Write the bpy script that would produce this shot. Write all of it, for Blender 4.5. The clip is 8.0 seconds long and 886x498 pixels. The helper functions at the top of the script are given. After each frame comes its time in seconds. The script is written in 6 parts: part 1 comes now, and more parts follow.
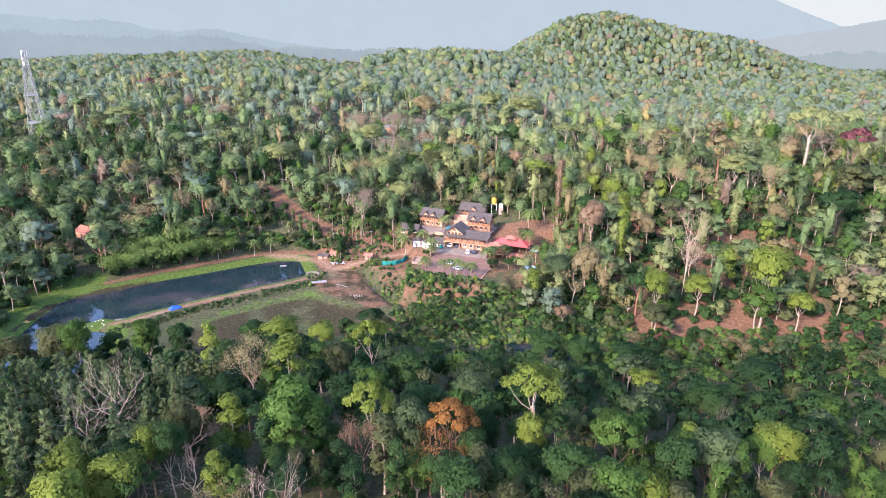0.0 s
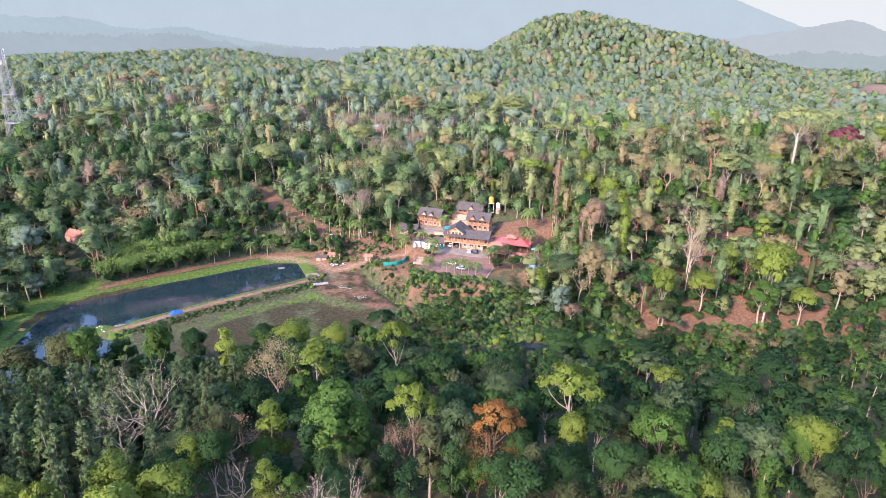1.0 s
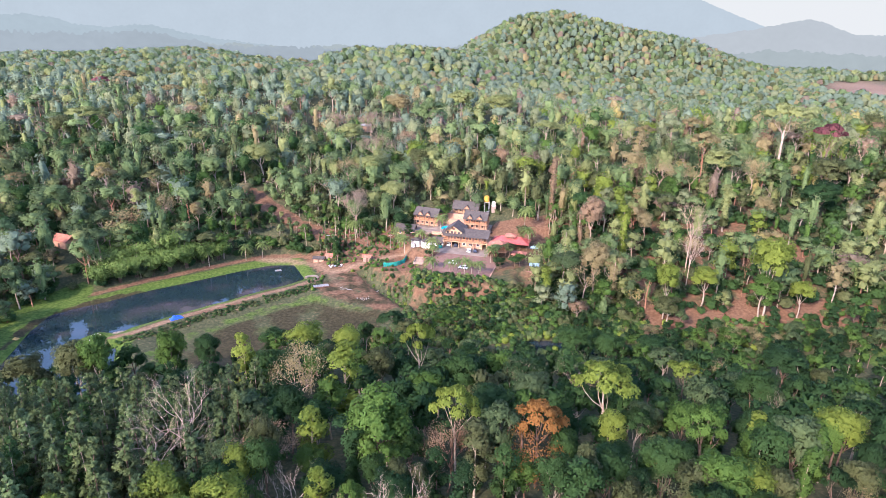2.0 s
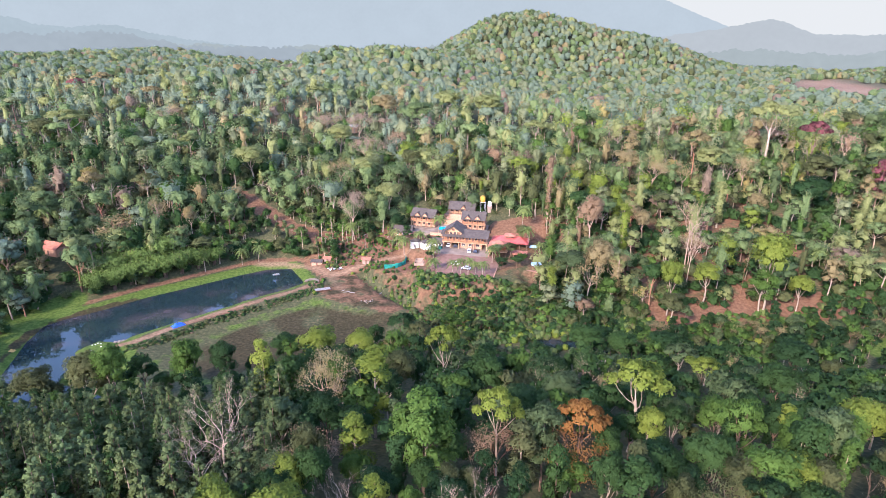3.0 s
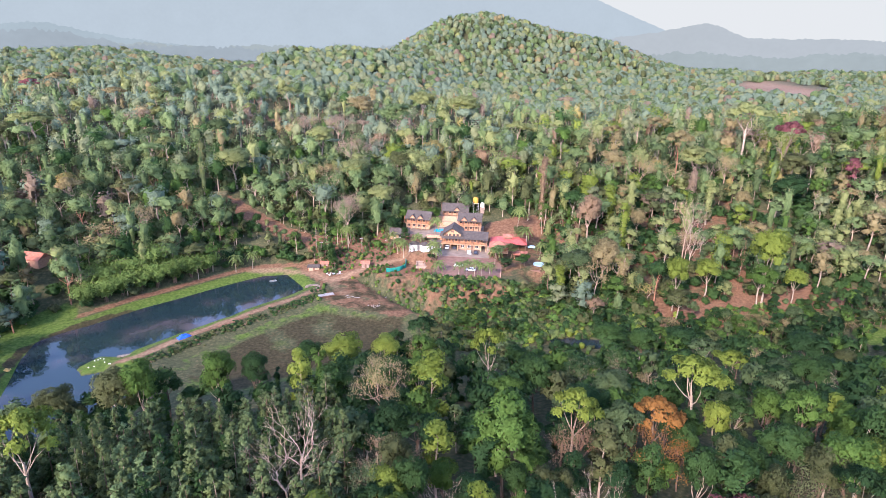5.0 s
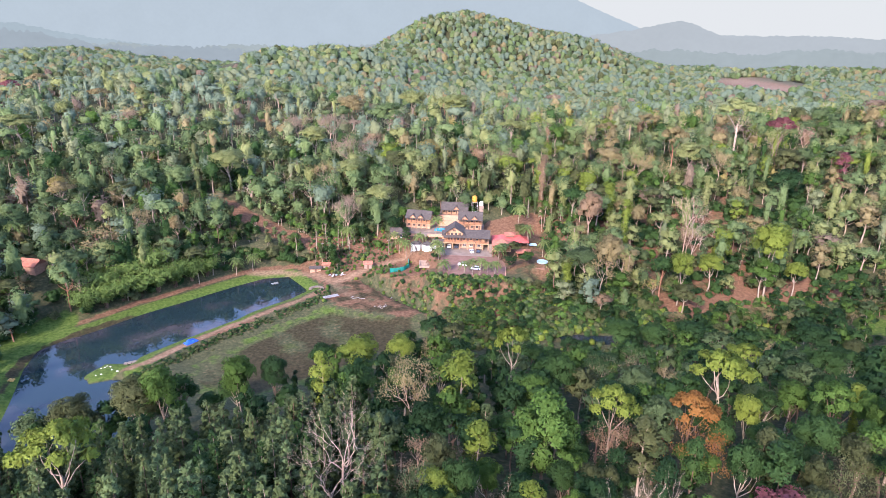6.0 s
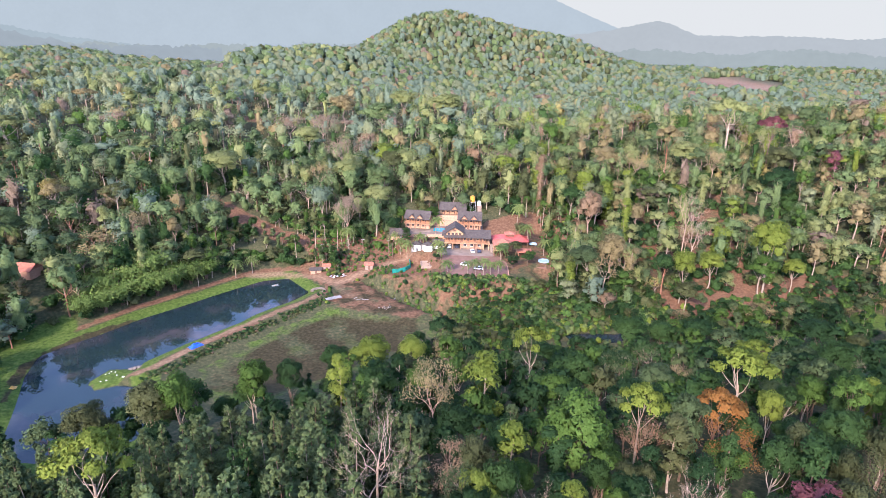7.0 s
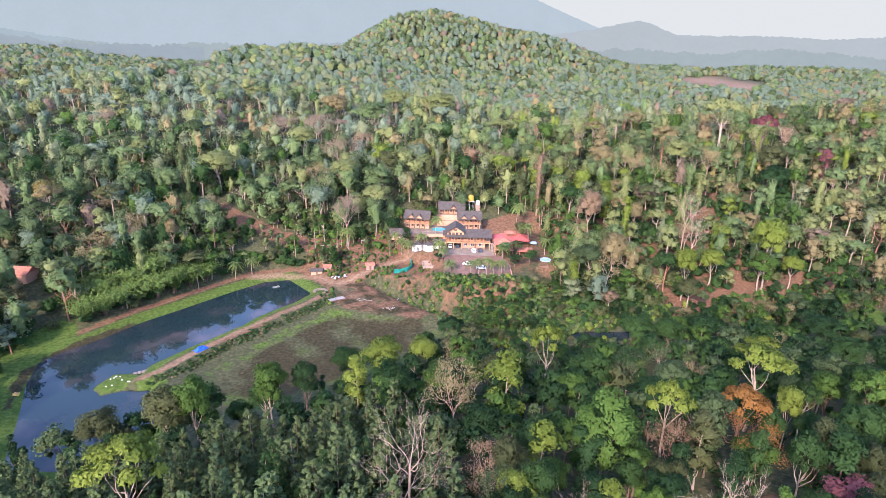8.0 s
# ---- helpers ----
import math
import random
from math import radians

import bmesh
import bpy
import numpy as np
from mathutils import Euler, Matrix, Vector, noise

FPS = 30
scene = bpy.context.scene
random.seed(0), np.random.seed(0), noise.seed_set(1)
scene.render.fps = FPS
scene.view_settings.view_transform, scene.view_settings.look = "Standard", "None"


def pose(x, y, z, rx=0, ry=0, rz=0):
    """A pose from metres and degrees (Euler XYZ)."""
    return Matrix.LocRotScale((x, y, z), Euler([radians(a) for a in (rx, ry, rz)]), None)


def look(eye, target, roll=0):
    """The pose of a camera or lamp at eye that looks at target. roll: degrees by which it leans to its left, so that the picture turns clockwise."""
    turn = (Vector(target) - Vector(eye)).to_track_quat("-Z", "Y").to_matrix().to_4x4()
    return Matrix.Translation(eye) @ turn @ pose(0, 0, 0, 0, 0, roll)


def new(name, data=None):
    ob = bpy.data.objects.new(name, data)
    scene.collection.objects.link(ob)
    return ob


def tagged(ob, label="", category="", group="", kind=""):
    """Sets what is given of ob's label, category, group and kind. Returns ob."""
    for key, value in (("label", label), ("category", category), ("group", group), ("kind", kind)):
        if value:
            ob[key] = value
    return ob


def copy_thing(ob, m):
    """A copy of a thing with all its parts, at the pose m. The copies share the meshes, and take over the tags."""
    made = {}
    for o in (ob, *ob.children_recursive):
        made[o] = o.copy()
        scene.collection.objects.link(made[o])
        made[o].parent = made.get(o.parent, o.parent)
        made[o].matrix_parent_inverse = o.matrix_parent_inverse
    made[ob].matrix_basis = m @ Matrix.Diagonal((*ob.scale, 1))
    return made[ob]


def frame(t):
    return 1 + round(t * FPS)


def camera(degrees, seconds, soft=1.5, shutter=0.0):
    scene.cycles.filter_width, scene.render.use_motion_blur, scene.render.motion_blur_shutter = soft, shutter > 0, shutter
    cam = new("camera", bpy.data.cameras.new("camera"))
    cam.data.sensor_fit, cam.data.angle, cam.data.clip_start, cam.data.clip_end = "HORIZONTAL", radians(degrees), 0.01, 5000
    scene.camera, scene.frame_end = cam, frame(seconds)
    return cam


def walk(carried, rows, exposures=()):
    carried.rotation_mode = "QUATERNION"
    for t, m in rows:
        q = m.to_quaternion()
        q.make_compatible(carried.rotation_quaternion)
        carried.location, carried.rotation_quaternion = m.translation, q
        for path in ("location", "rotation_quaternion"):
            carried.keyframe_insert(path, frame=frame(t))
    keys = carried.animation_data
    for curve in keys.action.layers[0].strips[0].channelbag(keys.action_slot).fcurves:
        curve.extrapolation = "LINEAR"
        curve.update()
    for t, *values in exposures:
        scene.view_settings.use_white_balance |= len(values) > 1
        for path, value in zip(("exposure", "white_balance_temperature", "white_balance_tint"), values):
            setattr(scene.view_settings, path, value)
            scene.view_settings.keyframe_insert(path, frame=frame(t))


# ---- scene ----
cam = camera(71.0, 8.0, 0.75)
PATH = [
    (0, (3.173, 1.426, 105.123), (3.131, 3.32, 104.482), 0.5),
    (0.5, (-3.745, 1.732, 105.15), (-3.741, 3.626, 104.508), 0.6),
    (1, (-10.595, 2.135, 105.204), (-10.545, 4.028, 104.561), 0.7),
    (1.5, (-17.451, 2.727, 105.267), (-17.354, 4.618, 104.623), 0.7),
    (2.8, (-34.822, 5.057, 105.44), (-34.601, 6.936, 104.79), 0.8),
    (3, (-37.447, 5.443, 105.452), (-37.209, 7.321, 104.806), 0.7),
    (3.5, (-43.869, 6.549, 105.478), (-43.586, 8.42, 104.833), 0.7),
    (4, (-50.219, 7.774, 105.444), (-49.894, 9.64, 104.799), 0.8),
    (4.5, (-56.318, 9.155, 105.401), (-55.952, 11.013, 104.757), 0.8),
    (5.8, (-70.837, 13.194, 105.245), (-70.369, 15.03, 104.604), 1.2),
    (6, (-72.919, 13.799, 105.238), (-72.441, 15.632, 104.594), 0.9),
    (6.5, (-77.735, 15.272, 105.244), (-77.224, 17.095, 104.6), 1.0),
    (7, (-82.184, 16.733, 105.227), (-81.644, 18.548, 104.583), 1.0),
    (7.5, (-86.387, 18.223, 105.173), (-85.82, 20.029, 104.529), 1.1),
    (8, (-90.487, 19.775, 105.113), (-89.892, 21.572, 104.468), 1.1),
]
walk(cam, [(t, look(eye, target, roll)) for t, eye, target, roll in PATH], [(0, 2.52, 5600, 29), (8, 2.40, 5600, 29)])

# ---- light ----
world = bpy.data.worlds.new("sky")
scene.world = world
world.use_nodes = True
wn = world.node_tree.nodes
sky = wn.new("ShaderNodeTexSky")
sky.sky_type = "NISHITA"
sky.sun_disc = False
SUN_UP, SUN_FROM = radians(30), radians(-140)   # height; compass angle from +y, clockwise
sky.sun_elevation, sky.sun_rotation = SUN_UP, SUN_FROM
sky.air_density, sky.dust_density, sky.ozone_density = 1.0, 1.0, 1.0
wn["Background"].inputs["Strength"].default_value = 0.15
world.node_tree.links.new(sky.outputs[0], wn["Background"].inputs[0])
sun = new("sun", bpy.data.lights.new("sun", "SUN"))
sun.data.energy, sun.data.angle, sun.data.color = 2.15, radians(5.0), (1.0, 0.83, 0.62)
to_sun = Vector((math.sin(SUN_FROM) * math.cos(SUN_UP), math.cos(SUN_FROM) * math.cos(SUN_UP), math.sin(SUN_UP)))
sun.matrix_world = look(to_sun * 900, (0, 0, 0))


# ---- materials ----
def material(name, rough=0.8):
    m = bpy.data.materials.new(name)
    m.use_nodes = True
    b = m.node_tree.nodes["Principled BSDF"]
    b.inputs["Roughness"].default_value = rough
    return m, m.node_tree.nodes, m.node_tree.links, b


def ramp(nodes, stops):
    r = nodes.new("ShaderNodeValToRGB")
    while len(r.color_ramp.elements) < len(stops):
        r.color_ramp.elements.new(0.5)
    for e, (at, c) in zip(r.color_ramp.elements, stops):
        e.position, e.color = at, (*c, 1)
    return r


def noise_tex(nodes, links, scale, detail=4.0, coords="Object"):
    tc = nodes.new("ShaderNodeTexCoord")
    n = nodes.new("ShaderNodeTexNoise")
    n.inputs["Scale"].default_value, n.inputs["Detail"].default_value = scale, detail
    links.new(tc.outputs[coords], n.inputs["Vector"])
    return n


def surface(name, dark, light, scale, rough=0.8, bump=0.2, fine=6.0, metal=0.0):
    """A weathered surface: two scales of variation between two colours, and relief."""
    m, n, l, b = material(name, rough)
    b.inputs["Specular IOR Level"].default_value = 0.2 if rough > 0.75 else 0.5
    b.inputs["Metallic"].default_value = metal
    big, small = noise_tex(n, l, scale), noise_tex(n, l, scale * fine)
    mix = n.new("ShaderNodeMath")
    mix.operation = "MULTIPLY_ADD"
    l.new(big.outputs[0], mix.inputs[0])
    mix.inputs[1].default_value = 0.6
    half = n.new("ShaderNodeMath")
    half.operation = "MULTIPLY"
    half.inputs[1].default_value = 0.4
    l.new(small.outputs[0], half.inputs[0])
    l.new(half.outputs[0], mix.inputs[2])
    r = ramp(n, [(0.32, dark), (0.68, light)])
    l.new(mix.outputs[0], r.inputs[0])
    l.new(r.outputs[0], b.inputs["Base Color"])
    bp = n.new("ShaderNodeBump")
    bp.inputs["Strength"].default_value = bump
    l.new(small.outputs[0], bp.inputs["Height"])
    l.new(bp.outputs[0], b.inputs["Normal"])
    return m


def leaf(name, dark, light, glow=0.4, rough=0.7):
    """Foliage: every leaf clump has its own shade between two colours, and lets light through."""
    m, n, l, b = material(name, rough)
    b.inputs["Specular IOR Level"].default_value = 0.1
    geo = n.new("ShaderNodeNewGeometry")
    patch = noise_tex(n, l, 0.22, 3.0)
    mottle = noise_tex(n, l, 1.5, 3.0)
    relief = n.new("ShaderNodeBump")
    relief.inputs["Strength"].default_value, relief.inputs["Distance"].default_value = 0.9, 0.45
    l.new(mottle.outputs[0], relief.inputs["Height"])
    l.new(relief.outputs[0], b.inputs["Normal"])
    add = n.new("ShaderNodeMath")
    add.operation = "MULTIPLY_ADD"
    add.inputs[1].default_value = 0.36
    l.new(geo.outputs["Random Per Island"], add.inputs[0])
    tone = n.new("ShaderNodeObjectInfo")
    own = n.new("ShaderNodeMath")
    own.operation = "MULTIPLY_ADD"
    own.inputs[1].default_value, own.inputs[2].default_value = 0.44, -0.21
    l.new(tone.outputs["Random"], own.inputs[0])
    k = n.new("ShaderNodeMath")
    k.operation = "MULTIPLY_ADD"
    k.inputs[1].default_value = 0.5
    l.new(patch.outputs[0], k.inputs[0])
    fleck = n.new("ShaderNodeMath")
    fleck.operation = "MULTIPLY_ADD"
    fleck.inputs[1].default_value = 0.4
    l.new(mottle.outputs[0], fleck.inputs[0])
    l.new(own.outputs[0], fleck.inputs[2])
    l.new(fleck.outputs[0], k.inputs[2])
    l.new(k.outputs[0], add.inputs[2])
    r = ramp(n, [(0.12, dark), (0.98, light)])
    l.new(add.outputs[0], r.inputs[0])
    l.new(r.outputs[0], b.inputs["Base Color"])
    t = n.new("ShaderNodeBsdfTranslucent")
    l.new(r.outputs[0], t.inputs["Color"])
    mx = n.new("ShaderNodeMixShader")
    mx.inputs[0].default_value = glow
    l.new(b.outputs[0], mx.inputs[1])
    l.new(t.outputs[0], mx.inputs[2])
    l.new(mx.outputs[0], n["Material Output"].inputs["Surface"])
    return m


LEAF = dict(
    deep=leaf("leaf_deep_green", (0.012, 0.030, 0.010), (0.029, 0.065, 0.020)),
    mid=leaf("leaf_mid_green", (0.017, 0.042, 0.012), (0.046, 0.090, 0.023)),
    fresh=leaf("leaf_fresh_green", (0.034, 0.068, 0.013), (0.085, 0.151, 0.028)),
    lime=leaf("leaf_yellow_green", (0.075, 0.108, 0.015), (0.185, 0.232, 0.036)),
    olive=leaf("leaf_olive", (0.041, 0.052, 0.019), (0.104, 0.116, 0.044)),
    # sage and hay: pale greens with some haze put into their colour
    sage=leaf("leaf_sage_haze", (0.072, 0.112, 0.042), (0.158, 0.215, 0.08)),
    hay=leaf("leaf_pale_olive_haze", (0.12, 0.142, 0.048), (0.235, 0.26, 0.095)),
    # green and olive paled towards grey: distance haze put into the leaf colour
    haze_pale=leaf("leaf_haze_pale_green", (0.085, 0.122, 0.074), (0.165, 0.214, 0.136)),
    haze_olive=leaf("leaf_haze_pale_olive", (0.115, 0.137, 0.065), (0.205, 0.23, 0.115)),
    grey=leaf("leaf_grey_green", (0.04, 0.064, 0.026), (0.095, 0.135, 0.052)),
    oak=leaf("leaf_silver_oak", (0.04, 0.066, 0.025), (0.13, 0.168, 0.058)),
    rust=leaf("leaf_rust_orange", (0.115, 0.054, 0.015), (0.25, 0.125, 0.032)),
    brown=leaf("leaf_dry_brown", (0.13, 0.09, 0.05), (0.24, 0.165, 0.098)),
    pink=leaf("leaf_dry_pink", (0.125, 0.092, 0.062), (0.22, 0.165, 0.112)),
    tan=leaf("leaf_dry_tan", (0.14, 0.113, 0.052), (0.26, 0.215, 0.1)),
    red=leaf("leaf_crimson", (0.12, 0.04, 0.045), (0.23, 0.09, 0.09)),
    gold=leaf("leaf_golden", (0.16, 0.135, 0.045), (0.32, 0.275, 0.095)),
    palm=leaf("leaf_palm", (0.05, 0.085, 0.025), (0.17, 0.21, 0.06)),
    bamboo=leaf("leaf_bamboo", (0.06, 0.1, 0.023), (0.15, 0.215, 0.05)),
)
BARK = dict(
    pale=surface("bark_pale", (0.16, 0.12, 0.085), (0.34, 0.27, 0.20), 1.2, 0.9, 0.5),
    brown=surface("bark_brown", (0.07, 0.045, 0.03), (0.17, 0.11, 0.075), 1.5, 0.9, 0.5),
    red=surface("bark_red_brown", (0.15, 0.07, 0.04), (0.30, 0.15, 0.09), 1.5, 0.9, 0.5),
    dead=surface("bark_dead_wood", (0.20, 0.15, 0.105), (0.40, 0.31, 0.225), 1.5, 0.9, 0.4),
    twig=surface("bark_dry_twig", (0.22, 0.15, 0.10), (0.40, 0.29, 0.21), 1.5, 0.9, 0.3),
)

m_ground, n, l, b = material("earth_and_grass", 0.95)
b.inputs["Specular IOR Level"].default_value = 0.08
cover = n.new("ShaderNodeVertexColor")
cover.layer_name = "cover"
split = n.new("ShaderNodeSeparateColor")
l.new(cover.outputs[0], split.inputs[0])
edge_n, fine_n, wide_n = noise_tex(n, l, 0.25, 6), noise_tex(n, l, 0.9, 12), noise_tex(n, l, 0.05, 4)
litter = ramp(n, [(0.3, (0.029, 0.035, 0.016)), (0.55, (0.056, 0.058, 0.026)), (0.75, (0.11, 0.078, 0.041))])
l.new(fine_n.outputs[0], litter.inputs[0])
last = litter.outputs[0]
for chan, stops in ((0, [(0.25, (0.072, 0.040, 0.022)), (0.5, (0.118, 0.064, 0.035)), (0.8, (0.18, 0.105, 0.062))]),
                    (1, [(0.3, (0.028, 0.048, 0.009)), (0.5, (0.054, 0.086, 0.014)), (0.7, (0.088, 0.11, 0.028))]),
                    (2, [(0.3, (0.02, 0.017, 0.008)), (0.5, (0.033, 0.028, 0.013)), (0.75, (0.055, 0.043, 0.022))])):
    col = ramp(n, stops)
    l.new(fine_n.outputs[0], col.inputs[0])
    w = n.new("ShaderNodeMath")
    w.operation = "MULTIPLY_ADD"
    w.inputs[1].default_value, w.inputs[2].default_value = 0.9, -0.45
    l.new(edge_n.outputs[0], w.inputs[0])
    s = n.new("ShaderNodeMath")
    s.operation = "ADD"
    l.new(w.outputs[0], s.inputs[0])
    l.new(split.outputs[chan], s.inputs[1])
    st = n.new("ShaderNodeMapRange")
    st.interpolation_type = "SMOOTHSTEP"
    st.inputs["From Min"].default_value, st.inputs["From Max"].default_value = 0.35, 0.65
    l.new(s.outputs[0], st.inputs["Value"])
    mx = n.new("ShaderNodeMix")
    mx.data_type = "RGBA"
    l.new(st.outputs[0], mx.inputs["Factor"])
    l.new(last, mx.inputs["A"])
    l.new(col.outputs[0], mx.inputs["B"])
    last = mx.outputs["Result"]
rut = ramp(n, [(0.3, (0.125, 0.08, 0.046)), (0.7, (0.225, 0.15, 0.092))])
l.new(fine_n.outputs[0], rut.inputs[0])
mx = n.new("ShaderNodeMix")
mx.data_type = "RGBA"
l.new(cover.outputs["Alpha"], mx.inputs["Factor"])
l.new(last, mx.inputs["A"])
l.new(rut.outputs[0], mx.inputs["B"])
l.new(mx.outputs["Result"], b.inputs["Base Color"])
bp = n.new("ShaderNodeBump")
bp.inputs["Strength"].default_value, bp.inputs["Distance"].default_value = 0.6, 0.4
l.new(fine_n.outputs[0], bp.inputs["Height"])
l.new(bp.outputs[0], b.inputs["Normal"])

m_water, n, l, b = material("pond_water", 0.04)
b.inputs["Base Color"].default_value = (0.012, 0.022, 0.024, 1)
b.inputs["IOR"].default_value = 1.33
b.inputs["Specular IOR Level"].default_value = 0.42
rip = noise_tex(n, l, 0.5, 3)
scum = noise_tex(n, l, 0.06, 7)
r = ramp(n, [(0.55, (0.012, 0.012, 0.012)), (0.68, (0.10, 0.10, 0.10))])
l.new(scum.outputs[0], r.inputs[0])
l.new(r.outputs[0], b.inputs["Roughness"])
film = ramp(n, [(0.5, (0.010, 0.020, 0.021)), (0.62, (0.030, 0.030, 0.032)), (0.72, (0.055, 0.047, 0.046))])
l.new(scum.outputs[0], film.inputs[0])
l.new(film.outputs[0], b.inputs["Base Color"])
bp = n.new("ShaderNodeBump")
bp.inputs["Strength"].default_value, bp.inputs["Distance"].default_value = 0.05, 0.02
l.new(rip.outputs[0], bp.inputs["Height"])
l.new(bp.outputs[0], b.inputs["Normal"])


# ---- lie of the land ----
POND = [(-153, 178), (-156, 203), (-159, 222), (-159, 235), (-153, 241), (-145, 246), (-138, 252), (-130, 259), (-116, 268), (-106, 275), (-97, 281), (-85, 288), (-75, 288),
        (-68, 271), (-75, 264), (-83, 259), (-91, 253), (-97, 246), (-104, 241), (-113, 235), (-120, 229), (-126, 224), (-128, 219), (-125, 208), (-120, 192), (-122, 178), (-136, 172)]
COLS = np.array([-300, -160, -60, 40, 140, 300.0])
LANES = np.array([-60, 60, 110, 150, 190, 240, 290, 350, 440, 530, 680, 800, 1000, 1400, 2000.0])
RISE = np.array([
    [30, 30, 28, 26, 22, 20], [27, 27, 25, 23, 17, 14], [20, 22, 20, 17, 8, 8], [6, 4, 9, 7, 4, 8], [4, 1, 0, 1, 4, 12],
    [8, 2, -0.5, 8, 16, 28], [17, 13, 5, 15, 30, 42], [30, 24, 20, 28, 38, 48], [44, 38, 34, 37, 42, 40], [53, 50, 47, 44, 40, 30],
    [50, 66, 62, 55, 36, 28], [40, 64, 82, 79, 50, 36], [48, 48, 54, 62, 74, 48], [45, 42, 40, 42, 45, 42], [40] * 6], float)


def unit(v):
    return v / np.maximum(np.linalg.norm(v, axis=-1, keepdims=True), 1e-9)


def smooth(a, b, v):
    v = np.clip((v - a) / (b - a), 0, 1)
    return v * v * (3 - 2 * v)


def spline(keys, table, v):
    """Catmull-Rom weights over uneven keys, along the first axis of table."""
    v = np.clip(v, keys[0], keys[-1] - 1e-6)
    i = np.clip(np.searchsorted(keys, v, "right") - 1, 0, len(keys) - 2)
    slope = np.gradient(table, keys, axis=0)
    h = keys[i + 1] - keys[i]
    t = (v - keys[i]) / h
    t, h = t[:, None], h[:, None]
    return ((2 * t**3 - 3 * t**2 + 1) * table[i] + (t**3 - 2 * t**2 + t) * h * slope[i] + (3 * t**2 - 2 * t**3) * table[i + 1] + (t**3 - t**2) * h * slope[i + 1])


def outside(poly, x, y):
    """Signed distance to a polygon, positive outside."""
    p = np.array(poly, float)
    q = np.roll(p, -1, 0)
    d = np.full(x.shape, 1e9)
    inn = np.zeros(x.shape, bool)
    for (ax, ay), (bx, by) in zip(p, q):
        ex, ey = bx - ax, by - ay
        t = np.clip(((x - ax) * ex + (y - ay) * ey) / (ex * ex + ey * ey), 0, 1)
        d = np.minimum(d, np.hypot(x - ax - t * ex, y - ay - t * ey))
        cross = ((ay > y) != (by > y)) & (x < ex * (y - ay) / (ey if ey else 1e-9) + ax)
        inn ^= cross
    return np.where(inn, -d, d)


def along(line, x, y):
    """Distance to an open line of points."""
    d = np.full(x.shape, 1e9)
    for (ax, ay), (bx, by) in zip(line, line[1:]):
        ex, ey = bx - ax, by - ay
        t = np.clip(((x - ax) * ex + (y - ay) * ey) / (ex * ex + ey * ey), 0, 1)
        d = np.minimum(d, np.hypot(x - ax - t * ex, y - ay - t * ey))
    return d


def waves(x, y, scale, seed):
    """Soft rolling unevenness, about -1 to 1."""
    r = np.random.RandomState(seed)
    v = 0
    for k in range(7):
        a, f, p = r.uniform(0, 6.28), r.uniform(0.6, 1.7) / scale, r.uniform(0, 6.28)
        v = v + np.sin((x * math.cos(a) + y * math.sin(a)) * f * 6.28 + p)
    return v / 3.2


ISLAND = [(-140, 213), (-137, 208), (-131, 209), (-128, 213), (-129, 219), (-135, 220)]
DAM = [(-126, 212), (-120, 216), (-115, 221), (-101, 234), (-85, 246), (-71, 256), (-61, 265)]
TRACK = [(-90, 293), (-77, 293), (-62, 284), (-55, 274), (-42, 279), (-26, 284), (-10, 285)]
PAD = [(-59, 252), (-56, 268), (-50, 274), (-42, 271), (-33, 254), (-23, 236), (-30, 232), (-42, 239)]
DITCH = [(-41, 274), (-33, 256), (-21, 236)]
MARSH = [(-112, 200), (-108, 213), (-95, 227), (-78, 241), (-58, 252), (-42, 241), (-24, 237), (-24, 217), (-40, 205), (-70, 192), (-90, 182)]
STREAM = [(22, 202), (28, 202), (36, 199.5), (44, 197), (50, 194)]
HILL_PATH = [(-106, 352), (-92, 334), (-76, 318), (-58, 308), (-42, 297)]
BANK_TRACK = [(-161, 206), (-162, 228), (-157, 239), (-148, 247), (-134, 257)]
TERRACES = [((-16, 238, 24, 287), 10.9, 5), ((-20, 289, 23, 311), 13.0, 3), ((0, 314, 22, 328), 16.5, 3), ((23, 250, 52, 288), 11.5, 5), ((-36, 262, -14, 276), 6.5, 4)]


def field_at(x, y):
    """Below 1 inside the long open field beyond the hill."""
    u, v = (x - 640) * 0.62 + (y - 850) * 0.785, (x - 640) * 0.785 - (y - 850) * 0.62
    return np.hypot(u / 235, v / 85)


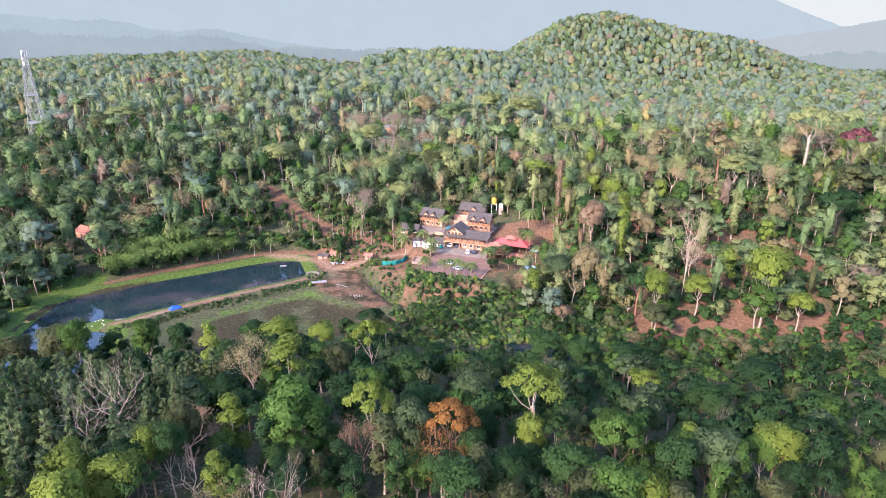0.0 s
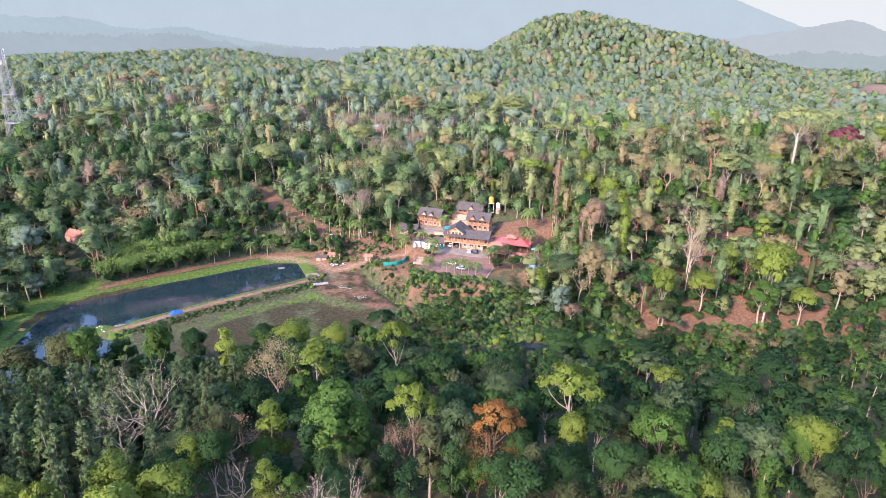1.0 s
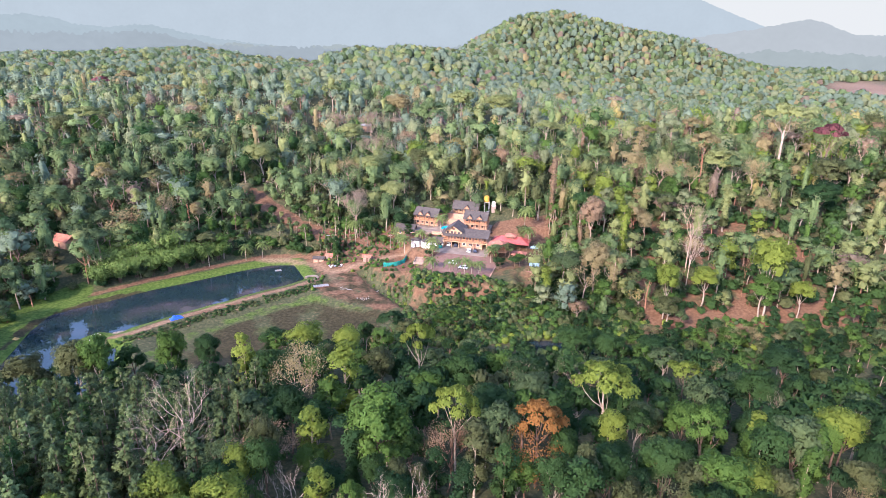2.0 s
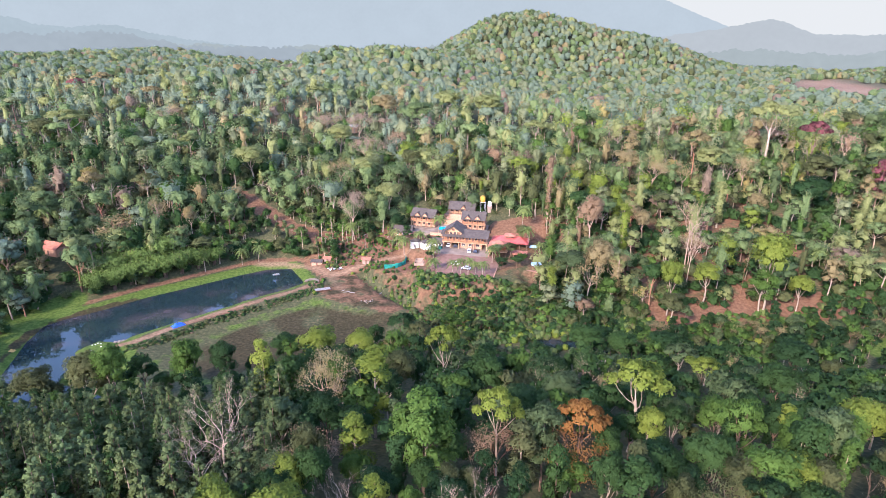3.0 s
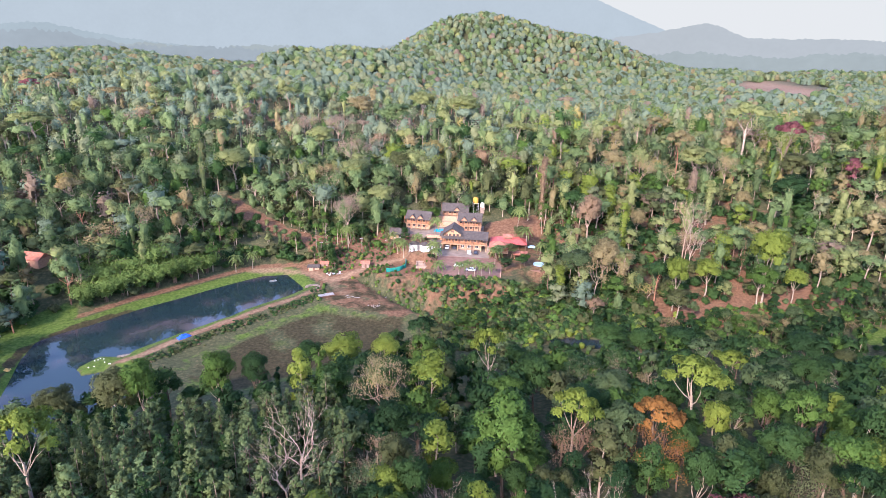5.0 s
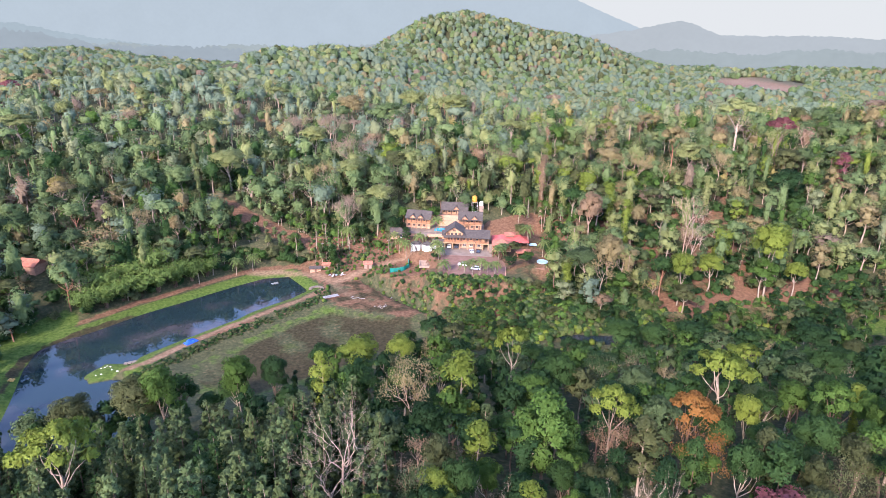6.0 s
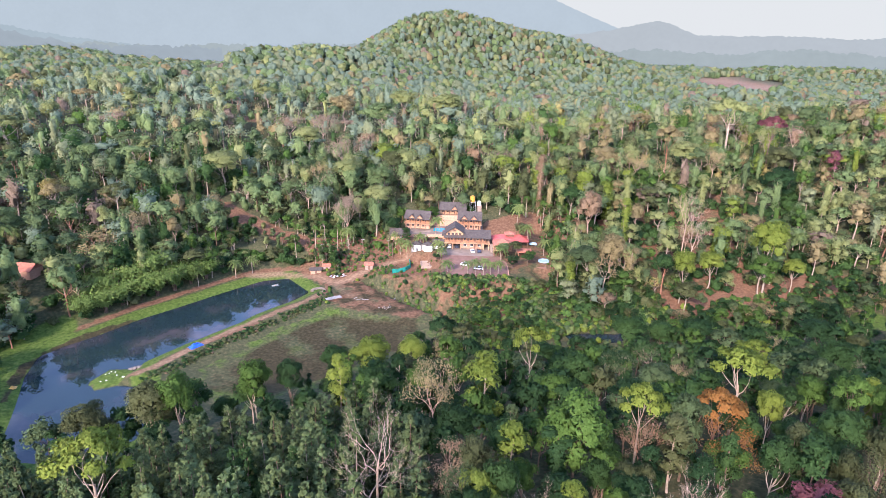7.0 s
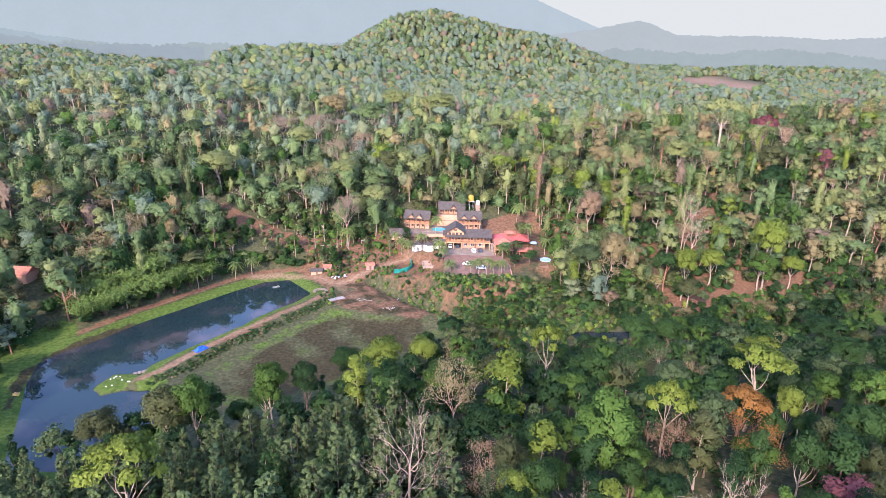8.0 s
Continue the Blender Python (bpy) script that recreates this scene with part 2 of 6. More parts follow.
def land(x, y):
    """Height of the ground."""
    x, y = np.atleast_1d(np.asarray(x, float)), np.atleast_1d(np.asarray(y, float))
    shape = x.shape
    x, y = x.ravel(), y.ravel()
    rows = spline(LANES, RISE, y)
    xc = np.clip(x, COLS[0], COLS[-1] - 1e-6)
    i = np.clip(np.searchsorted(COLS, xc, "right") - 1, 0, len(COLS) - 2)
    slope = np.gradient(rows, COLS, axis=1)
    k = np.arange(len(x))
    h = COLS[i + 1] - COLS[i]
    t = (xc - COLS[i]) / h
    z = ((2 * t**3 - 3 * t**2 + 1) * rows[k, i] + (t**3 - 2 * t**2 + t) * h * slope[k, i] + (3 * t**2 - 2 * t**3) * rows[k, i + 1] + (t**3 - t**2) * h * slope[k, i + 1])
    z = z + 78 * np.exp(-((x - 265) / 135) ** 2 - ((y - 1125) / 140) ** 2) + 40 * np.exp(-((x - 450) / 130) ** 2 - ((y - 1080) / 150) ** 2)
    z = z + 20 * np.exp(-((x + 430) / 260) ** 2 - ((y - 1180) / 160) ** 2)
    far = np.hypot(x + 40, y)
    z = z + waves(x, y, 90, 3) * 1.8 * smooth(330, 480, far) + waves(x, y, 420, 4) * 9 * smooth(900, 1500, far)
    z = z - 60 * smooth(1420, 1560, far)
    z = z + (44 - z) * (1 - smooth(0.9, 1.6, field_at(x, y)))
    for (x0, y0, x1, y1), level, soft in TERRACES:
        d = np.maximum(np.maximum(x0 - x, x - x1), np.maximum(y0 - y, y - y1))
        z = z + (level - z) * (1 - smooth(0, soft, d))
    d = outside(POND, x, y)
    bank = -1.2 + 2.6 * smooth(-2.5, 5.5, d)
    z = bank + (z - bank) * smooth(5, 24, d)
    z = np.where(d < 0, np.minimum(z, -0.15 - 0.3 * np.minimum(-d, 4)), z)
    isle = outside(ISLAND, x, y)
    z = np.maximum(z, 0.7 - 1.6 * smooth(-1.5, 2.5, isle))
    z = z + (1.9 - z) * (1 - smooth(2.6, 5.5, along(DAM, x, y)))
    z = z + (1.6 - z) * (1 - smooth(0, 6, outside(PAD, x, y))) * 0.9
    z = z - 2.2 * (1 - smooth(0.5, 2.6, along(DITCH, x, y)))
    z = z + (np.minimum(z, -0.6) - z) * (1 - smooth(1.8, 5.0, along(STREAM, x, y)))
    return z.reshape(shape)


def land_at(x, y):
    return float(land([x], [y])[0])


def spaced(lo, hi, step, reach, grow=1.16):
    """Even steps in the middle that widen towards the horizon on both sides."""
    mid = list(np.arange(lo, hi + 0.1, step))
    s, v = step, mid[-1]
    while v < reach:
        s *= grow
        v += s
        mid.append(v)
    s, v = step, mid[0]
    while v > -reach:
        s *= grow
        v -= s
        mid.insert(0, v)
    return np.array(mid)


def mesh_from(name, verts, faces, mats, index=None, smooth_faces=False, normals=None):
    """A mesh from arrays: faces is an (n, 3) or (n, 4) array; normals, one for each vertex, round off leaf clumps."""
    verts, faces = np.asarray(verts, np.float32), np.asarray(faces, np.int32)
    me = bpy.data.meshes.new(name)
    n, k = faces.shape
    me.vertices.add(len(verts))
    me.vertices.foreach_set("co", verts.ravel())
    me.loops.add(n * k)
    me.loops.foreach_set("vertex_index", faces.ravel())
    me.polygons.add(n)
    me.polygons.foreach_set("loop_start", np.arange(0, n * k, k, dtype=np.int32))
    for m in mats:
        me.materials.append(m)
    if index is not None:
        me.polygons.foreach_set("material_index", np.asarray(index, np.int32))
    if smooth_faces:
        me.polygons.foreach_set("use_smooth", np.ones(n, bool))
    if normals is not None:
        me.attributes.new("custom_normal", "FLOAT_VECTOR", "POINT").data.foreach_set("vector", np.asarray(normals, np.float32).ravel())
        me.polygons.foreach_set("use_smooth", np.ones(n, bool))
    me.update()
    return me


gx, gy = spaced(-215, 165, 2.0, 4800), spaced(60, 345, 2.0, 4800)
X, Y = np.meshgrid(gx, gy)
Z = land(X, Y)
nx, ny = len(gx), len(gy)
quad = (np.arange(ny - 1)[:, None] * nx + np.arange(nx - 1)[None, :]).ravel()
me = mesh_from("ground", np.stack([X, Y, Z], -1).reshape(-1, 3), np.stack([quad, quad + 1, quad + nx + 1, quad + nx], -1), [m_ground], smooth_faces=True)
ground = tagged(new("ground", me), "hilly ground of red earth, grass banks and leaf litter", "ground", kind="structure")
xr, yr = X.ravel(), Y.ravel()
d_pond = outside(POND, xr, yr)
grass = (1 - smooth(5.5, 8, d_pond)) * smooth(-3, 0, d_pond)
grass = np.maximum(grass, 0.85 * (1 - smooth(14, 22, d_pond)) * (1 - smooth(-156, -148, xr)) * (yr > 196))
red = 0.8 * (1 - smooth(9, 12, d_pond)) * smooth(6.5, 8.5, d_pond) * (yr > 222)
for cx, cy, rx, ry, most in ((2, 272, 46, 34, 0.55), (-35, 294, 34, 22, 0.72), (103, 209, 60, 12, 0.78), (90, 255, 75, 60, 0.56), (-14, 270, 14, 10, 0.9), (36, 297, 26, 9, 0.85), (-20, 246, 22, 14, 0.5), (3, 86, 5, 9, 0.9), (-2, 224, 32, 18, 0.6)):
    red = np.maximum(red, most * (1 - smooth(0.75, 1.25, np.hypot((xr - cx) / rx, (yr - cy) / ry))))
red = np.maximum(red, 1 - smooth(1.4, 2.6, along(TRACK, xr, yr)))
red = np.maximum(red, 0.8 * (1 - smooth(3.0, 8.0, along(HILL_PATH, xr, yr))))
red = np.maximum(red, 0.9 * (1 - smooth(0.7, 1.2, np.hypot((xr + 83) / 16, (yr - 520) / 14))))
slope_weeds = 0.48 * (1 - smooth(0.8, 1.2, np.hypot((xr + 5) / 60, (yr - 250) / 48)))
grass = np.maximum(grass, slope_weeds * (1 - 0.6 * red))
worn = 1 - smooth(1.2, 2.4, along(BANK_TRACK, xr, yr))
in_marsh = -outside(MARSH, xr, yr)
marsh = smooth(-3, 3, in_marsh)
dam = 1 - smooth(0.8, 1.7, along(DAM, xr, yr))
pad = 1 - smooth(0, 2, outside(PAD, xr, yr))
grass = np.where(marsh > 0.5, 0.1 * (1 - smooth(3, 9, in_marsh)) + 0.42 + 0.13 * waves(xr, yr, 30, 8), grass)
dry = marsh * (0.64 + 0.2 * waves(xr, yr, 26, 9)) * smooth(1, 8, in_marsh)
dry = np.maximum(dry, 0.7 * worn)
red = np.maximum(red * (1 - marsh), dam * 0.9)
grass = np.maximum(grass * (1 - dam), 1 - smooth(-1, 1, outside(ISLAND, xr, yr)))
red = np.maximum(red * (1 - 0.5 * pad), (0.62 + 0.16 * waves(xr, yr, 14, 21)) * pad)
grass, dry = grass * (1 - pad), np.maximum(dry * (1 - pad), (0.46 + 0.2 * waves(xr, yr, 11, 22)) * pad)
grass = np.maximum(grass, 0.7 * (1 - smooth(8, 12, np.hypot(xr - 142, (yr - 180) * 1.2))))
trench = smooth(1.0, 2.4, along(DITCH, xr, yr))
red, grass, dry = red * trench, grass * trench, dry * trench
far_field = 1 - smooth(0.85, 1.1, field_at(xr, yr) - 0.2 * waves(xr, yr, 70, 33))
red = np.maximum(red, far_field * 0.75)
grass = np.where(far_field > 0.5, 0.3 + 0.25 * waves(xr, yr, 110, 31), grass)
# pale track earth; over the far field it also stands in for haze
ruts_and_haze = np.maximum(np.maximum(0.9 * (1 - smooth(0.9, 2.2, along(TRACK, xr, yr))), np.maximum(0.8 * (1 - smooth(0.6, 1.5, along(DAM, xr, yr))), 0.5 * (1 - smooth(0.8, 2.0, along([(-55, 274), (-52, 263), (-48, 256)], xr, yr))))), far_field * np.clip(0.55 + 0.4 * waves(xr, yr, 55, 34), 0, 1))
col = me.color_attributes.new("cover", "FLOAT_COLOR", "POINT")
col.data.foreach_set("color", np.stack([red, grass, dry, ruts_and_haze], -1).astype(np.float32).ravel())

p = np.array(POND, float)
way = unit(np.roll(p, -1, 0) - np.roll(p, 1, 0))
p = p + np.stack([-way[:, 1], way[:, 0]], -1) * 2.8
bm = bmesh.new()
vs = [bm.verts.new((x, y, 0.0)) for x, y in p]
bm.faces.new(vs)
bmesh.ops.triangulate(bm, faces=bm.faces[:])
me = bpy.data.meshes.new("pond_water")
bm.to_mesh(me)
bm.free()
me.materials.append(m_water)
tagged(new("water", me), "still dark pond water mirroring trees and sky", "pond", kind="structure")

bm = bmesh.new()
left_, right_ = [], []
for (x0, y0), (x1, y1) in zip(STREAM, STREAM[1:] + [(56, 191)]):
    d = math.hypot(x1 - x0, y1 - y0)
    nx_, ny_ = -(y1 - y0) / d * 4.0, (x1 - x0) / d * 4.0
    left_.append(bm.verts.new((x0 + nx_, y0 + ny_, 0.35)))
    right_.append(bm.verts.new((x0 - nx_, y0 - ny_, 0.35)))
for i in range(len(left_) - 1):
    bm.faces.new((right_[i], right_[i + 1], left_[i + 1], left_[i]))
me = bpy.data.meshes.new("stream")
bm.to_mesh(me)
bm.free()
me.materials.append(m_water)
tagged(new("water", me), "dark still pool of a stream between the trees", "water", kind="structure")


# ---- trees: pieces shared by all ----
def kites(rng, at, out, size, spread=0.62, long=1.5):
    """Leaf clumps: small kites at places, facing roughly outwards. Returns corners (n, 4, 3) and the bough's roundness at each."""
    n = len(at)
    nrm = unit(out + spread * rng.normal(size=(n, 3)))
    a = unit(np.cross(nrm, rng.normal(size=(n, 3))))
    b = np.cross(nrm, a)
    s = (size * rng.uniform(0.6, 1.35, n))[:, None]
    dip = nrm * s * 0.18
    return np.stack([at - a * s * long * 0.55 - dip, at - b * s * 0.5, at + a * s * long * 0.6 - dip, at + b * s * 0.5], 1), unit(0.42 * unit(out) + 0.58 * nrm)


def lobe_leaves(rng, lobes, n, size, flat=1.0, inner=0.62):
    """Leaf clumps over rounded boughs: lobes are rows of x, y, z, radius."""
    lobes = np.asarray(lobes, float)
    w = lobes[:, 3] ** 2
    pick = rng.choice(len(lobes), n, p=w / w.sum())
    d = unit(rng.normal(size=(n, 3)))
    d[:, 2] = np.where(d[:, 2] < -0.35, -d[:, 2], d[:, 2])
    r = lobes[pick, 3] * rng.uniform(inner, 1.08, n) ** 0.8
    off = d * r[:, None]
    off[:, 2] *= flat
    return kites(rng, lobes[pick, :3] + off, unit(d + [0, 0, 0.45]), size)


CUBE = np.array([(x, y, z) for x in (-1, 1) for y in (-1, 1) for z in (-1, 1)], float) / math.sqrt(3)
SIDES = np.array([(0, 1, 3, 2), (4, 6, 7, 5), (0, 4, 5, 1), (2, 3, 7, 6), (0, 2, 6, 4), (1, 5, 7, 3)])


def bough_masses(rng, lobes, flat=1.0, fill_to=0.86):
    """The dense inside of each bough: a small lump with rounded shading, hidden among the leaves."""
    V, F, N = [], [], []
    for k, (x, y, z, r) in enumerate(lobes):
        q = np.array(Euler(rng.uniform(0, 6.28, 3)).to_matrix())
        d = CUBE @ q.T
        V.append(np.array([x, y, z]) + d * [1, 1, flat] * r * fill_to * rng.uniform(0.85, 1.1, (8, 1)))
        F.append(SIDES + 8 * k)
        N.append(unit(d + [0, 0, 0.25]))
    return np.concatenate(V), np.concatenate(F), np.concatenate(N)


def ball(n):
    """A ball of six n by n patches: unit directions and quads."""
    V, F = [], []
    t = np.tan(np.linspace(-1, 1, n + 1) * math.pi / 4)
    for axis in range(3):
        for sign in (-1, 1):
            u, v = np.meshgrid(t, t)
            p = np.zeros((n + 1, n + 1, 3))
            p[..., axis], p[..., (axis + 1) % 3], p[..., (axis + 2) % 3] = sign, u * sign, v
            q = (np.arange(n)[:, None] * (n + 1) + np.arange(n)[None]).ravel()
            F.append(np.stack([q, q + 1, q + n + 2, q + n + 1], -1) + len(V) * (n + 1) ** 2)
            V.append(unit(p.reshape(-1, 3)))
    return np.concatenate(V), np.concatenate(F)


BALLS = {n: ball(n) for n in (2, 3, 4)}


def crown_hull(rng, lobes, flat, n, fill_to):
    """The leafy mass of a crown far off: a closed coat of leaf clumps over all its boughs, each tilted its own way."""
    at = np.asarray(lobes, float)
    mid = at[:, :3].mean(0)
    tall = np.ptp(at[:, 2]) / 2 + at[:, 3].mean()
    wide = (np.ptp(at[:, 0]) + np.ptp(at[:, 1])) / 4 + at[:, 3].mean()
    d0, f = BALLS[n]
    d = unit(d0 * [1, 1, max(tall / wide, 0.5)])
    c = at[:, :3] - mid
    cd = d @ c.T
    deep = at[:, 3] ** 2 - (c ** 2).sum(1) + cd ** 2
    r = np.where(deep > 0, cd + np.sqrt(np.maximum(deep, 0)), 0.0).max(1)
    r = np.maximum(r, 0.45 * min(tall, wide)) * fill_to
    wob = 1 + 0.1 * np.sin(d0 @ rng.normal(size=3) * 5 + rng.uniform(0, 6)) + 0.1 * np.sin(d0 @ rng.normal(size=3) * 8 + rng.uniform(0, 6))
    q = (mid + d * (r * wob)[:, None])[f]
    out = unit(d[f].mean(1))
    c = q.mean(1, keepdims=True)
    q = c + (q - c) * rng.uniform(0.9, 1.25, (len(f), 1, 1)) + out[:, None] * rng.uniform(-0.1, 0.1, (len(f), 4, 1)) * wide
    own = unit(np.cross(q[:, 2] - q[:, 0], q[:, 3] - q[:, 1]))
    own = own * np.sign((own * out).sum(1, keepdims=True))
    return q.reshape(-1, 3), np.arange(len(f) * 4).reshape(-1, 4), np.repeat(unit(own + 0.5 * out + [0, 0, 0.3]), 4, 0)


def crown_of(rng, lobes, leaves, size, flat=1.0, whole=False):
    """A crown of boughs. A tree far off has fewer and larger ones."""
    if leaves < 60 and not whole:
        lobes = [(x, y, z, r * 1.3) for x, y, z, r in lobes[::3]]
    if leaves > 449:
        v0, f0, n0 = bough_masses(rng, lobes, flat, 0.66)
    else:
        v0, f0, n0 = crown_hull(rng, lobes, flat, 4 if leaves > 250 else 3 if leaves > 40 else 2, 0.66 if leaves > 40 else 0.85)
    v1, f1, n1 = leaf_faces(*lobe_leaves(rng, lobes, leaves, size, flat, 0.72 if leaves > 449 else 0.8))
    v, n = np.concatenate([v0, v1]), np.concatenate([n0, n1])
    at = np.asarray(lobes, float)
    core = np.stack([np.full(len(v), at[:, 0].mean()), np.full(len(v), at[:, 1].mean()), np.clip(v[:, 2], np.percentile(at[:, 2], 25), np.percentile(at[:, 2], 75))], -1)
    own, round_ = (0.6, 0.8) if leaves > 449 else (0.75, 0.5)
    return v, np.concatenate([f0, f1 + len(v0)]), unit(own * n + round_ * unit(v - core) + [0, 0, 0.2])


def tube(points, radii, sides=6):
    """A tapered round stem along points. Returns vertices and quads."""
    points, radii = np.asarray(points, float), np.asarray(radii, float)
    ang = np.arange(sides) * 2 * math.pi / sides
    way = unit(np.gradient(points, axis=0))
    ref = np.where(np.abs(way[:, 2:3]) > 0.9, [[1.0, 0, 0]], [[0, 0, 1.0]])
    u = unit(np.cross(way, ref))
    v = np.cross(way, u)
    ring = points[:, None] + radii[:, None, None] * (np.cos(ang)[None, :, None] * u[:, None] + np.sin(ang)[None, :, None] * v[:, None])
    k = len(points)
    i = (np.arange(k - 1)[:, None] * sides + np.arange(sides)[None]).ravel()
    j = (np.arange(k - 1)[:, None] * sides + (np.arange(sides)[None] + 1) % sides).ravel()
    return ring.reshape(-1, 3), np.stack([i, j, j + sides, i + sides], -1)


def merge(parts):
    vs, fs, n = [], [], 0
    for v, f in parts:
        vs.append(v)
        fs.append(f + n)
        n += len(v)
    return np.concatenate(vs), np.concatenate(fs)


def leaf_faces(q, soft=None):
    """Vertices, quads and soft normals of loose leaf clumps."""
    n = len(q)
    if soft is None:
        soft = unit(np.cross(q[:, 2] - q[:, 0], q[:, 3] - q[:, 1]))
    return q.reshape(-1, 3), np.arange(n * 4).reshape(n, 4), np.repeat(soft, 4, 0)


def bark_normals(v, f):
    fn = np.cross(v[f[:, 2]] - v[f[:, 0]], v[f[:, 3]] - v[f[:, 1]])
    out = np.zeros(v.shape)
    for k in range(4):
        np.add.at(out, f[:, k], fn)
    return unit(out)


def limb(rng, a, b, r0, r1, sag=0.12, sides=5, steps=5):
    a, b = np.asarray(a, float), np.asarray(b, float)
    t = np.linspace(0, 1, steps)[:, None]
    ln = np.linalg.norm(b - a)
    p = a + (b - a) * t + np.sin(t * math.pi) * rng.normal(size=3) * sag * ln * 0.5
    return tube(p, r0 + (r1 - r0) * t[:, 0], sides)


def forked(rng, base, way, length, r, depth, out, spread=0.55, lift=0.25, sides=6, short=0.72, tips=None):
    """Bare limbs that fork again and again into twigs."""
    end = base + way * length
    out.append(limb(rng, base, end, r, r * 0.62, 0.16, sides, 4 if depth > 1 else 3))
    if depth == 0:
        if tips is not None:
            tips.append(end)
        return
    for k in range(rng.randint(2, 4)):
        w = unit(way + spread * rng.normal(size=3) + [0, 0, lift * 0.4])
        forked(rng, base + way * length * rng.uniform(0.75, 1.0), w, length * short * rng.uniform(0.75, 1.15), r * 0.58, depth - 1, out, spread, lift, max(3, sides - 1), short, tips)


def lobes_round(rng, h, rad, n=9, flat=0.8, low=0.45):
    """Boughs of a broad rounded crown, as tall as it is uneven."""
    rows = [(0, 0, h - rad * 0.55, rad * 0.55)]
    for k in range(n):
        a = k * 2.4 + rng.uniform(-0.4, 0.4)
        r = rad * rng.uniform(0.4, 0.78)
        rows.append((r * math.cos(a), r * math.sin(a), h - rad * 0.5 - rad * flat * rng.uniform(0.0, 1.0) * (1.2 - low), rad * rng.uniform(0.28, 0.48)))
    return rows


def tree_parts(kind, seed, leaves, size):
    """Trunk and crown arrays for a tree that is 1 crown-radius-free real metres tall. Returns (trunk, crown or None), about 20 m tall."""
    rng = np.random.RandomState(seed)
    wood, H = [], 20.0
    fine = leaves >= 450
    many, bits, turns = (7, 4, 4) if fine else (3, 3, 3)
    lean = rng.normal(size=2) * 0.5
    if kind in ("round", "full"):
        rows = lobes_round(rng, H, rng.uniform(4.6, 5.6), rng.randint(17, 22) if fine else rng.randint(10, 14), 2.4 if kind == "full" else 1.35)
        fork = 8.5
        wood.append(limb(rng, (0, 0, -0.6), (lean[0], lean[1], fork), 0.34, 0.22, 0.05, 7 if fine else 5, 5 if fine else 3))
        for x, y, z, r in rows[:many]:
            wood.append(limb(rng, (lean[0], lean[1], fork - rng.uniform(0, 1.5)), (x, y, z), 0.13, 0.04, 0.2, turns, bits))
        crown = crown_of(rng, rows, leaves, size, 0.9)
    elif kind == "dome":
        # a full rounded crown high on a pale trunk
        n = 2 if leaves < 60 else 7
        rows = [(lean[0], lean[1], 11.0, 3.3), (lean[0] + 0.5, lean[1], 15.8, 2.9)]
        for k in range(n):
            a = k * 2.4 + rng.uniform(-0.4, 0.4)
            r = rng.uniform(1.8, 3.6)
            rows.append((lean[0] + r * math.cos(a), lean[1] + r * math.sin(a), 7.0 + 9.5 * (k + rng.uniform(0, 1)) / n, rng.uniform(1.6, 2.6)))
        wood.append(limb(rng, (0, 0, -0.6), (lean[0], lean[1], 12.5), 0.34, 0.2, 0.05, 4, 3))
        for x, y, z, r in rows[2:5]:
            wood.append(limb(rng, (lean[0], lean[1], 7.5), (x, y, z), 0.13, 0.05, 0.15, 3, 3))
        crown = crown_of(rng, rows, leaves, size, 1.05, True)
    elif kind == "umbrella":
        rows = []
        for k in range(11):
            a, r = k * 2.4, 5.6 * math.sqrt((k + 0.3) / 11)
            rows.append((r * math.cos(a) + lean[0], r * math.sin(a), H - 1.8 - 0.09 * r * r + rng.uniform(-0.5, 0.5), rng.uniform(1.4, 2.2)))
        fork = 11.5
        wood.append(limb(rng, (0, 0, -0.6), (lean[0], lean[1], fork), 0.36, 0.24, 0.05, 7 if fine else 5, 5 if fine else 3))
        for x, y, z, r in rows[::2 if fine else 3]:
            wood.append(limb(rng, (lean[0], lean[1], fork - rng.uniform(0, 3.5)), (x, y, z), 0.12, 0.03, 0.2, turns, bits))
        crown = crown_of(rng, rows, leaves, size, 0.6)
    elif kind == "tall":
        rows = []
        for k in range(10):
            z = 5.5 + 13.5 * k / 9
            r = 2.9 * math.sin(math.pi * (0.25 + 0.65 * k / 9)) * rng.uniform(0.6, 1.1)
            a = k * 2.4
            rows.append((r * math.cos(a) * 0.8, r * math.sin(a) * 0.8, z, rng.uniform(1.2, 2.1)))
        wood.append(limb(rng, (0, 0, -0.6), (lean[0], lean[1], 18), 0.28, 0.07, 0.04, 6 if fine else 4, 6 if fine else 3))
        for x, y, z, r in rows[::2 if fine else 5]:
            wood.append(limb(rng, (lean[0] * 0.5, lean[1] * 0.5, z - 2), (x, y, z), 0.1, 0.03, 0.1, 4, 3))
        crown = crown_of(rng, rows, leaves, size, 1.0)
    elif kind == "column":
        # a straight trunk clothed in climbing pepper, with a small broken head
        rows = [(rng.uniform(-0.3, 0.3), rng.uniform(-0.3, 0.3), z, rng.uniform(1.0, 1.7)) for z in np.linspace(3.0, 15.5, 9)]
        rows += [(rng.uniform(-1.6, 1.6), rng.uniform(-1.6, 1.6), z, rng.uniform(1.1, 1.7)) for z in (16, 17.3, 18.6)]
        wood.append(limb(rng, (0, 0, -0.6), (lean[0] * 0.4, lean[1] * 0.4, 18.5), 0.3, 0.1, 0.03, 6 if fine else 4, 6 if fine else 3))
        crown = crown_of(rng, rows, leaves, size, 1.15)
    elif kind == "oak":
        # silver oak: a narrow feathery spire in tiers
        rows = []
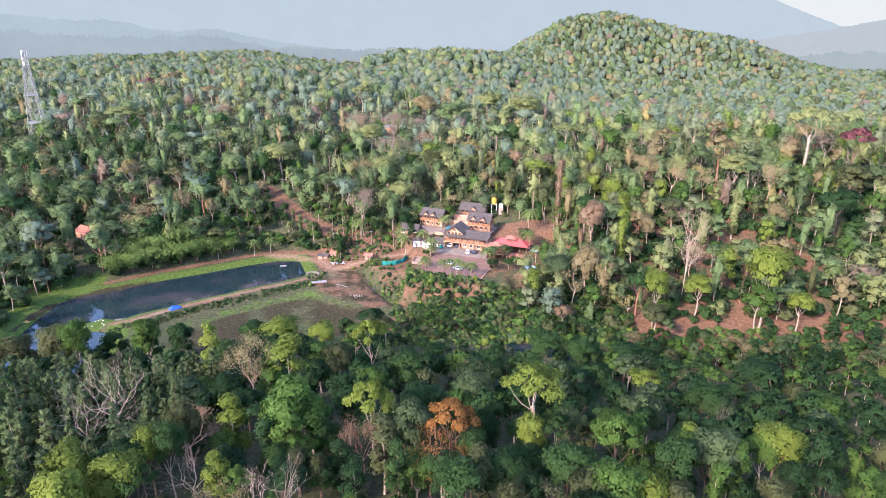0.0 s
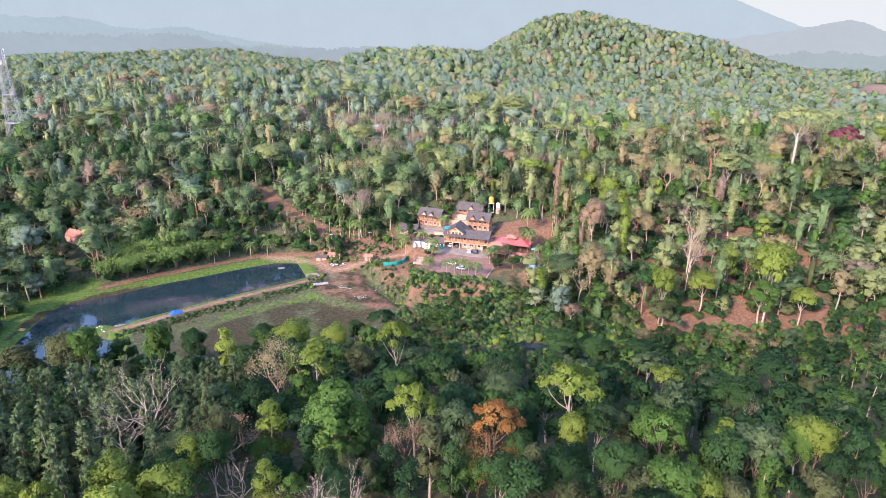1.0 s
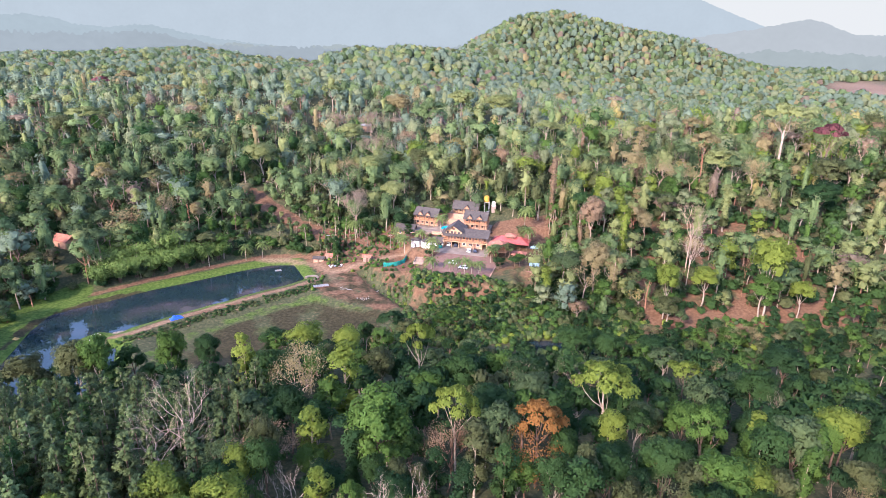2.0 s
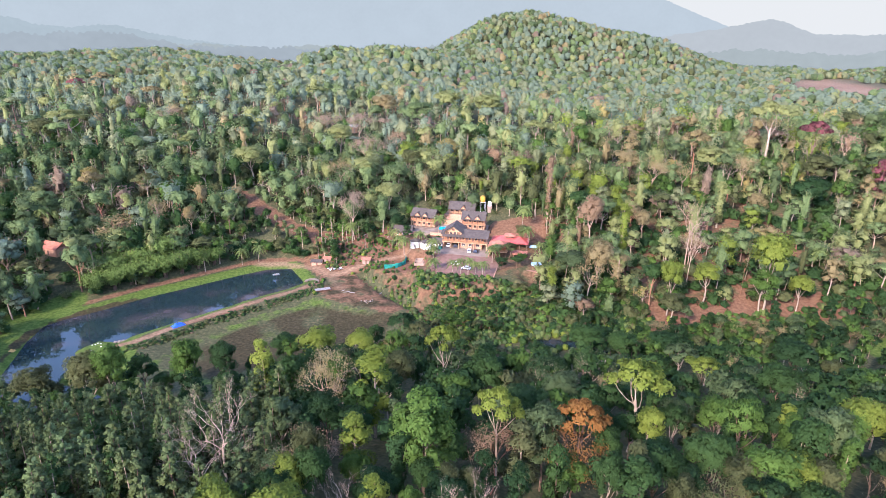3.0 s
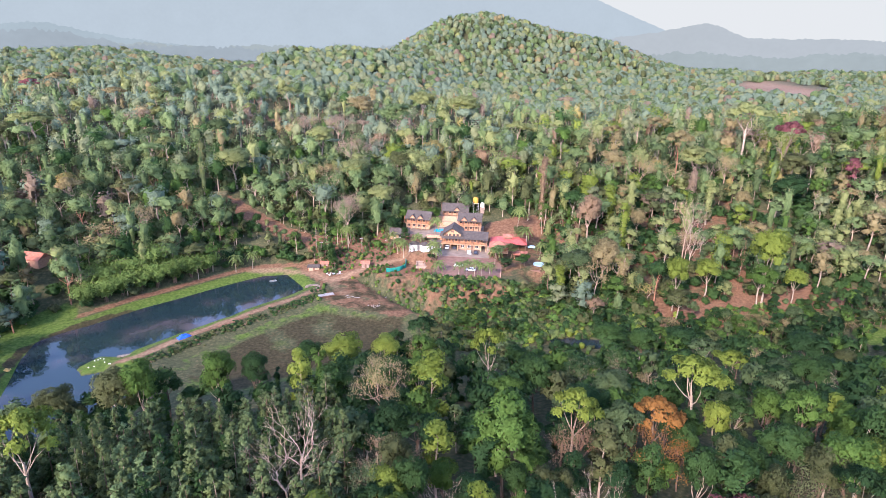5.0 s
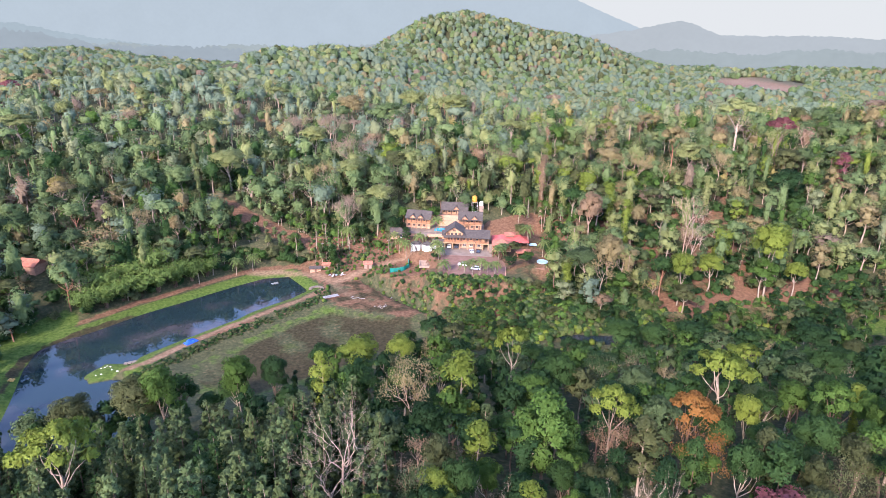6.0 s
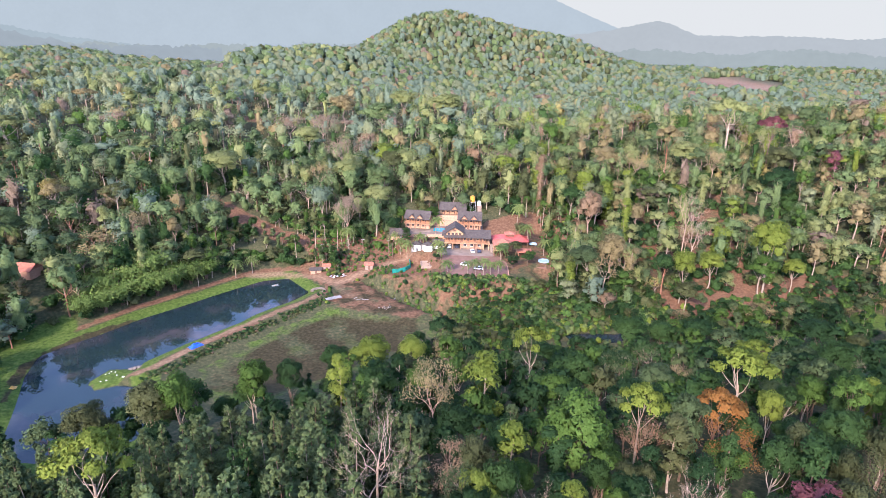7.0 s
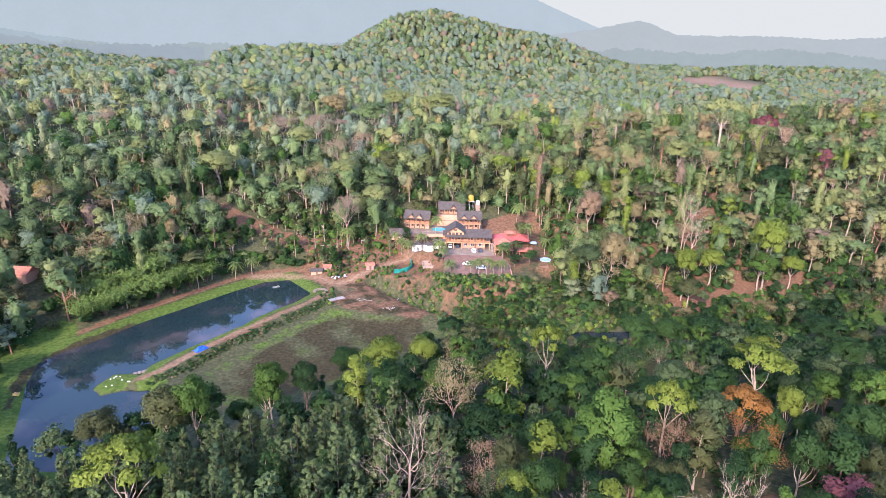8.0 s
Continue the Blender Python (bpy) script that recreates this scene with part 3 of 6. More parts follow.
        for k in range(13):
            z = 5.0 + 14.2 * k / 12
            r = (1 - k / 12.5) * 2.3 + 0.25
            for j in range(2):
                a = k * 1.9 + j * 3.1 + rng.uniform(-0.5, 0.5)
                rows.append((r * math.cos(a), r * math.sin(a), z + rng.uniform(-0.4, 0.4), 0.55 + 0.55 * (1 - k / 13)))
        wood.append(limb(rng, (0, 0, -0.6), (lean[0] * 0.3, lean[1] * 0.3, 19), 0.2, 0.04, 0.03, 6, 6))
        crown = crown_of(rng, rows, leaves, size, 1.2)
    elif kind in ("bare", "dry"):
        fork = 9.0 if kind == "bare" else 8.0
        top = np.array([lean[0], lean[1], fork])
        wood.append(limb(rng, (0, 0, -0.6), top, 0.28, 0.19, 0.06, 7, 5))
        tips = []
        for k in range(5):
            a = k * 1.26 + rng.uniform(-0.4, 0.4)
            w = unit(np.array([math.cos(a) * 0.75, math.sin(a) * 0.75, rng.uniform(0.7, 1.3)]))
            forked(rng, top - [0, 0, rng.uniform(0, 1.5)], w, 4.2, 0.105, (5 if kind == "bare" else 4) if leaves > 600 else 3 if fine else 2, wood, 0.42, 0.3, 5, 0.75, tips)
        crown = None
        if kind == "dry":
            tips = np.array(tips)
            c = tips.mean(0)
            at = tips[rng.randint(0, len(tips), leaves)] + rng.normal(size=(leaves, 3)) * 0.7
            crown = leaf_faces(*kites(rng, at, unit(at - c), size))
    return merge(wood), crown


FULL = {}
for kind, count, leaves, size in (("round", 6, 3600, 0.33), ("full", 2, 4800, 0.33), ("umbrella", 3, 2100, 0.34), ("tall", 3, 1800, 0.34), ("column", 2, 1500, 0.34), ("dry", 3, 2000, 0.25), ("bare", 4, 700, 0.3)):
    FULL[kind] = []
    for k in range(count):
        wood, crown = tree_parts(kind, 100 + 17 * k + len(kind), leaves, size)
        t = mesh_from(kind + "_trunk", *wood, [BARK["pale"]], smooth_faces=True)
        c = mesh_from(kind + "_crown", crown[0], crown[1], [LEAF["mid"]], normals=crown[2]) if crown else None
        FULL[kind].append((t, c))

SMALL = {}
for kind in ("round", "full", "tall", "column"):
    SMALL[kind] = []
    for k in range(2):
        wood, crown = tree_parts(kind, 300 + 13 * k + len(kind), 900, 0.6)
        SMALL[kind].append((mesh_from(kind + "_trunk", *wood, [BARK["pale"]], smooth_faces=True), mesh_from(kind + "_crown", crown[0], crown[1], [LEAF["mid"]], normals=crown[2])))

STEMS = []
NAMES = dict(round="broadleaf_tree", full="broadleaf_tree", umbrella="umbrella_tree", tall="tall_tree", column="vine_clad_tree", oak="silver_oak", dry="dry_tree", bare="bare_tree")
SAYS = dict(deep="deep green", mid="green", fresh="bright green", lime="yellow-green", olive="olive", grey="grey-green", oak="silvery green", rust="rust-orange", brown="dry brown",
            pink="dry pinkish", tan="dry tan", red="crimson", gold="golden", sage="sage green", hay="pale olive", haze_pale="haze-paled green", haze_olive="haze-paled olive")
FORM = dict(round="broad rounded forest tree with {} leaves", full="dense deep-crowned forest tree with {} leaves", umbrella="tall tree with a spreading {} umbrella crown", tall="slender tall tree with a narrow {} crown",
            column="straight tree clothed in {} climbing pepper vine", oak="feathery {} silver oak in the plantation", dry="drying tree with thin {} foliage", bare="leafless dead tree with pale forked branches")


def plant(kind, x, y, top, wide=None, hue="mid", bark="pale", seed=0):
    """One tree as a thing: kind, place, height of its top above sea level of the pond, crown radius, leaf and bark."""
    z = land_at(x, y)
    h = max(top - z, 3.4)
    k = h / 20.0
    own = dict(round=5.2, full=5.2, umbrella=6.4, tall=3.4, column=2.4, oak=2.9, dry=6.0, bare=6.0)[kind]
    w = (wide or own * k) / own
    rng = random.Random(int(x * 31 + y * 7 + seed))
    stock = SMALL[kind] if h < 11 and kind in SMALL else FULL[kind]
    t, c = stock[rng.randrange(len(stock))]
    ob = new(NAMES[kind], None)
    ob.empty_display_size = 1.0
    ob.matrix_world = Matrix.LocRotScale((x, y, z), Euler((0, 0, rng.uniform(0, 6.28))), (w, w, k))
    for name, me, mat in (("trunk", t, BARK[bark]), ("crown", c, LEAF[hue])):
        if me is None:
            continue
        o = new(name, me)
        o.parent = ob
        o.material_slots[0].link = "OBJECT"
        o.material_slots[0].material = mat
    tagged(ob, FORM[kind].format(SAYS[hue]), "tree", "forest trees")
    STEMS.append((x, y, w * own * 0.8))
    return ob


# ---- single trees of the near slope ----
plant("full", -28, 106, 44, 5.8, "fresh", "brown")
plant("tall", -41, 107, 38, 3.6, "lime", "pale")
plant("umbrella", -13, 108, 42, 5.2, "lime", "pale")
plant("dry", -15, 104, 37, 3.6, "brown", "red")
plant("tall", -10, 101, 38, 3.6, "olive", "pale")
plant("full", -5, 104, 40, 4.2, "grey", "brown")
plant("umbrella", 3, 105, 40, 5.4, "rust", "brown")
plant("dry", 0, 98, 38, 4.6, "rust", "red")
plant("umbrella", 20, 119, 40, 7.2, "lime", "dead")
plant("round", -21, 95, 34, 3.6, "mid", "brown")
plant("tall", -37, 134, 37, 5.0, "lime", "pale")
plant("dry", -48, 139, 36, 5.4, "tan", "twig")
plant("bare", -66, 110, 45, 6.5, "mid", "dead")
plant("bare", -69, 104, 40, 6.0, "mid", "dead", 2)
plant("dry", -51, 109, 34, 5.6, "brown", "twig")
plant("tall", -67, 160, 28, 3.6, "lime", "pale")
plant("round", -88, 165, 27, 4.2, "fresh", "pale")
plant("round", -79, 168, 24.5, 3.6, "deep", "brown")
plant("round", -106, 160, 28.5, 4.6, "fresh", "pale")
plant("round", -112, 161, 26.5, 5.4, "olive", "pale")
plant("round", -128, 164, 21, 5.0, "olive", "brown")
plant("umbrella", -112, 112, 46, 6.5, "lime", "pale")
plant("umbrella", -19, 148, 37, 4.6, "lime", "pale")
plant("bare", -43, 92, 37, 5.0, "mid", "dead")
plant("bare", -25, 77, 46, 5.5, "mid", "dead", 3)
plant("round", 2, 79, 37, 4.6, "red", "brown")
plant("tall", 5, 84, 41, 3.8, "mid", "brown")
plant("round", -53, 86, 40, 4.8, "lime", "brown")
plant("round", -62, 88, 40, 4.4, "lime", "brown")
plant("full", 42, 93, 41, 4.4, "mid", "pale")
plant("round", 52, 99, 38, 5.0, "grey", "brown")
plant("umbrella", 34, 101, 40, 5.0, "fresh", "brown")
plant("round", 69, 109, 33, 5.0, "lime", "brown")
plant("round", 63, 130, 30, 5.0, "mid", "brown")
plant("bare", 64, 124, 30, 1.2, "mid", "dead")
plant("round", 24, 94, 38, 5.0, "mid", "brown")
plant("round", 30, 86, 40, 5.0, "fresh", "brown")
plant("round", -48, 122, 34, 4.4, "deep", "brown")
plant("round", -4, 122, 33, 5.0, "deep", "brown")
plant("round", 8, 132, 30, 5.0, "grey", "brown")
plant("umbrella", 44, 118, 34, 5.0, "grey", "brown")
plant("round", -8, 142, 30, 4.8, "mid", "brown")
plant("round", -58, 152, 27, 4.6, "mid", "brown")
plant("round", -46, 156, 25, 4.4, "fresh", "pale")
plant("round", -30, 158, 24, 4.4, "olive", "pale")
plant("dry", -30, 190, 14, 4.0, "tan", "twig")
plant("dry", 8, 150, 24, 5.0, "grey", "twig")
# trees of the sunny slope and the hills behind
# farther greens take hay and sage, which carry haze in the leaf colour
plant("dry", -44, 305, 36, 6.0, "pink", "twig")
plant("dry", -64, 441, 58, 9.5, "pink", "twig")
plant("dry", -40, 437, 59, 9.0, "pink", "twig")
plant("dry", -36, 379, 52, 8.5, "pink", "twig")
plant("round", 63, 266, 40, 5.6, "brown", "twig")
plant("round", 54, 230, 31, 5.6, "tan", "twig")
plant("bare", 97, 241, 47, 6.0, "mid", "twig")
plant("bare", 92, 229, 38, 4.5, "mid", "dead", 5)
plant("round", 76, 212, 28, 4.6, "lime", "pale")
plant("round", 113, 208, 39, 7.0, "lime", "pale")
plant("umbrella", 181, 322, 76, 13, "hay", "pale")
plant("umbrella", 131, 308, 63, 7.5, "tan", "red")
plant("umbrella", 191, 298, 69, 7.5, "red", "brown")
plant("umbrella", -75, 511, 70, 9, "hay", "pale")
plant("umbrella", -217, 328, 38, 7, "tan", "pale")
plant("umbrella", -172, 324, 42, 6, "tan", "pale")
plant("tall", 108, 333, 58, 5, "tan", "pale")
plant("column", 53, 300, 50, 3, "brown", "twig")
plant("column", 72, 250, 40, 3.2, "lime", "pale")
plant("bare", 110, 219, 33, 1.0, "mid", "red")

# more of the trees that stand out
plant("round", -96, 169, 15, 3.5, "mid", "brown")
plant("round", -59, 136, 25, 2.9, "fresh", "brown")
plant("round", -85, 109, 34, 2.3, "mid", "brown")
plant("bare", -106, 103, 37, 1.5, "mid", "dead")
plant("round", -54, 186, 19, 6.1, "lime", "pale")
plant("round", -41, 188, 16, 4.7, "lime", "pale")
plant("round", -65, 190, 15, 4.7, "mid", "brown")
plant("umbrella", -21, 196, 14, 4.2, "olive", "pale")
plant("round", -15, 169, 17, 3.7, "mid", "brown")
plant("round", -3, 172, 17, 4.2, "mid", "brown")
plant("round", -17, 137, 28, 4.4, "fresh", "brown")
plant("round", -41, 102, 34, 2.7, "fresh", "brown")
plant("round", -25, 94, 36, 2.6, "olive", "brown")
plant("round", -21, 94, 35, 2.0, "olive", "brown")
plant("round", -52, 95, 39, 3.8, "lime", "brown")
plant("round", -29, 97, 35, 2.6, "mid", "brown")
plant("round", -47, 130, 26, 2.3, "fresh", "brown")
plant("round", 13, 155, 21, 4.2, "mid", "brown")
plant("round", 5, 164, 17, 3.3, "mid", "brown")
plant("umbrella", 55, 149, 22, 5.5, "lime", "brown")
plant("round", 28, 115, 32, 3.5, "grey", "brown")
plant("round", 36, 113, 33, 4.0, "fresh", "brown")
plant("umbrella", 24, 97, 35, 4.1, "fresh", "red")
plant("tall", 39, 106, 36, 3.5, "fresh", "brown")
plant("round", 49, 105, 33, 3.3, "fresh", "brown")
plant("round", 53, 103, 34, 4.0, "olive", "brown")
plant("round", 12, 92, 38, 4.5, "mid", "brown")
plant("round", 7, 101, 36, 3.0, "mid", "brown")
plant("round", 96, 140, 21, 4.5, "fresh", "brown")
plant("round", 95, 149, 19, 3.3, "olive", "brown")
plant("round", 90, 159, 20, 6.1, "deep", "brown")
plant("dry", 67, 154, 19, 3.4, "tan", "twig")
plant("dry", 25, 157, 21, 4.6, "grey", "twig")
plant("dry", 23, 141, 23, 3.0, "tan", "twig")
plant("round", 26, 87, 38, 4.2, "olive", "brown")
plant("round", 35, 87, 38, 4.4, "lime", "brown")
plant("round", 40, 86, 37, 3.6, "olive", "brown")
plant("round", 13, 84, 38, 2.8, "olive", "brown")
plant("round", 52, 114, 30, 3.3, "deep", "brown")
plant("round", 63, 139, 24, 4.0, "grey", "brown")
plant("round", 32, 180, 18, 6.3, "mid", "brown")
plant("round", 43, 177, 17, 4.8, "mid", "brown")
plant("round", 57, 177, 16, 4.9, "deep", "brown")
plant("dry", 50, 346, 47, 5.8, "pink", "twig")
plant("umbrella", 71, 395, 57, 8.0, "hay", "pale")
plant("bare", 87, 379, 57, 6.3, "mid", "pale")
plant("bare", 112, 363, 57, 5.5, "mid", "pale")
plant("umbrella", 85, 332, 50, 6.2, "sage", "pale")
plant("round", 75, 319, 46, 3.6, "hay", "pale")
plant("column", 63, 328, 49, 4.3, "hay", "pale")
plant("column", 62, 305, 37, 2.6, "hay", "pale")
plant("column", 93, 304, 47, 3.5, "hay", "pale")
plant("round", 100, 317, 51, 7.3, "tan", "twig")
plant("dry", 109, 306, 50, 7.7, "tan", "twig")
plant("umbrella", 123, 366, 58, 6.2, "tan", "pale")
plant("umbrella", 154, 372, 62, 6.7, "tan", "pale")
plant("column", 80, 279, 40, 4.3, "lime", "pale")
plant("round", 87, 264, 33, 3.4, "tan", "twig")
plant("column", 47, 248, 30, 3.6, "hay", "pale")
plant("dry", 98, 240, 29, 4.4, "tan", "twig")
plant("round", 138, 302, 55, 8.8, "hay", "pale")
plant("dry", 123, 299, 49, 5.2, "tan", "twig")
plant("dry", 151, 295, 53, 6.4, "tan", "twig")
plant("column", 125, 267, 44, 3.7, "hay", "pale")
plant("round", 141, 263, 40, 4.2, "tan", "twig")
plant("tall", 205, 268, 52, 3.9, "red", "brown")
plant("bare", 217, 309, 61, 5.6, "mid", "twig")
plant("round", 182, 281, 54, 7.1, "olive", "pale")
plant("column", 186, 267, 51, 4.1, "hay", "pale")
plant("bare", 194, 329, 62, 5.2, "mid", "pale")
plant("bare", 193, 304, 58, 4.5, "mid", "pale")
plant("round", 168, 265, 47, 8.1, "deep", "brown")
plant("umbrella", 192, 254, 42, 5.3, "tan", "pale")
plant("round", 93, 217, 24, 5.2, "lime", "pale")
plant("round", 75, 207, 16, 4.7, "olive", "pale")
plant("full", 112, 209, 24, 5.4, "fresh", "pale")
plant("round", 125, 206, 22, 4.4, "lime", "pale")
plant("column", 60, 225, 25, 3.6, "tan", "twig")
plant("round", 44, 233, 25, 6.5, "grey", "pale")
plant("column", 34, 226, 21, 3.1, "lime", "brown")
plant("umbrella", -217, 415, 62, 12.8, "hay", "pale")
plant("round", -227, 402, 58, 7.1, "olive", "pale")
plant("round", -176, 334, 42, 4.4, "gold", "pale")
plant("umbrella", -174, 314, 37, 6.6, "grey", "pale")
plant("umbrella", -165, 327, 38, 6.0, "grey", "pale")
plant("umbrella", -149, 331, 39, 7.0, "olive", "pale")
plant("tall", -149, 304, 34, 3.6, "hay", "pale")
plant("dry", -137, 306, 32, 4.7, "tan", "twig")
plant("round", -122, 305, 28, 3.2, "tan", "twig")
plant("umbrella", -142, 393, 50, 5.9, "hay", "pale")
plant("round", -125, 352, 42, 6.0, "sage", "pale")
plant("round", -170, 385, 50, 5.4, "sage", "pale")
plant("round", -207, 468, 64, 5.3, "hay", "pale")
plant("umbrella", -261, 540, 73, 6.9, "red", "pale")
plant("umbrella", -250, 562, 76, 8.1, "tan", "pale")
plant("dry", -169, 458, 60, 6.8, "pink", "twig")
plant("umbrella", -197, 513, 69, 8.4, "tan", "pale")
plant("tall", -163, 481, 70, 6.8, "hay", "pale")
plant("umbrella", -153, 405, 53, 8.5, "grey", "pale")
plant("round", -188, 308, 36, 5.6, "sage", "pale")
plant("round", -101, 473, 61, 5.2, "hay", "pale")
plant("round", -54, 408, 53, 8.2, "hay", "pale")
plant("round", -22, 481, 65, 10.5, "tan", "pale")
plant("round", -1, 448, 63, 11.1, "sage", "pale")
plant("round", -102, 366, 47, 9.8, "hay", "pale")
plant("umbrella", -90, 345, 37, 5.1, "sage", "pale")
plant("dry", -52, 358, 41, 5.1, "tan", "twig")
plant("round", -37, 350, 43, 8.1, "hay", "pale")
plant("round", -22, 338, 40, 7.3, "sage", "pale")
plant("round", -35, 363, 44, 5.2, "hay", "pale")
plant("round", -116, 428, 56, 6.5, "grey", "pale")
plant("round", -11, 358, 45, 6.5, "olive", "pale")
plant("dry", -17, 403, 50, 6.4, "brown", "twig")
plant("umbrella", -69, 339, 35, 5.4, "sage", "pale")
plant("round", -26, 323, 34, 6.5, "hay", "pale")
plant("round", 27, 497, 67, 10.6, "hay", "pale")
plant("round", 52, 466, 67, 11.7, "hay", "pale")
plant("round", 11, 373, 49, 6.1, "gold", "pale")

# ---- the forest ----
HUES = list(LEAF)
BARKS = list(BARK)
MATS = [LEAF[k] for k in HUES] + [BARK[k] for k in BARKS]


def clearing(x, y, soft=0.0):
    """True where no forest tree stands."""
    d = outside(POND, x, y)
    bare = (d < 11 - soft) & (y > 185) & (x < -60)
    bare |= d < 5
    bare |= outside(MARSH, x, y) < np.where(y < 200, 13, 2)
    bare |= outside(PAD, x, y) < 4
    bare |= along(TRACK, x, y) < 5
    bare |= along(DAM, x, y) < 13
    u, v = (x + 1.6) * 0.9455 - (y - 283) * 0.3256, (x + 1.6) * 0.3256 + (y - 283) * 0.9455
    bare |= (u > -24) & (u < 48) & (v > -50) & (v < 36)
    bare |= (u > -24) & (u < 52) & (v > -84) & (v <= -50) & (y > 203)
    bare |= (np.abs(x + 24) < 24) & (y > 240) & (y < 296)
    bare |= (along(HILL_PATH, x, y) < 7) | (np.hypot(x + 83, y - 514) < 14) | (along(BANK_TRACK, x, y) < 5)
    bare |= (np.abs(x + 38) < 24) & (y > 276) & (y < 307)
    bare |= (x > 12) & (x < 160) & (y > 189) & (y < 213 - 0.06 * np.abs(x - 100))
    bare |= (x > -24) & (x <= 12) & (y > 192) & (y < 206)
    bare |= field_at(x, y) < 0.95 + 0.22 * waves(x, y, 70, 33)
    bare |= np.hypot((x + 178) / 8, (y - 288) / 8) < 1
    bare |= along([(-178, 288), (-166, 266)], x, y) < 4.2
    bare |= np.hypot(x - 142, y - 180) < 11
    bare |= np.hypot((x - 35) / 12, (y - 203) / 4) < 1
    return bare


def scatter(seed, x0, x1, y0, y1, step, jitter=0.45):
    r = np.random.RandomState(seed)
    xs, ys = np.meshgrid(np.arange(x0, x1, step), np.arange(y0, y1, step))
    x = xs.ravel() + r.uniform(-jitter, jitter, xs.size) * step
    y = ys.ravel() + r.uniform(-jitter, jitter, xs.size) * step
    near = (x > -0.84 * y - 75) & (x < 1.42 * y + 10)
    x, y = x[near], y[near]
    keep = ~clearing(x, y)
    x, y = x[keep], y[keep]
    for sx, sy, sr in STEMS:
        keep = (x - sx) ** 2 + (y - sy) ** 2 > (max(sr * 0.8, 2.5)) ** 2
        x, y = x[keep], y[keep]
    return x, y, r


def fill(name, label, templates, x, y, wide, tall, which, hue, bark, rng, sink=0.3):
    """Many trees as one mesh. templates: rows of (wood, crown), each of vertices and quads."""
    z = land(x, y) - sink
    turn = rng.uniform(0, 6.28, len(x))
    V, F, I, N, n = [], [], [], [], 0
    for k, parts in enumerate(templates):
        at = np.nonzero(which == k)[0]
        if not len(at):
            continue
        c, s = np.cos(turn[at])[:, None], np.sin(turn[at])[:, None]
        for part, mat in zip(parts, (len(HUES) + bark[at], hue[at])):
            if part is None:
                continue
            v, f = part[:2]
            nv = part[2] if len(part) > 2 else bark_normals(v, f)
            w = wide[at][:, None]
            px = (v[None, :, 0] * c - v[None, :, 1] * s) * w + x[at][:, None]
            py = (v[None, :, 0] * s + v[None, :, 1] * c) * w + y[at][:, None]
            pz = v[None, :, 2] * tall[at][:, None] + z[at][:, None]
            V.append(np.stack([px, py, pz], -1).reshape(-1, 3))
            N.append(np.stack([nv[None, :, 0] * c - nv[None, :, 1] * s, nv[None, :, 0] * s + nv[None, :, 1] * c, np.repeat(nv[None, :, 2], len(at), 0)], -1).reshape(-1, 3))
            F.append((f[None] + (n + np.arange(len(at)) * len(v))[:, None, None]).reshape(-1, 4))
            I.append(np.repeat(mat, len(f)))
            n += len(at) * len(v)
    ob = new(name, mesh_from(name, np.concatenate(V), np.concatenate(F), MATS, np.concatenate(I), normals=np.concatenate(N)))
    return tagged(ob, label, "forest", kind="stuff")


def blend(rng, n, weights):
    keys = list(weights)
    w = np.array([weights[k] for k in keys], float)
    return np.array([HUES.index(keys[i]) for i in rng.choice(len(keys), n, p=w / w.sum())])


def choose(rng, n, weights):
    w = np.array(weights, float)
    return rng.choice(len(w), n, p=w / w.sum())


# near slope: countable trees first, the plantation of silver oaks after
x, y, r = scatter(11, -170, 190, 62, 200, 8.6)
plot = (x < -58) & (x > -150) & (y < 150) & (y > 84)
x, y = x[~plot], y[~plot]
order = np.argsort(y)
KINDS = ["round"] * 6 + ["umbrella", "umbrella", "tall", "tall", "column", "column", "dry"]
SHADES = ["deep", "deep", "deep", "mid", "mid", "mid", "fresh", "fresh", "lime", "fresh", "olive", "mid"]
for i in order[:160]:
    kind = KINDS[r.randint(len(KINDS))]
    hue = ["tan", "olive", "grey"][r.randint(3)] if kind == "dry" else SHADES[r.randint(len(SHADES))]
    low = smooth(195, 150, y[i]) - 1.6 * smooth(158, 180, y[i]) * (x[i] > -20)
    plant(kind, x[i], y[i], land_at(x[i], y[i]) + r.uniform(11, 16.5) + 2.5 * float(low), r.uniform(2.5, 4.4) * (0.66 if kind in ("tall", "column") else 1), hue, ["pale", "brown", "brown"][r.randint(3)])
rest = order[160:]
MID, SLOPE, HIGH = [], [], []
for kind, seed, leaves in (("dome", 1, 150), ("round", 2, 150), ("dome", 3, 150), ("umbrella", 4, 130), ("tall", 5, 120), ("column", 6, 110), ("column", 7, 100), ("dry", 8, 130), ("tall", 9, 110), ("bare", 10, 100), ("dome", 11, 150)):
    MID.append(tree_parts(kind, seed, int(leaves * 3.0), 0.46))
    SLOPE.append(tree_parts(kind, seed + 40, int(leaves * 1.9), 0.56))
    stem = limb(np.random.RandomState(seed), (0, 0, -0.6), (0.3, 0.2, 13), 0.3, 0.12, 0.03, 4, 3)
    HIGH.append((stem, tree_parts(kind if kind != "bare" else "dry", seed + 20, int(leaves * 0.9), 0.72)[1]))
xs, ys, r2 = scatter(12, -150, -58, 84, 150, 4.3)
OAKS = [tree_parts("oak", 30 + k, 760, 0.37) for k in range(4)]
k = 0.45 + 0.5 * r2.uniform(0, 1, len(xs)) ** 0.8
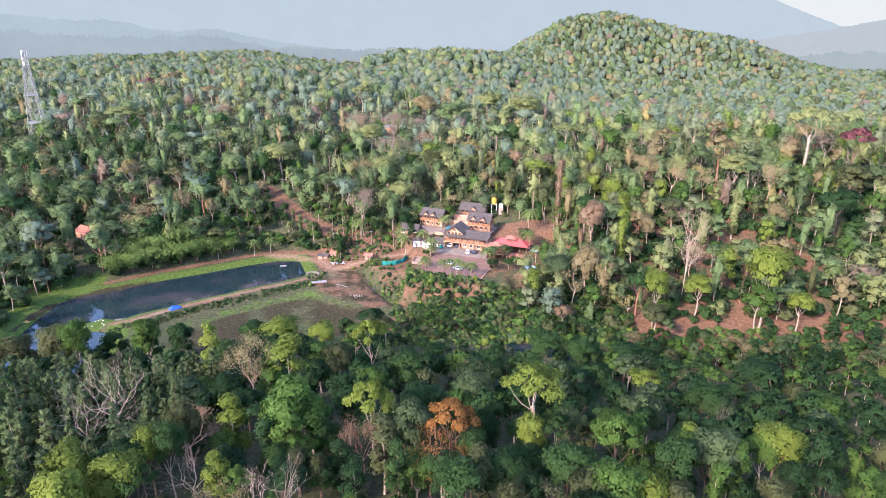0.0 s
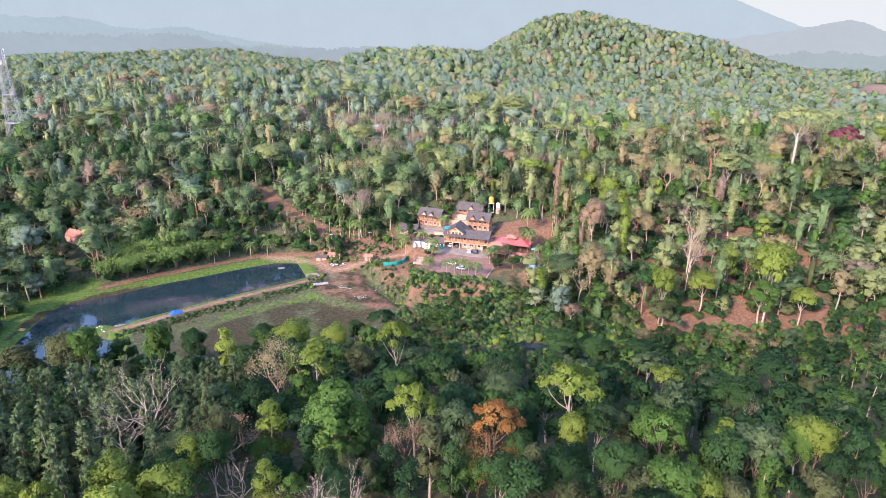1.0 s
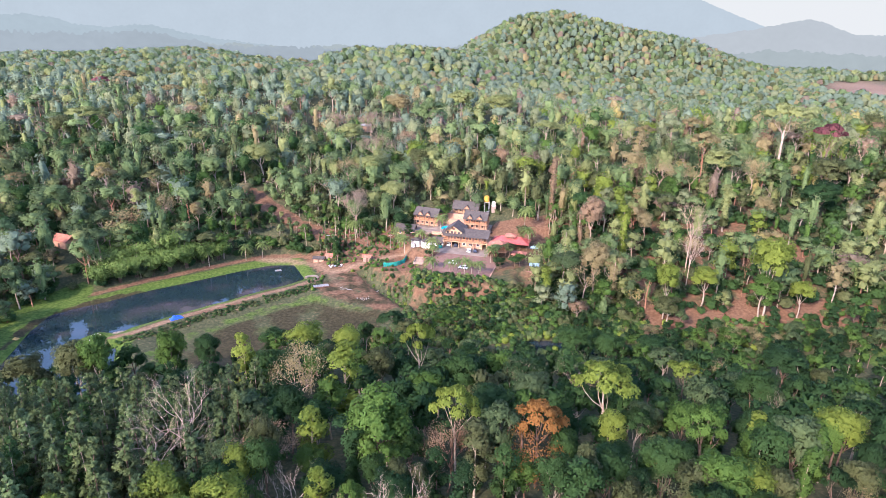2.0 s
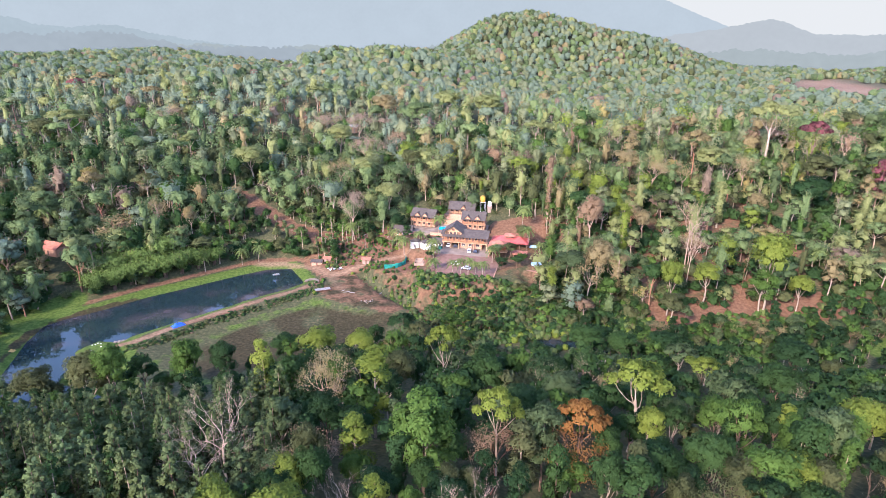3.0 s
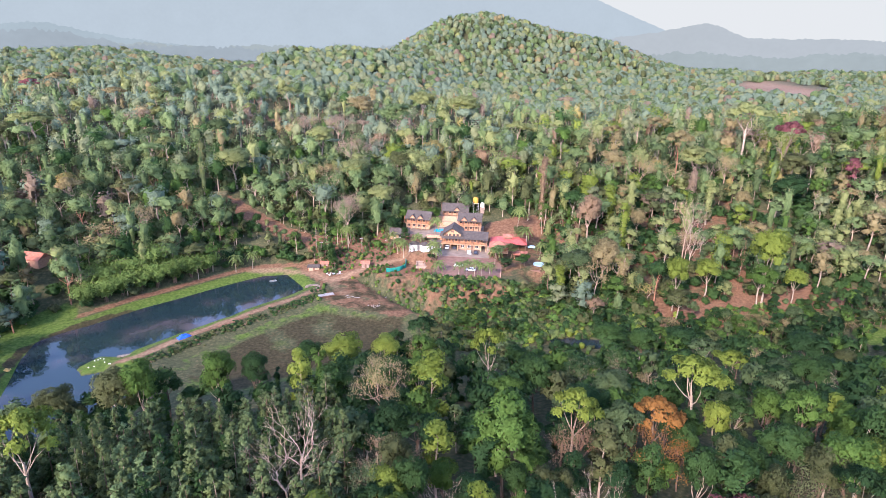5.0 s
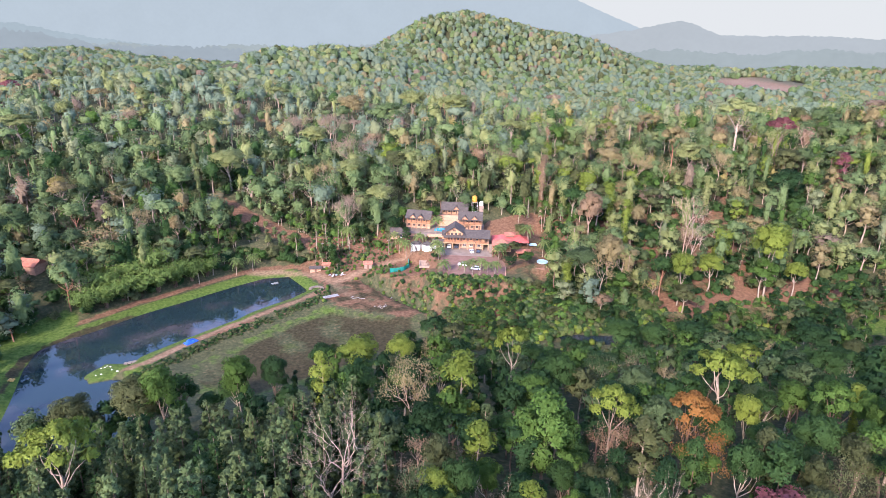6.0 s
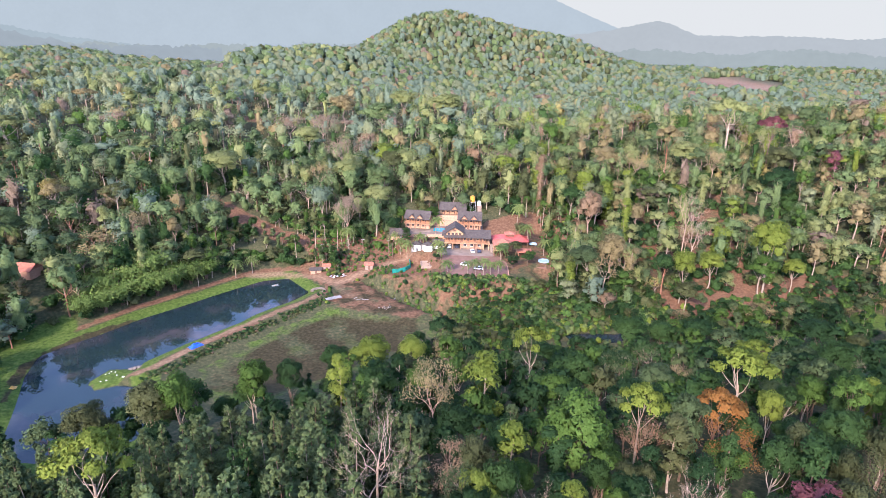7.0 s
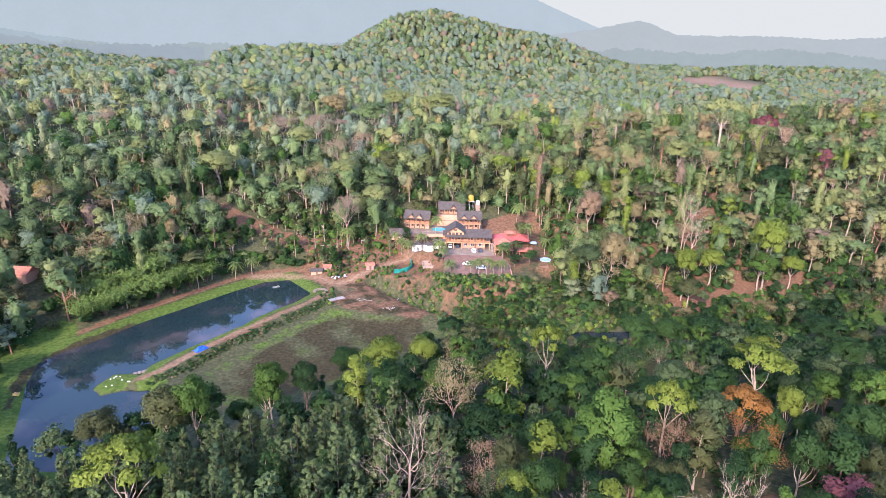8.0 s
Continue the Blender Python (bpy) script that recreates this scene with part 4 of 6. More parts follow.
fill("silver_oak_plantation", "young silver oaks planted close together on the slope", OAKS, xs, ys, k ** 0.6 * r2.uniform(0.85, 1.25, len(xs)), k, choose(r2, len(xs), [1, 1, 1, 1]), blend(r2, len(xs), dict(oak=8, sage=2, grey=2, mid=1)), choose(r2, len(xs), [1, 2, 0, 0, 0]), r2)
NEAR = [tree_parts(kind, 60 + i, 700, 0.62) for i, kind in enumerate(("round", "round", "umbrella", "tall", "column"))]
xs, ys = x[rest], y[rest]
k = r.uniform(0.6, 0.85, len(xs)) * (1 - 0.28 * smooth(155, 180, ys) * (xs > -20))
fill("valley_trees", "mixed green trees along the valley floor", NEAR, xs, ys, k, k, choose(r, len(xs), [3, 3, 1, 2, 2]), blend(r, len(xs), dict(deep=4, mid=6, fresh=3, grey=1, olive=1)), choose(r, len(xs), [3, 3, 0, 0, 0]), r)

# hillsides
# these two mixes put sunlit and shaded slopes into the leaf colour
SUNNY = dict(sage=7, hay=6, haze_olive=1.5, olive=2.5, grey=2, mid=1, fresh=2, lime=2.4, tan=2.2, brown=0.6, pink=0.4, gold=0.5)
SHADY = dict(sage=8, haze_pale=3, grey=5, olive=2.5, mid=2.5, fresh=1, hay=2, tan=1.0, pink=0.4)
# far slopes: mostly the leaves paled in place of haze
HAZE_MIX = dict(haze_pale=6, haze_olive=4, sage=2.4, hay=1, grey=1, tan=0.6, pink=0.35)


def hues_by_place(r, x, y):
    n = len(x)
    # warm mix to the right, greyer to the left: sun and shade as colour
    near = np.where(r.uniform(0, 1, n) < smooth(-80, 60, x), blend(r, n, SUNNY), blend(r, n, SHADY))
    # the share of haze-paled leaf colours grows with distance
    return np.where(r.uniform(0, 1, n) < smooth(330, 560, y), blend(r, n, HAZE_MIX), near)


for seed, y0, y1, step, stock, name, label in ((21, 200, 300, 7.4, MID, "sunlit_forest", "mixed dry-season forest of tall pale-trunked trees, greens paled for haze, around the resort"),
                                               (23, 300, 390, 8.2, SLOPE, "hillside_forest", "dense mixed forest of tall pale-trunked trees on the hillside"),
                                               (22, 390, 590, 9.4, HIGH, "upper_forest", "closed mixed forest higher up the hill")):
    x, y, r = scatter(seed, -460, 720, y0, y1, step)
    open_wood = (x > 42) & (x < 185) & (y < 275) & (r.uniform(0, 1, len(x)) < 0.42)
    open_wood |= np.hypot((x + 74) / 36, (y - 302) / 25) < r.uniform(0.85, 1.15, len(x))
    x, y = x[~open_wood], y[~open_wood]
    n = len(x)
    k = (0.5 + 0.75 * r.uniform(0, 1, n) ** 1.2) * np.where((x > 30) & (y < 300), 0.95, 1.0)
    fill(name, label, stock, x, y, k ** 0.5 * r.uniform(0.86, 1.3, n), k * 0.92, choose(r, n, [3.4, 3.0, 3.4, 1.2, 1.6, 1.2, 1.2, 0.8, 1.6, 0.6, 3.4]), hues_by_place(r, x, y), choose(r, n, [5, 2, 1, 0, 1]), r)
# far ridges, their haze put into the leaf colours
FAR = []
for i in range(5):
    rng = np.random.RandomState(80 + i)
    rows = [(0, 0, 11.0, 4.3), (rng.uniform(-2.2, 2.2), rng.uniform(-2.2, 2.2), 13.6, 3.2)]
    v, f, nv = crown_of(rng, rows, 14, 1.3, 1.0, True)
    FAR.append((None, (v, f, unit(0.5 * nv + [0, 0, 0.8]))))
for seed, y0, y1, step, grow, name in ((31, 590, 1300, 8.6, 1.16, "far_forest"), (32, 1300, 1480, 20, 1.8, "farthest_forest")):
    x, y, r = scatter(seed, -1300, 2200, y0, y1, step)
    dip = (x < -110) & (y > 715 + 0.2 * (x + 110)) & (y < 930) | (x > 520) & (y > 1100)
    x, y = x[~dip], y[~dip]
    n = len(x)
    k = r.uniform(0.75, 1.2, n)
    fill(name, "distant forest in haze-paled colours over the ridges and the wooded peak", FAR, x, y, k ** 0.6 * grow, k * (1 + (grow - 1) * 0.3), choose(r, n, [1] * 5), np.where(r.uniform(0, 1, n) < smooth(500, 1000, y), blend(r, n, dict(haze_pale=6, haze_olive=4, sage=3, grey=2.5, hay=1.5, olive=1.5, tan=0.9, pink=0.3)), blend(r, n, HAZE_MIX)), choose(r, n, [1, 0, 0, 0, 0]), r, 7.5)
# coffee and scrub below the trees
rng = np.random.RandomState(5)
BUSH = []
for k in range(3):
    rows = [(rng.uniform(-0.7, 0.7), rng.uniform(-0.7, 0.7), rng.uniform(0.5, 1.1), rng.uniform(0.7, 1.0)) for _ in range(6)]
    BUSH.append((None, crown_of(rng, rows, 24, 0.5)))
THICKET = [(None, crown_of(rng, [(rng.uniform(-0.8, 0.8), rng.uniform(-0.8, 0.8), rng.uniform(0.5, 1.2), rng.uniform(0.6, 0.95)) for _ in range(6)], 96, 0.31, 1.0, True)) for _ in range(4)]
x, y, r = scatter(41, -260, 230, 60, 330, 4.3)
keep = r.uniform(0, 1, len(x)) < np.where(y < 180, 0.22, 0.55)
x, y = x[keep], y[keep]
k = r.uniform(0.9, 1.9, len(x)) * np.where(y > 200, 1.6, 1.0)
fill("coffee_scrub", "dark green coffee bushes and scrub under the trees", THICKET, x, y, k, k, choose(r, len(x), [1, 1, 1, 1]), blend(r, len(x), dict(deep=4, mid=6, olive=2, grey=2, fresh=1.5)), choose(r, len(x), [1, 0, 0, 0, 0]), r, 0.1)

r = np.random.RandomState(43)
LOW = [(None, crown_of(r, [(r.uniform(-0.6, 0.6), r.uniform(-0.6, 0.6), z, w) for z, w in ((0.5, 1.1), (1.3, 0.9), (2.0, 0.6))], 64, 0.36, 1.0, True)) for _ in range(3)]
xs, ys = np.meshgrid(np.arange(-420, 640, 7.6), np.arange(296, 440, 8.4))
x, y = xs.ravel() + r.uniform(-3.5, 3.5, xs.size), ys.ravel() + r.uniform(-3.5, 3.5, xs.size)
u, v = (x + 1.6) * 0.9455 - (y - 283) * 0.3256, (x + 1.6) * 0.3256 + (y - 283) * 0.9455
keep = (x > -0.84 * y - 60) & (x < 1.3 * y) & (along(HILL_PATH, x, y) > 4.6) & ~((u > -26) & (u < 48) & (v < 44)) & (np.hypot(x + 83, y - 518) > 14) & (np.hypot((x + 74) / 36, (y - 302) / 25) > 1)
x, y = x[keep], y[keep]
# sage and hay bring the painted haze down between the trunks
k = r.uniform(1.6, 3.4, len(x))
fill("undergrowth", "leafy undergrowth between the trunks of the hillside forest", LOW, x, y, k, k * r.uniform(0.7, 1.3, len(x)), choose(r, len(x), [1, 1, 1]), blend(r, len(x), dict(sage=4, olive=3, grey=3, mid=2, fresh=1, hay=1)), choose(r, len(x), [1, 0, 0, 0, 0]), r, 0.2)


# ---- distant ranges ----
def range_of_hills(name, radius, a0, a1, heights, tint, seed, rough=2.5, base=20):
    """A far range as a glowing backdrop: an arc of slopes whose crest follows a few heights, haze put into its emission
    colour.
    """
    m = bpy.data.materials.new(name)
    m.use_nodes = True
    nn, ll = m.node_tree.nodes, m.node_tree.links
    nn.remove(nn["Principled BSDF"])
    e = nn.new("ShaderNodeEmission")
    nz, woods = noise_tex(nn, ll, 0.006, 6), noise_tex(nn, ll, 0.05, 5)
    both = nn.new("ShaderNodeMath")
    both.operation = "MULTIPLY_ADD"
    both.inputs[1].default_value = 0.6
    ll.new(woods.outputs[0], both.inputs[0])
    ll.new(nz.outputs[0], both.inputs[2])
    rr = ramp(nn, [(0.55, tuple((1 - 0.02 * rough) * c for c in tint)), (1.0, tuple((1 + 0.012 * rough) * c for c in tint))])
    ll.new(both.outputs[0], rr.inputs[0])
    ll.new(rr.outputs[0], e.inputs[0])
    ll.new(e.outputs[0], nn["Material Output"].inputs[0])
    az = np.radians(np.linspace(a0, a1, 900))
    crest = np.interp(np.degrees(az), *(zip(*heights) if isinstance(heights[0], tuple) else (np.linspace(a0, a1, len(heights)), heights)))
    crest = crest + waves(az * radius, az * 0, 420, seed) * 9 + waves(az * radius, az * 0, 70, seed + 1) * rough + waves(az * radius, az * 0, 16, seed + 2) * rough * 0.9
    rows = []
    for f, lift in ((0.955, 0.0), (0.97, 0.45), (0.985, 0.85), (1.0, 1.0), (1.02, 0.4)):
        rr_ = radius * f
        rows.append(np.stack([np.sin(az) * rr_ - 40, np.cos(az) * rr_, base + (crest - base) * lift], -1))
    P = np.concatenate(rows)
    w = len(az)
    q = (np.arange(4)[:, None] * w + np.arange(w - 1)[None]).ravel()
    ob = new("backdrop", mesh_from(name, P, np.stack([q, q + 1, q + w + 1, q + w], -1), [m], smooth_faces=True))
    tagged(ob, "glowing backdrop of far hills and low sky, haze in its colour", "hills", kind="structure")


# each glowing tint already holds the haze of its distance
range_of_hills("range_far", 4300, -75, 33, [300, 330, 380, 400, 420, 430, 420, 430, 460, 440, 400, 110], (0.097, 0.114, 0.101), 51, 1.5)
# low band of glowing sky colour behind the ranges, no hills
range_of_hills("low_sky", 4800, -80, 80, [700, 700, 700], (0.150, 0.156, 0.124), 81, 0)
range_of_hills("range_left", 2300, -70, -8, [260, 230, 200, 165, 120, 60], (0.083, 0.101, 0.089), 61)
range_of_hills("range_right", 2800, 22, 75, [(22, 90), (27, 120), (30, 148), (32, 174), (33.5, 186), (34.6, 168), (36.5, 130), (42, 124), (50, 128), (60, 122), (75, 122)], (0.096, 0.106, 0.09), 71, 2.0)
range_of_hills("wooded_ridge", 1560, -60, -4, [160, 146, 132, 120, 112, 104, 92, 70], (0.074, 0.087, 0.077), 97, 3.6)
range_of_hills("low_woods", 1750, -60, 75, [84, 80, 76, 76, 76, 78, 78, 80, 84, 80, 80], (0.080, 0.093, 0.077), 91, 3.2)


# ---- building helpers ----
def part(name, bm, mat, parent=None, label="", m=None):
    """Links a bmesh as one mesh object under a thing or a part."""
    bmesh.ops.recalc_face_normals(bm, faces=bm.faces[:])
    me = bpy.data.meshes.new(name)
    bm.to_mesh(me)
    bm.free()
    me.materials.append(mat)
    ob = new(name, me)
    if parent is not None:
        ob.parent = parent
    if m is not None:
        ob.matrix_basis = m
    if label:
        ob["label"] = label
    return ob


def box(bm, x0, y0, z0, x1, y1, z1, bev=0.0):
    g = bmesh.ops.create_cube(bm, size=1, matrix=Matrix.LocRotScale(((x0 + x1) / 2, (y0 + y1) / 2, (z0 + z1) / 2), None, (x1 - x0, y1 - y0, z1 - z0)))
    if bev:
        bmesh.ops.bevel(bm, geom=list({e for v in g["verts"] for e in v.link_edges}), offset=bev, segments=1, affect="EDGES")
    return bm


def boxes(*rows):
    bm = bmesh.new()
    for r in rows:
        box(bm, *r)
    return bm


def hull_prism(bm, section, a, b, axis):
    """A solid with a flat outline (list of two numbers) pushed from a to b along an axis."""
    ring = []
    for v in (a, b):
        ring.append([bm.verts.new((v, p, q) if axis == "x" else (p, v, q)) for p, q in section])
    n = len(section)
    bm.faces.new(ring[0])
    bm.faces.new(ring[1][::-1])
    for i in range(n):
        bm.faces.new((ring[0][i], ring[0][(i + 1) % n], ring[1][(i + 1) % n], ring[1][i]))
    return bm


def gable_roof(bm, x0, x1, y0, y1, eave, ridge, axis="x", over=0.6, thick=0.2):
    """Two pitched slabs that meet at a ridge along an axis, overhanging the walls."""
    if axis == "x":
        p0, p1, a, b = y0, y1, x0 - over, x1 + over
    else:
        p0, p1, a, b = x0, x1, y0 - over, y1 + over
    mid = (p0 + p1) / 2
    drop = (ridge - eave) / (mid - p0) * over
    sec = [(p0 - over, eave - drop), (mid, ridge), (p1 + over, eave - drop), (p1 + over, eave - drop + thick), (mid, ridge + thick), (p0 - over, eave - drop + thick)]
    return hull_prism(bm, sec, a, b, axis)


def gable_wall(bm, x0, x1, y, eave, ridge, thick=0.25):
    sec = [(x0, eave), (x1, eave), ((x0 + x1) / 2, ridge)]
    ring = [[bm.verts.new((p, v, q)) for p, q in sec] for v in (y, y + thick)]
    bm.faces.new(ring[0])
    bm.faces.new(ring[1][::-1])
    for i in range(3):
        bm.faces.new((ring[0][i], ring[0][(i + 1) % 3], ring[1][(i + 1) % 3], ring[1][i]))
    return bm


def hip_roof(bm, x0, x1, y0, y1, eave, ridge, over=0.5, thick=0.15):
    x0, x1, y0, y1 = x0 - over, x1 + over, y0 - over, y1 + over
    r = min(x1 - x0, y1 - y0) / 2
    top = [(x0 + r, (y0 + y1) / 2, ridge), (x1 - r + 0.01, (y0 + y1) / 2, ridge)] if x1 - x0 >= y1 - y0 else [((x0 + x1) / 2, y0 + r, ridge), ((x0 + x1) / 2, y1 - r + 0.01, ridge)]
    low = [bm.verts.new((x, y, eave - thick)) for x, y in ((x0, y0), (x1, y0), (x1, y1), (x0, y1))]
    rim = [bm.verts.new((x, y, eave)) for x, y in ((x0, y0), (x1, y0), (x1, y1), (x0, y1))]
    t = [bm.verts.new(p) for p in top]
    bm.faces.new(low[::-1])
    for i in range(4):
        bm.faces.new((low[i], low[(i + 1) % 4], rim[(i + 1) % 4], rim[i]))
    if x1 - x0 >= y1 - y0:
        bm.faces.new((rim[0], rim[1], t[1], t[0]))
        bm.faces.new((rim[1], rim[2], t[1]))
        bm.faces.new((rim[2], rim[3], t[0], t[1]))
        bm.faces.new((rim[3], rim[0], t[0]))
    else:
        bm.faces.new((rim[0], rim[1], t[0]))
        bm.faces.new((rim[1], rim[2], t[1], t[0]))
        bm.faces.new((rim[2], rim[3], t[1]))
        bm.faces.new((rim[3], rim[0], t[0], t[1]))
    return bm


def thing(name, m, label, category, group=""):
    ob = new(name, None)
    ob.matrix_world = m
    return tagged(ob, label, category, group)


SLATE = surface("roof_slate_grey", (0.038, 0.031, 0.026), (0.078, 0.066, 0.056), 0.8, 0.9, 0.4, 9)
TIMBER = surface("timber_orange", (0.20, 0.085, 0.036), (0.35, 0.165, 0.075), 1.5, 0.6, 0.2)
DARKWOOD = surface("timber_dark", (0.07, 0.035, 0.022), (0.15, 0.075, 0.045), 2.0, 0.6, 0.2)
CREAM = surface("cream_plaster", (0.29, 0.17, 0.09), (0.43, 0.27, 0.155), 1.0, 0.85, 0.1)
WHITE = surface("white_plaster", (0.55, 0.52, 0.46), (0.72, 0.69, 0.62), 1.0, 0.8, 0.1)
STONE = surface("laterite_stone", (0.28, 0.14, 0.085), (0.48, 0.28, 0.18), 2.5, 0.9, 0.5)
CONCRETE = surface("worn_concrete", (0.13, 0.098, 0.072), (0.22, 0.176, 0.135), 0.4, 0.9, 0.2, 12)
PAVING = surface("reddish_paving", (0.125, 0.066, 0.045), (0.195, 0.116, 0.082), 0.5, 0.9, 0.2, 12)
REDTIN = surface("red_tin_roof", (0.28, 0.042, 0.036), (0.43, 0.09, 0.07), 0.6, 0.5, 0.15)
REDTILE = surface("faded_tile_roof", (0.20, 0.07, 0.042), (0.35, 0.145, 0.09), 1.0, 0.8, 0.4)
DARK = surface("dark_opening", (0.012, 0.011, 0.010), (0.03, 0.027, 0.024), 1.0, 0.6, 0.0)
STEEL = surface("galvanised_steel", (0.42, 0.42, 0.42), (0.62, 0.62, 0.62), 1.0, 0.45, 0.05, 6, 0.6)
YELLOW = surface("yellow_plastic", (0.33, 0.17, 0.02), (0.44, 0.25, 0.035), 0.8, 0.4, 0.0)
NET = surface("green_shade_net", (0.008, 0.11, 0.082), (0.02, 0.22, 0.165), 1.5, 0.8, 0.5)
TARP = surface("blue_tarpaulin", (0.006, 0.035, 0.24), (0.02, 0.095, 0.44), 1.2, 0.45, 0.4)
POOLTILE = surface("pool_tile", (0.03, 0.30, 0.36), (0.08, 0.46, 0.52), 1.0, 0.3, 0.0)
PALEBLUE = surface("pale_blue_vinyl", (0.17, 0.27, 0.34), (0.29, 0.40, 0.46), 1.0, 0.4, 0.0)
BLOCKS = surface("concrete_blocks", (0.18, 0.13, 0.097), (0.29, 0.22, 0.17), 1.5, 0.9, 0.4)
RUST = surface("weathered_sheet", (0.12, 0.113, 0.1), (0.28, 0.265, 0.24), 0.9, 0.6, 0.2)
m_glass, _, _, gb = material("window_glass", 0.08)
gb.inputs["Base Color"].default_value = (0.03, 0.035, 0.04, 1)
gb.inputs["Specular IOR Level"].default_value = 0.7
m_pool, _, _, gb = material("pool_water", 0.05)
gb.inputs["Base Color"].default_value = (0.01, 0.36, 0.42, 1)

# the resort's own axes: along its fronts, and back up the slope
SITE = Matrix.Translation((-1.6, 283.0, 0)) @ Matrix.Rotation(radians(-19), 4, "Z")


def site(x, y, z, turn=0):
    return SITE @ Matrix.Translation((x, y, z)) @ Matrix.Rotation(radians(turn), 4, "Z")


def window_in(parent, x, y, z, w, h, frame_m):
    f = part("window", boxes((x, y - 0.06, z, x + w, y + 0.02, z + 0.1), (x, y - 0.06, z + h - 0.1, x + w, y + 0.02, z + h), (x, y - 0.06, z + 0.1, x + 0.1, y + 0.02, z + h - 0.1),
                             (x + w - 0.1, y - 0.06, z + 0.1, x + w, y + 0.02, z + h - 0.1), (x + w / 2 - 0.04, y - 0.05, z + 0.1, x + w / 2 + 0.04, y + 0.01, z + h - 0.1)), frame_m, parent)
    part("pane", boxes((x + 0.1, y - 0.02, z + 0.1, x + w - 0.1, y + 0.006, z + h - 0.1)), m_glass, f)
    return f


def railing(parent, x0, x1, y, z, mat=None):
    rows = [(x0, y - 0.05, z + 0.9, x1, y + 0.05, z + 1.0), (x0, y - 0.03, z + 0.12, x1, y + 0.03, z + 0.2)]
    k = max(2, int((x1 - x0) / 0.45))
    for i in range(k + 1):
        px = x0 + (x1 - x0) * i / k
        rows.append((px - 0.035, y - 0.03, z, px + 0.035, y + 0.03, z + 0.9))
    part("railing", boxes(*rows), mat or TIMBER, parent)


# ---- the main lodge ----
lodge = thing("lodge", site(0, 0, 11.0), "three-storey timber lodge with grey roofs, balcony and open carport below", "house")
part("wall", boxes((7.2, 0.9, 0, 17.8, 9, 2.9), (0, 7.0, 0, 7.2, 9, 2.9), (-0.1, 0.9, 0, 0.15, 7.0, 2.9)), STONE, lodge, "ochre ground-floor wall")
part("slab", boxes((-0.9, -1.2, 2.9, 20.6, 9.2, 3.2)), CREAM, lodge)
part("upper_wall", boxes((0.1, 0.9, 3.2, 18.6, 9, 6.0)), TIMBER, lodge)
for px in (-0.4, 3.3, 6.9, 10.5, 14.2, 17.7, 20.2):
    part("pillar", boxes((px - 0.18, -1.05, 0, px + 0.18, -0.7, 2.9)), CREAM, lodge)
    part("post", boxes((px - 0.11, -0.95, 3.2, px + 0.11, -0.75, 5.9)), DARKWOOD, lodge)
railing(lodge, -0.8, 20.4, -0.98, 3.2)
for i in range(6):
    px = 1.0 + i * 3.0
    part("door", boxes((px, 0.8, 3.25, px + 1.0, 0.88, 5.3)), DARKWOOD, lodge)
    window_in(lodge, px + 1.35, 0.88, 4.0, 1.1, 1.2, CREAM)
for px in (8.2, 11.4, 15.0):
    window_in(lodge, px, 0.88, 1.0, 1.6, 1.3, WHITE)
part("door", boxes((13.2, 0.8, 0.0, 14.4, 0.88, 2.2)), DARKWOOD, lodge)
bm = bmesh.new()
gable_roof(bm, 8.2, 20.4, -0.9, 9.0, 6.0, 8.2, "x", 0.6)
part("roof", bm, SLATE, lodge)
bm = boxes((0.2, 0.2, 6.0, 8.0, 8.6, 8.0))
gable_wall(bm, 0.2, 8.0, 0.2, 8.0, 10.3)
part("gable_front", bm, CREAM, lodge, "cream plastered gable storey")
for i in range(4):
    window_in(lodge, 0.75 + i * 1.75, 0.2, 6.4, 1.25, 1.35, TIMBER)
part("window", boxes((3.4, 0.08, 8.4, 4.8, 0.19, 9.3)), DARKWOOD, lodge)
bm = bmesh.new()
gable_roof(bm, -0.1, 8.3, -0.6, 9.0, 7.9, 10.7, "y", 0.7)
part("roof", bm, SLATE, lodge)
bm = bmesh.new()
hull_prism(bm, [(-1.5, 5.7), (0.2, 6.5), (0.2, 6.65), (-1.5, 5.85)], -0.9, 8.3, "x")
part("awning", bm, SLATE, lodge)
bm = bmesh.new()
hull_prism(bm, [(0.3, 6.0), (8.6, 6.0), (8.6, 6.2), (4.4, 7.4), (0.3, 6.2)], -1.9, 0.2, "x")
part("side_roof", bm, SLATE, lodge)
part("side_wall", boxes((-1.6, 1.0, 0, -0.1, 8.2, 6.0)), TIMBER, lodge)
rows = []
for i in range(14):
    rows.append((20.7 + 0.0, -0.4 - 0.32 * i, 2.7 - 0.2 * i, 22.0, -0.08 - 0.32 * i, 2.9 - 0.2 * i))
part("stair", boxes(*rows), CONCRETE, lodge)


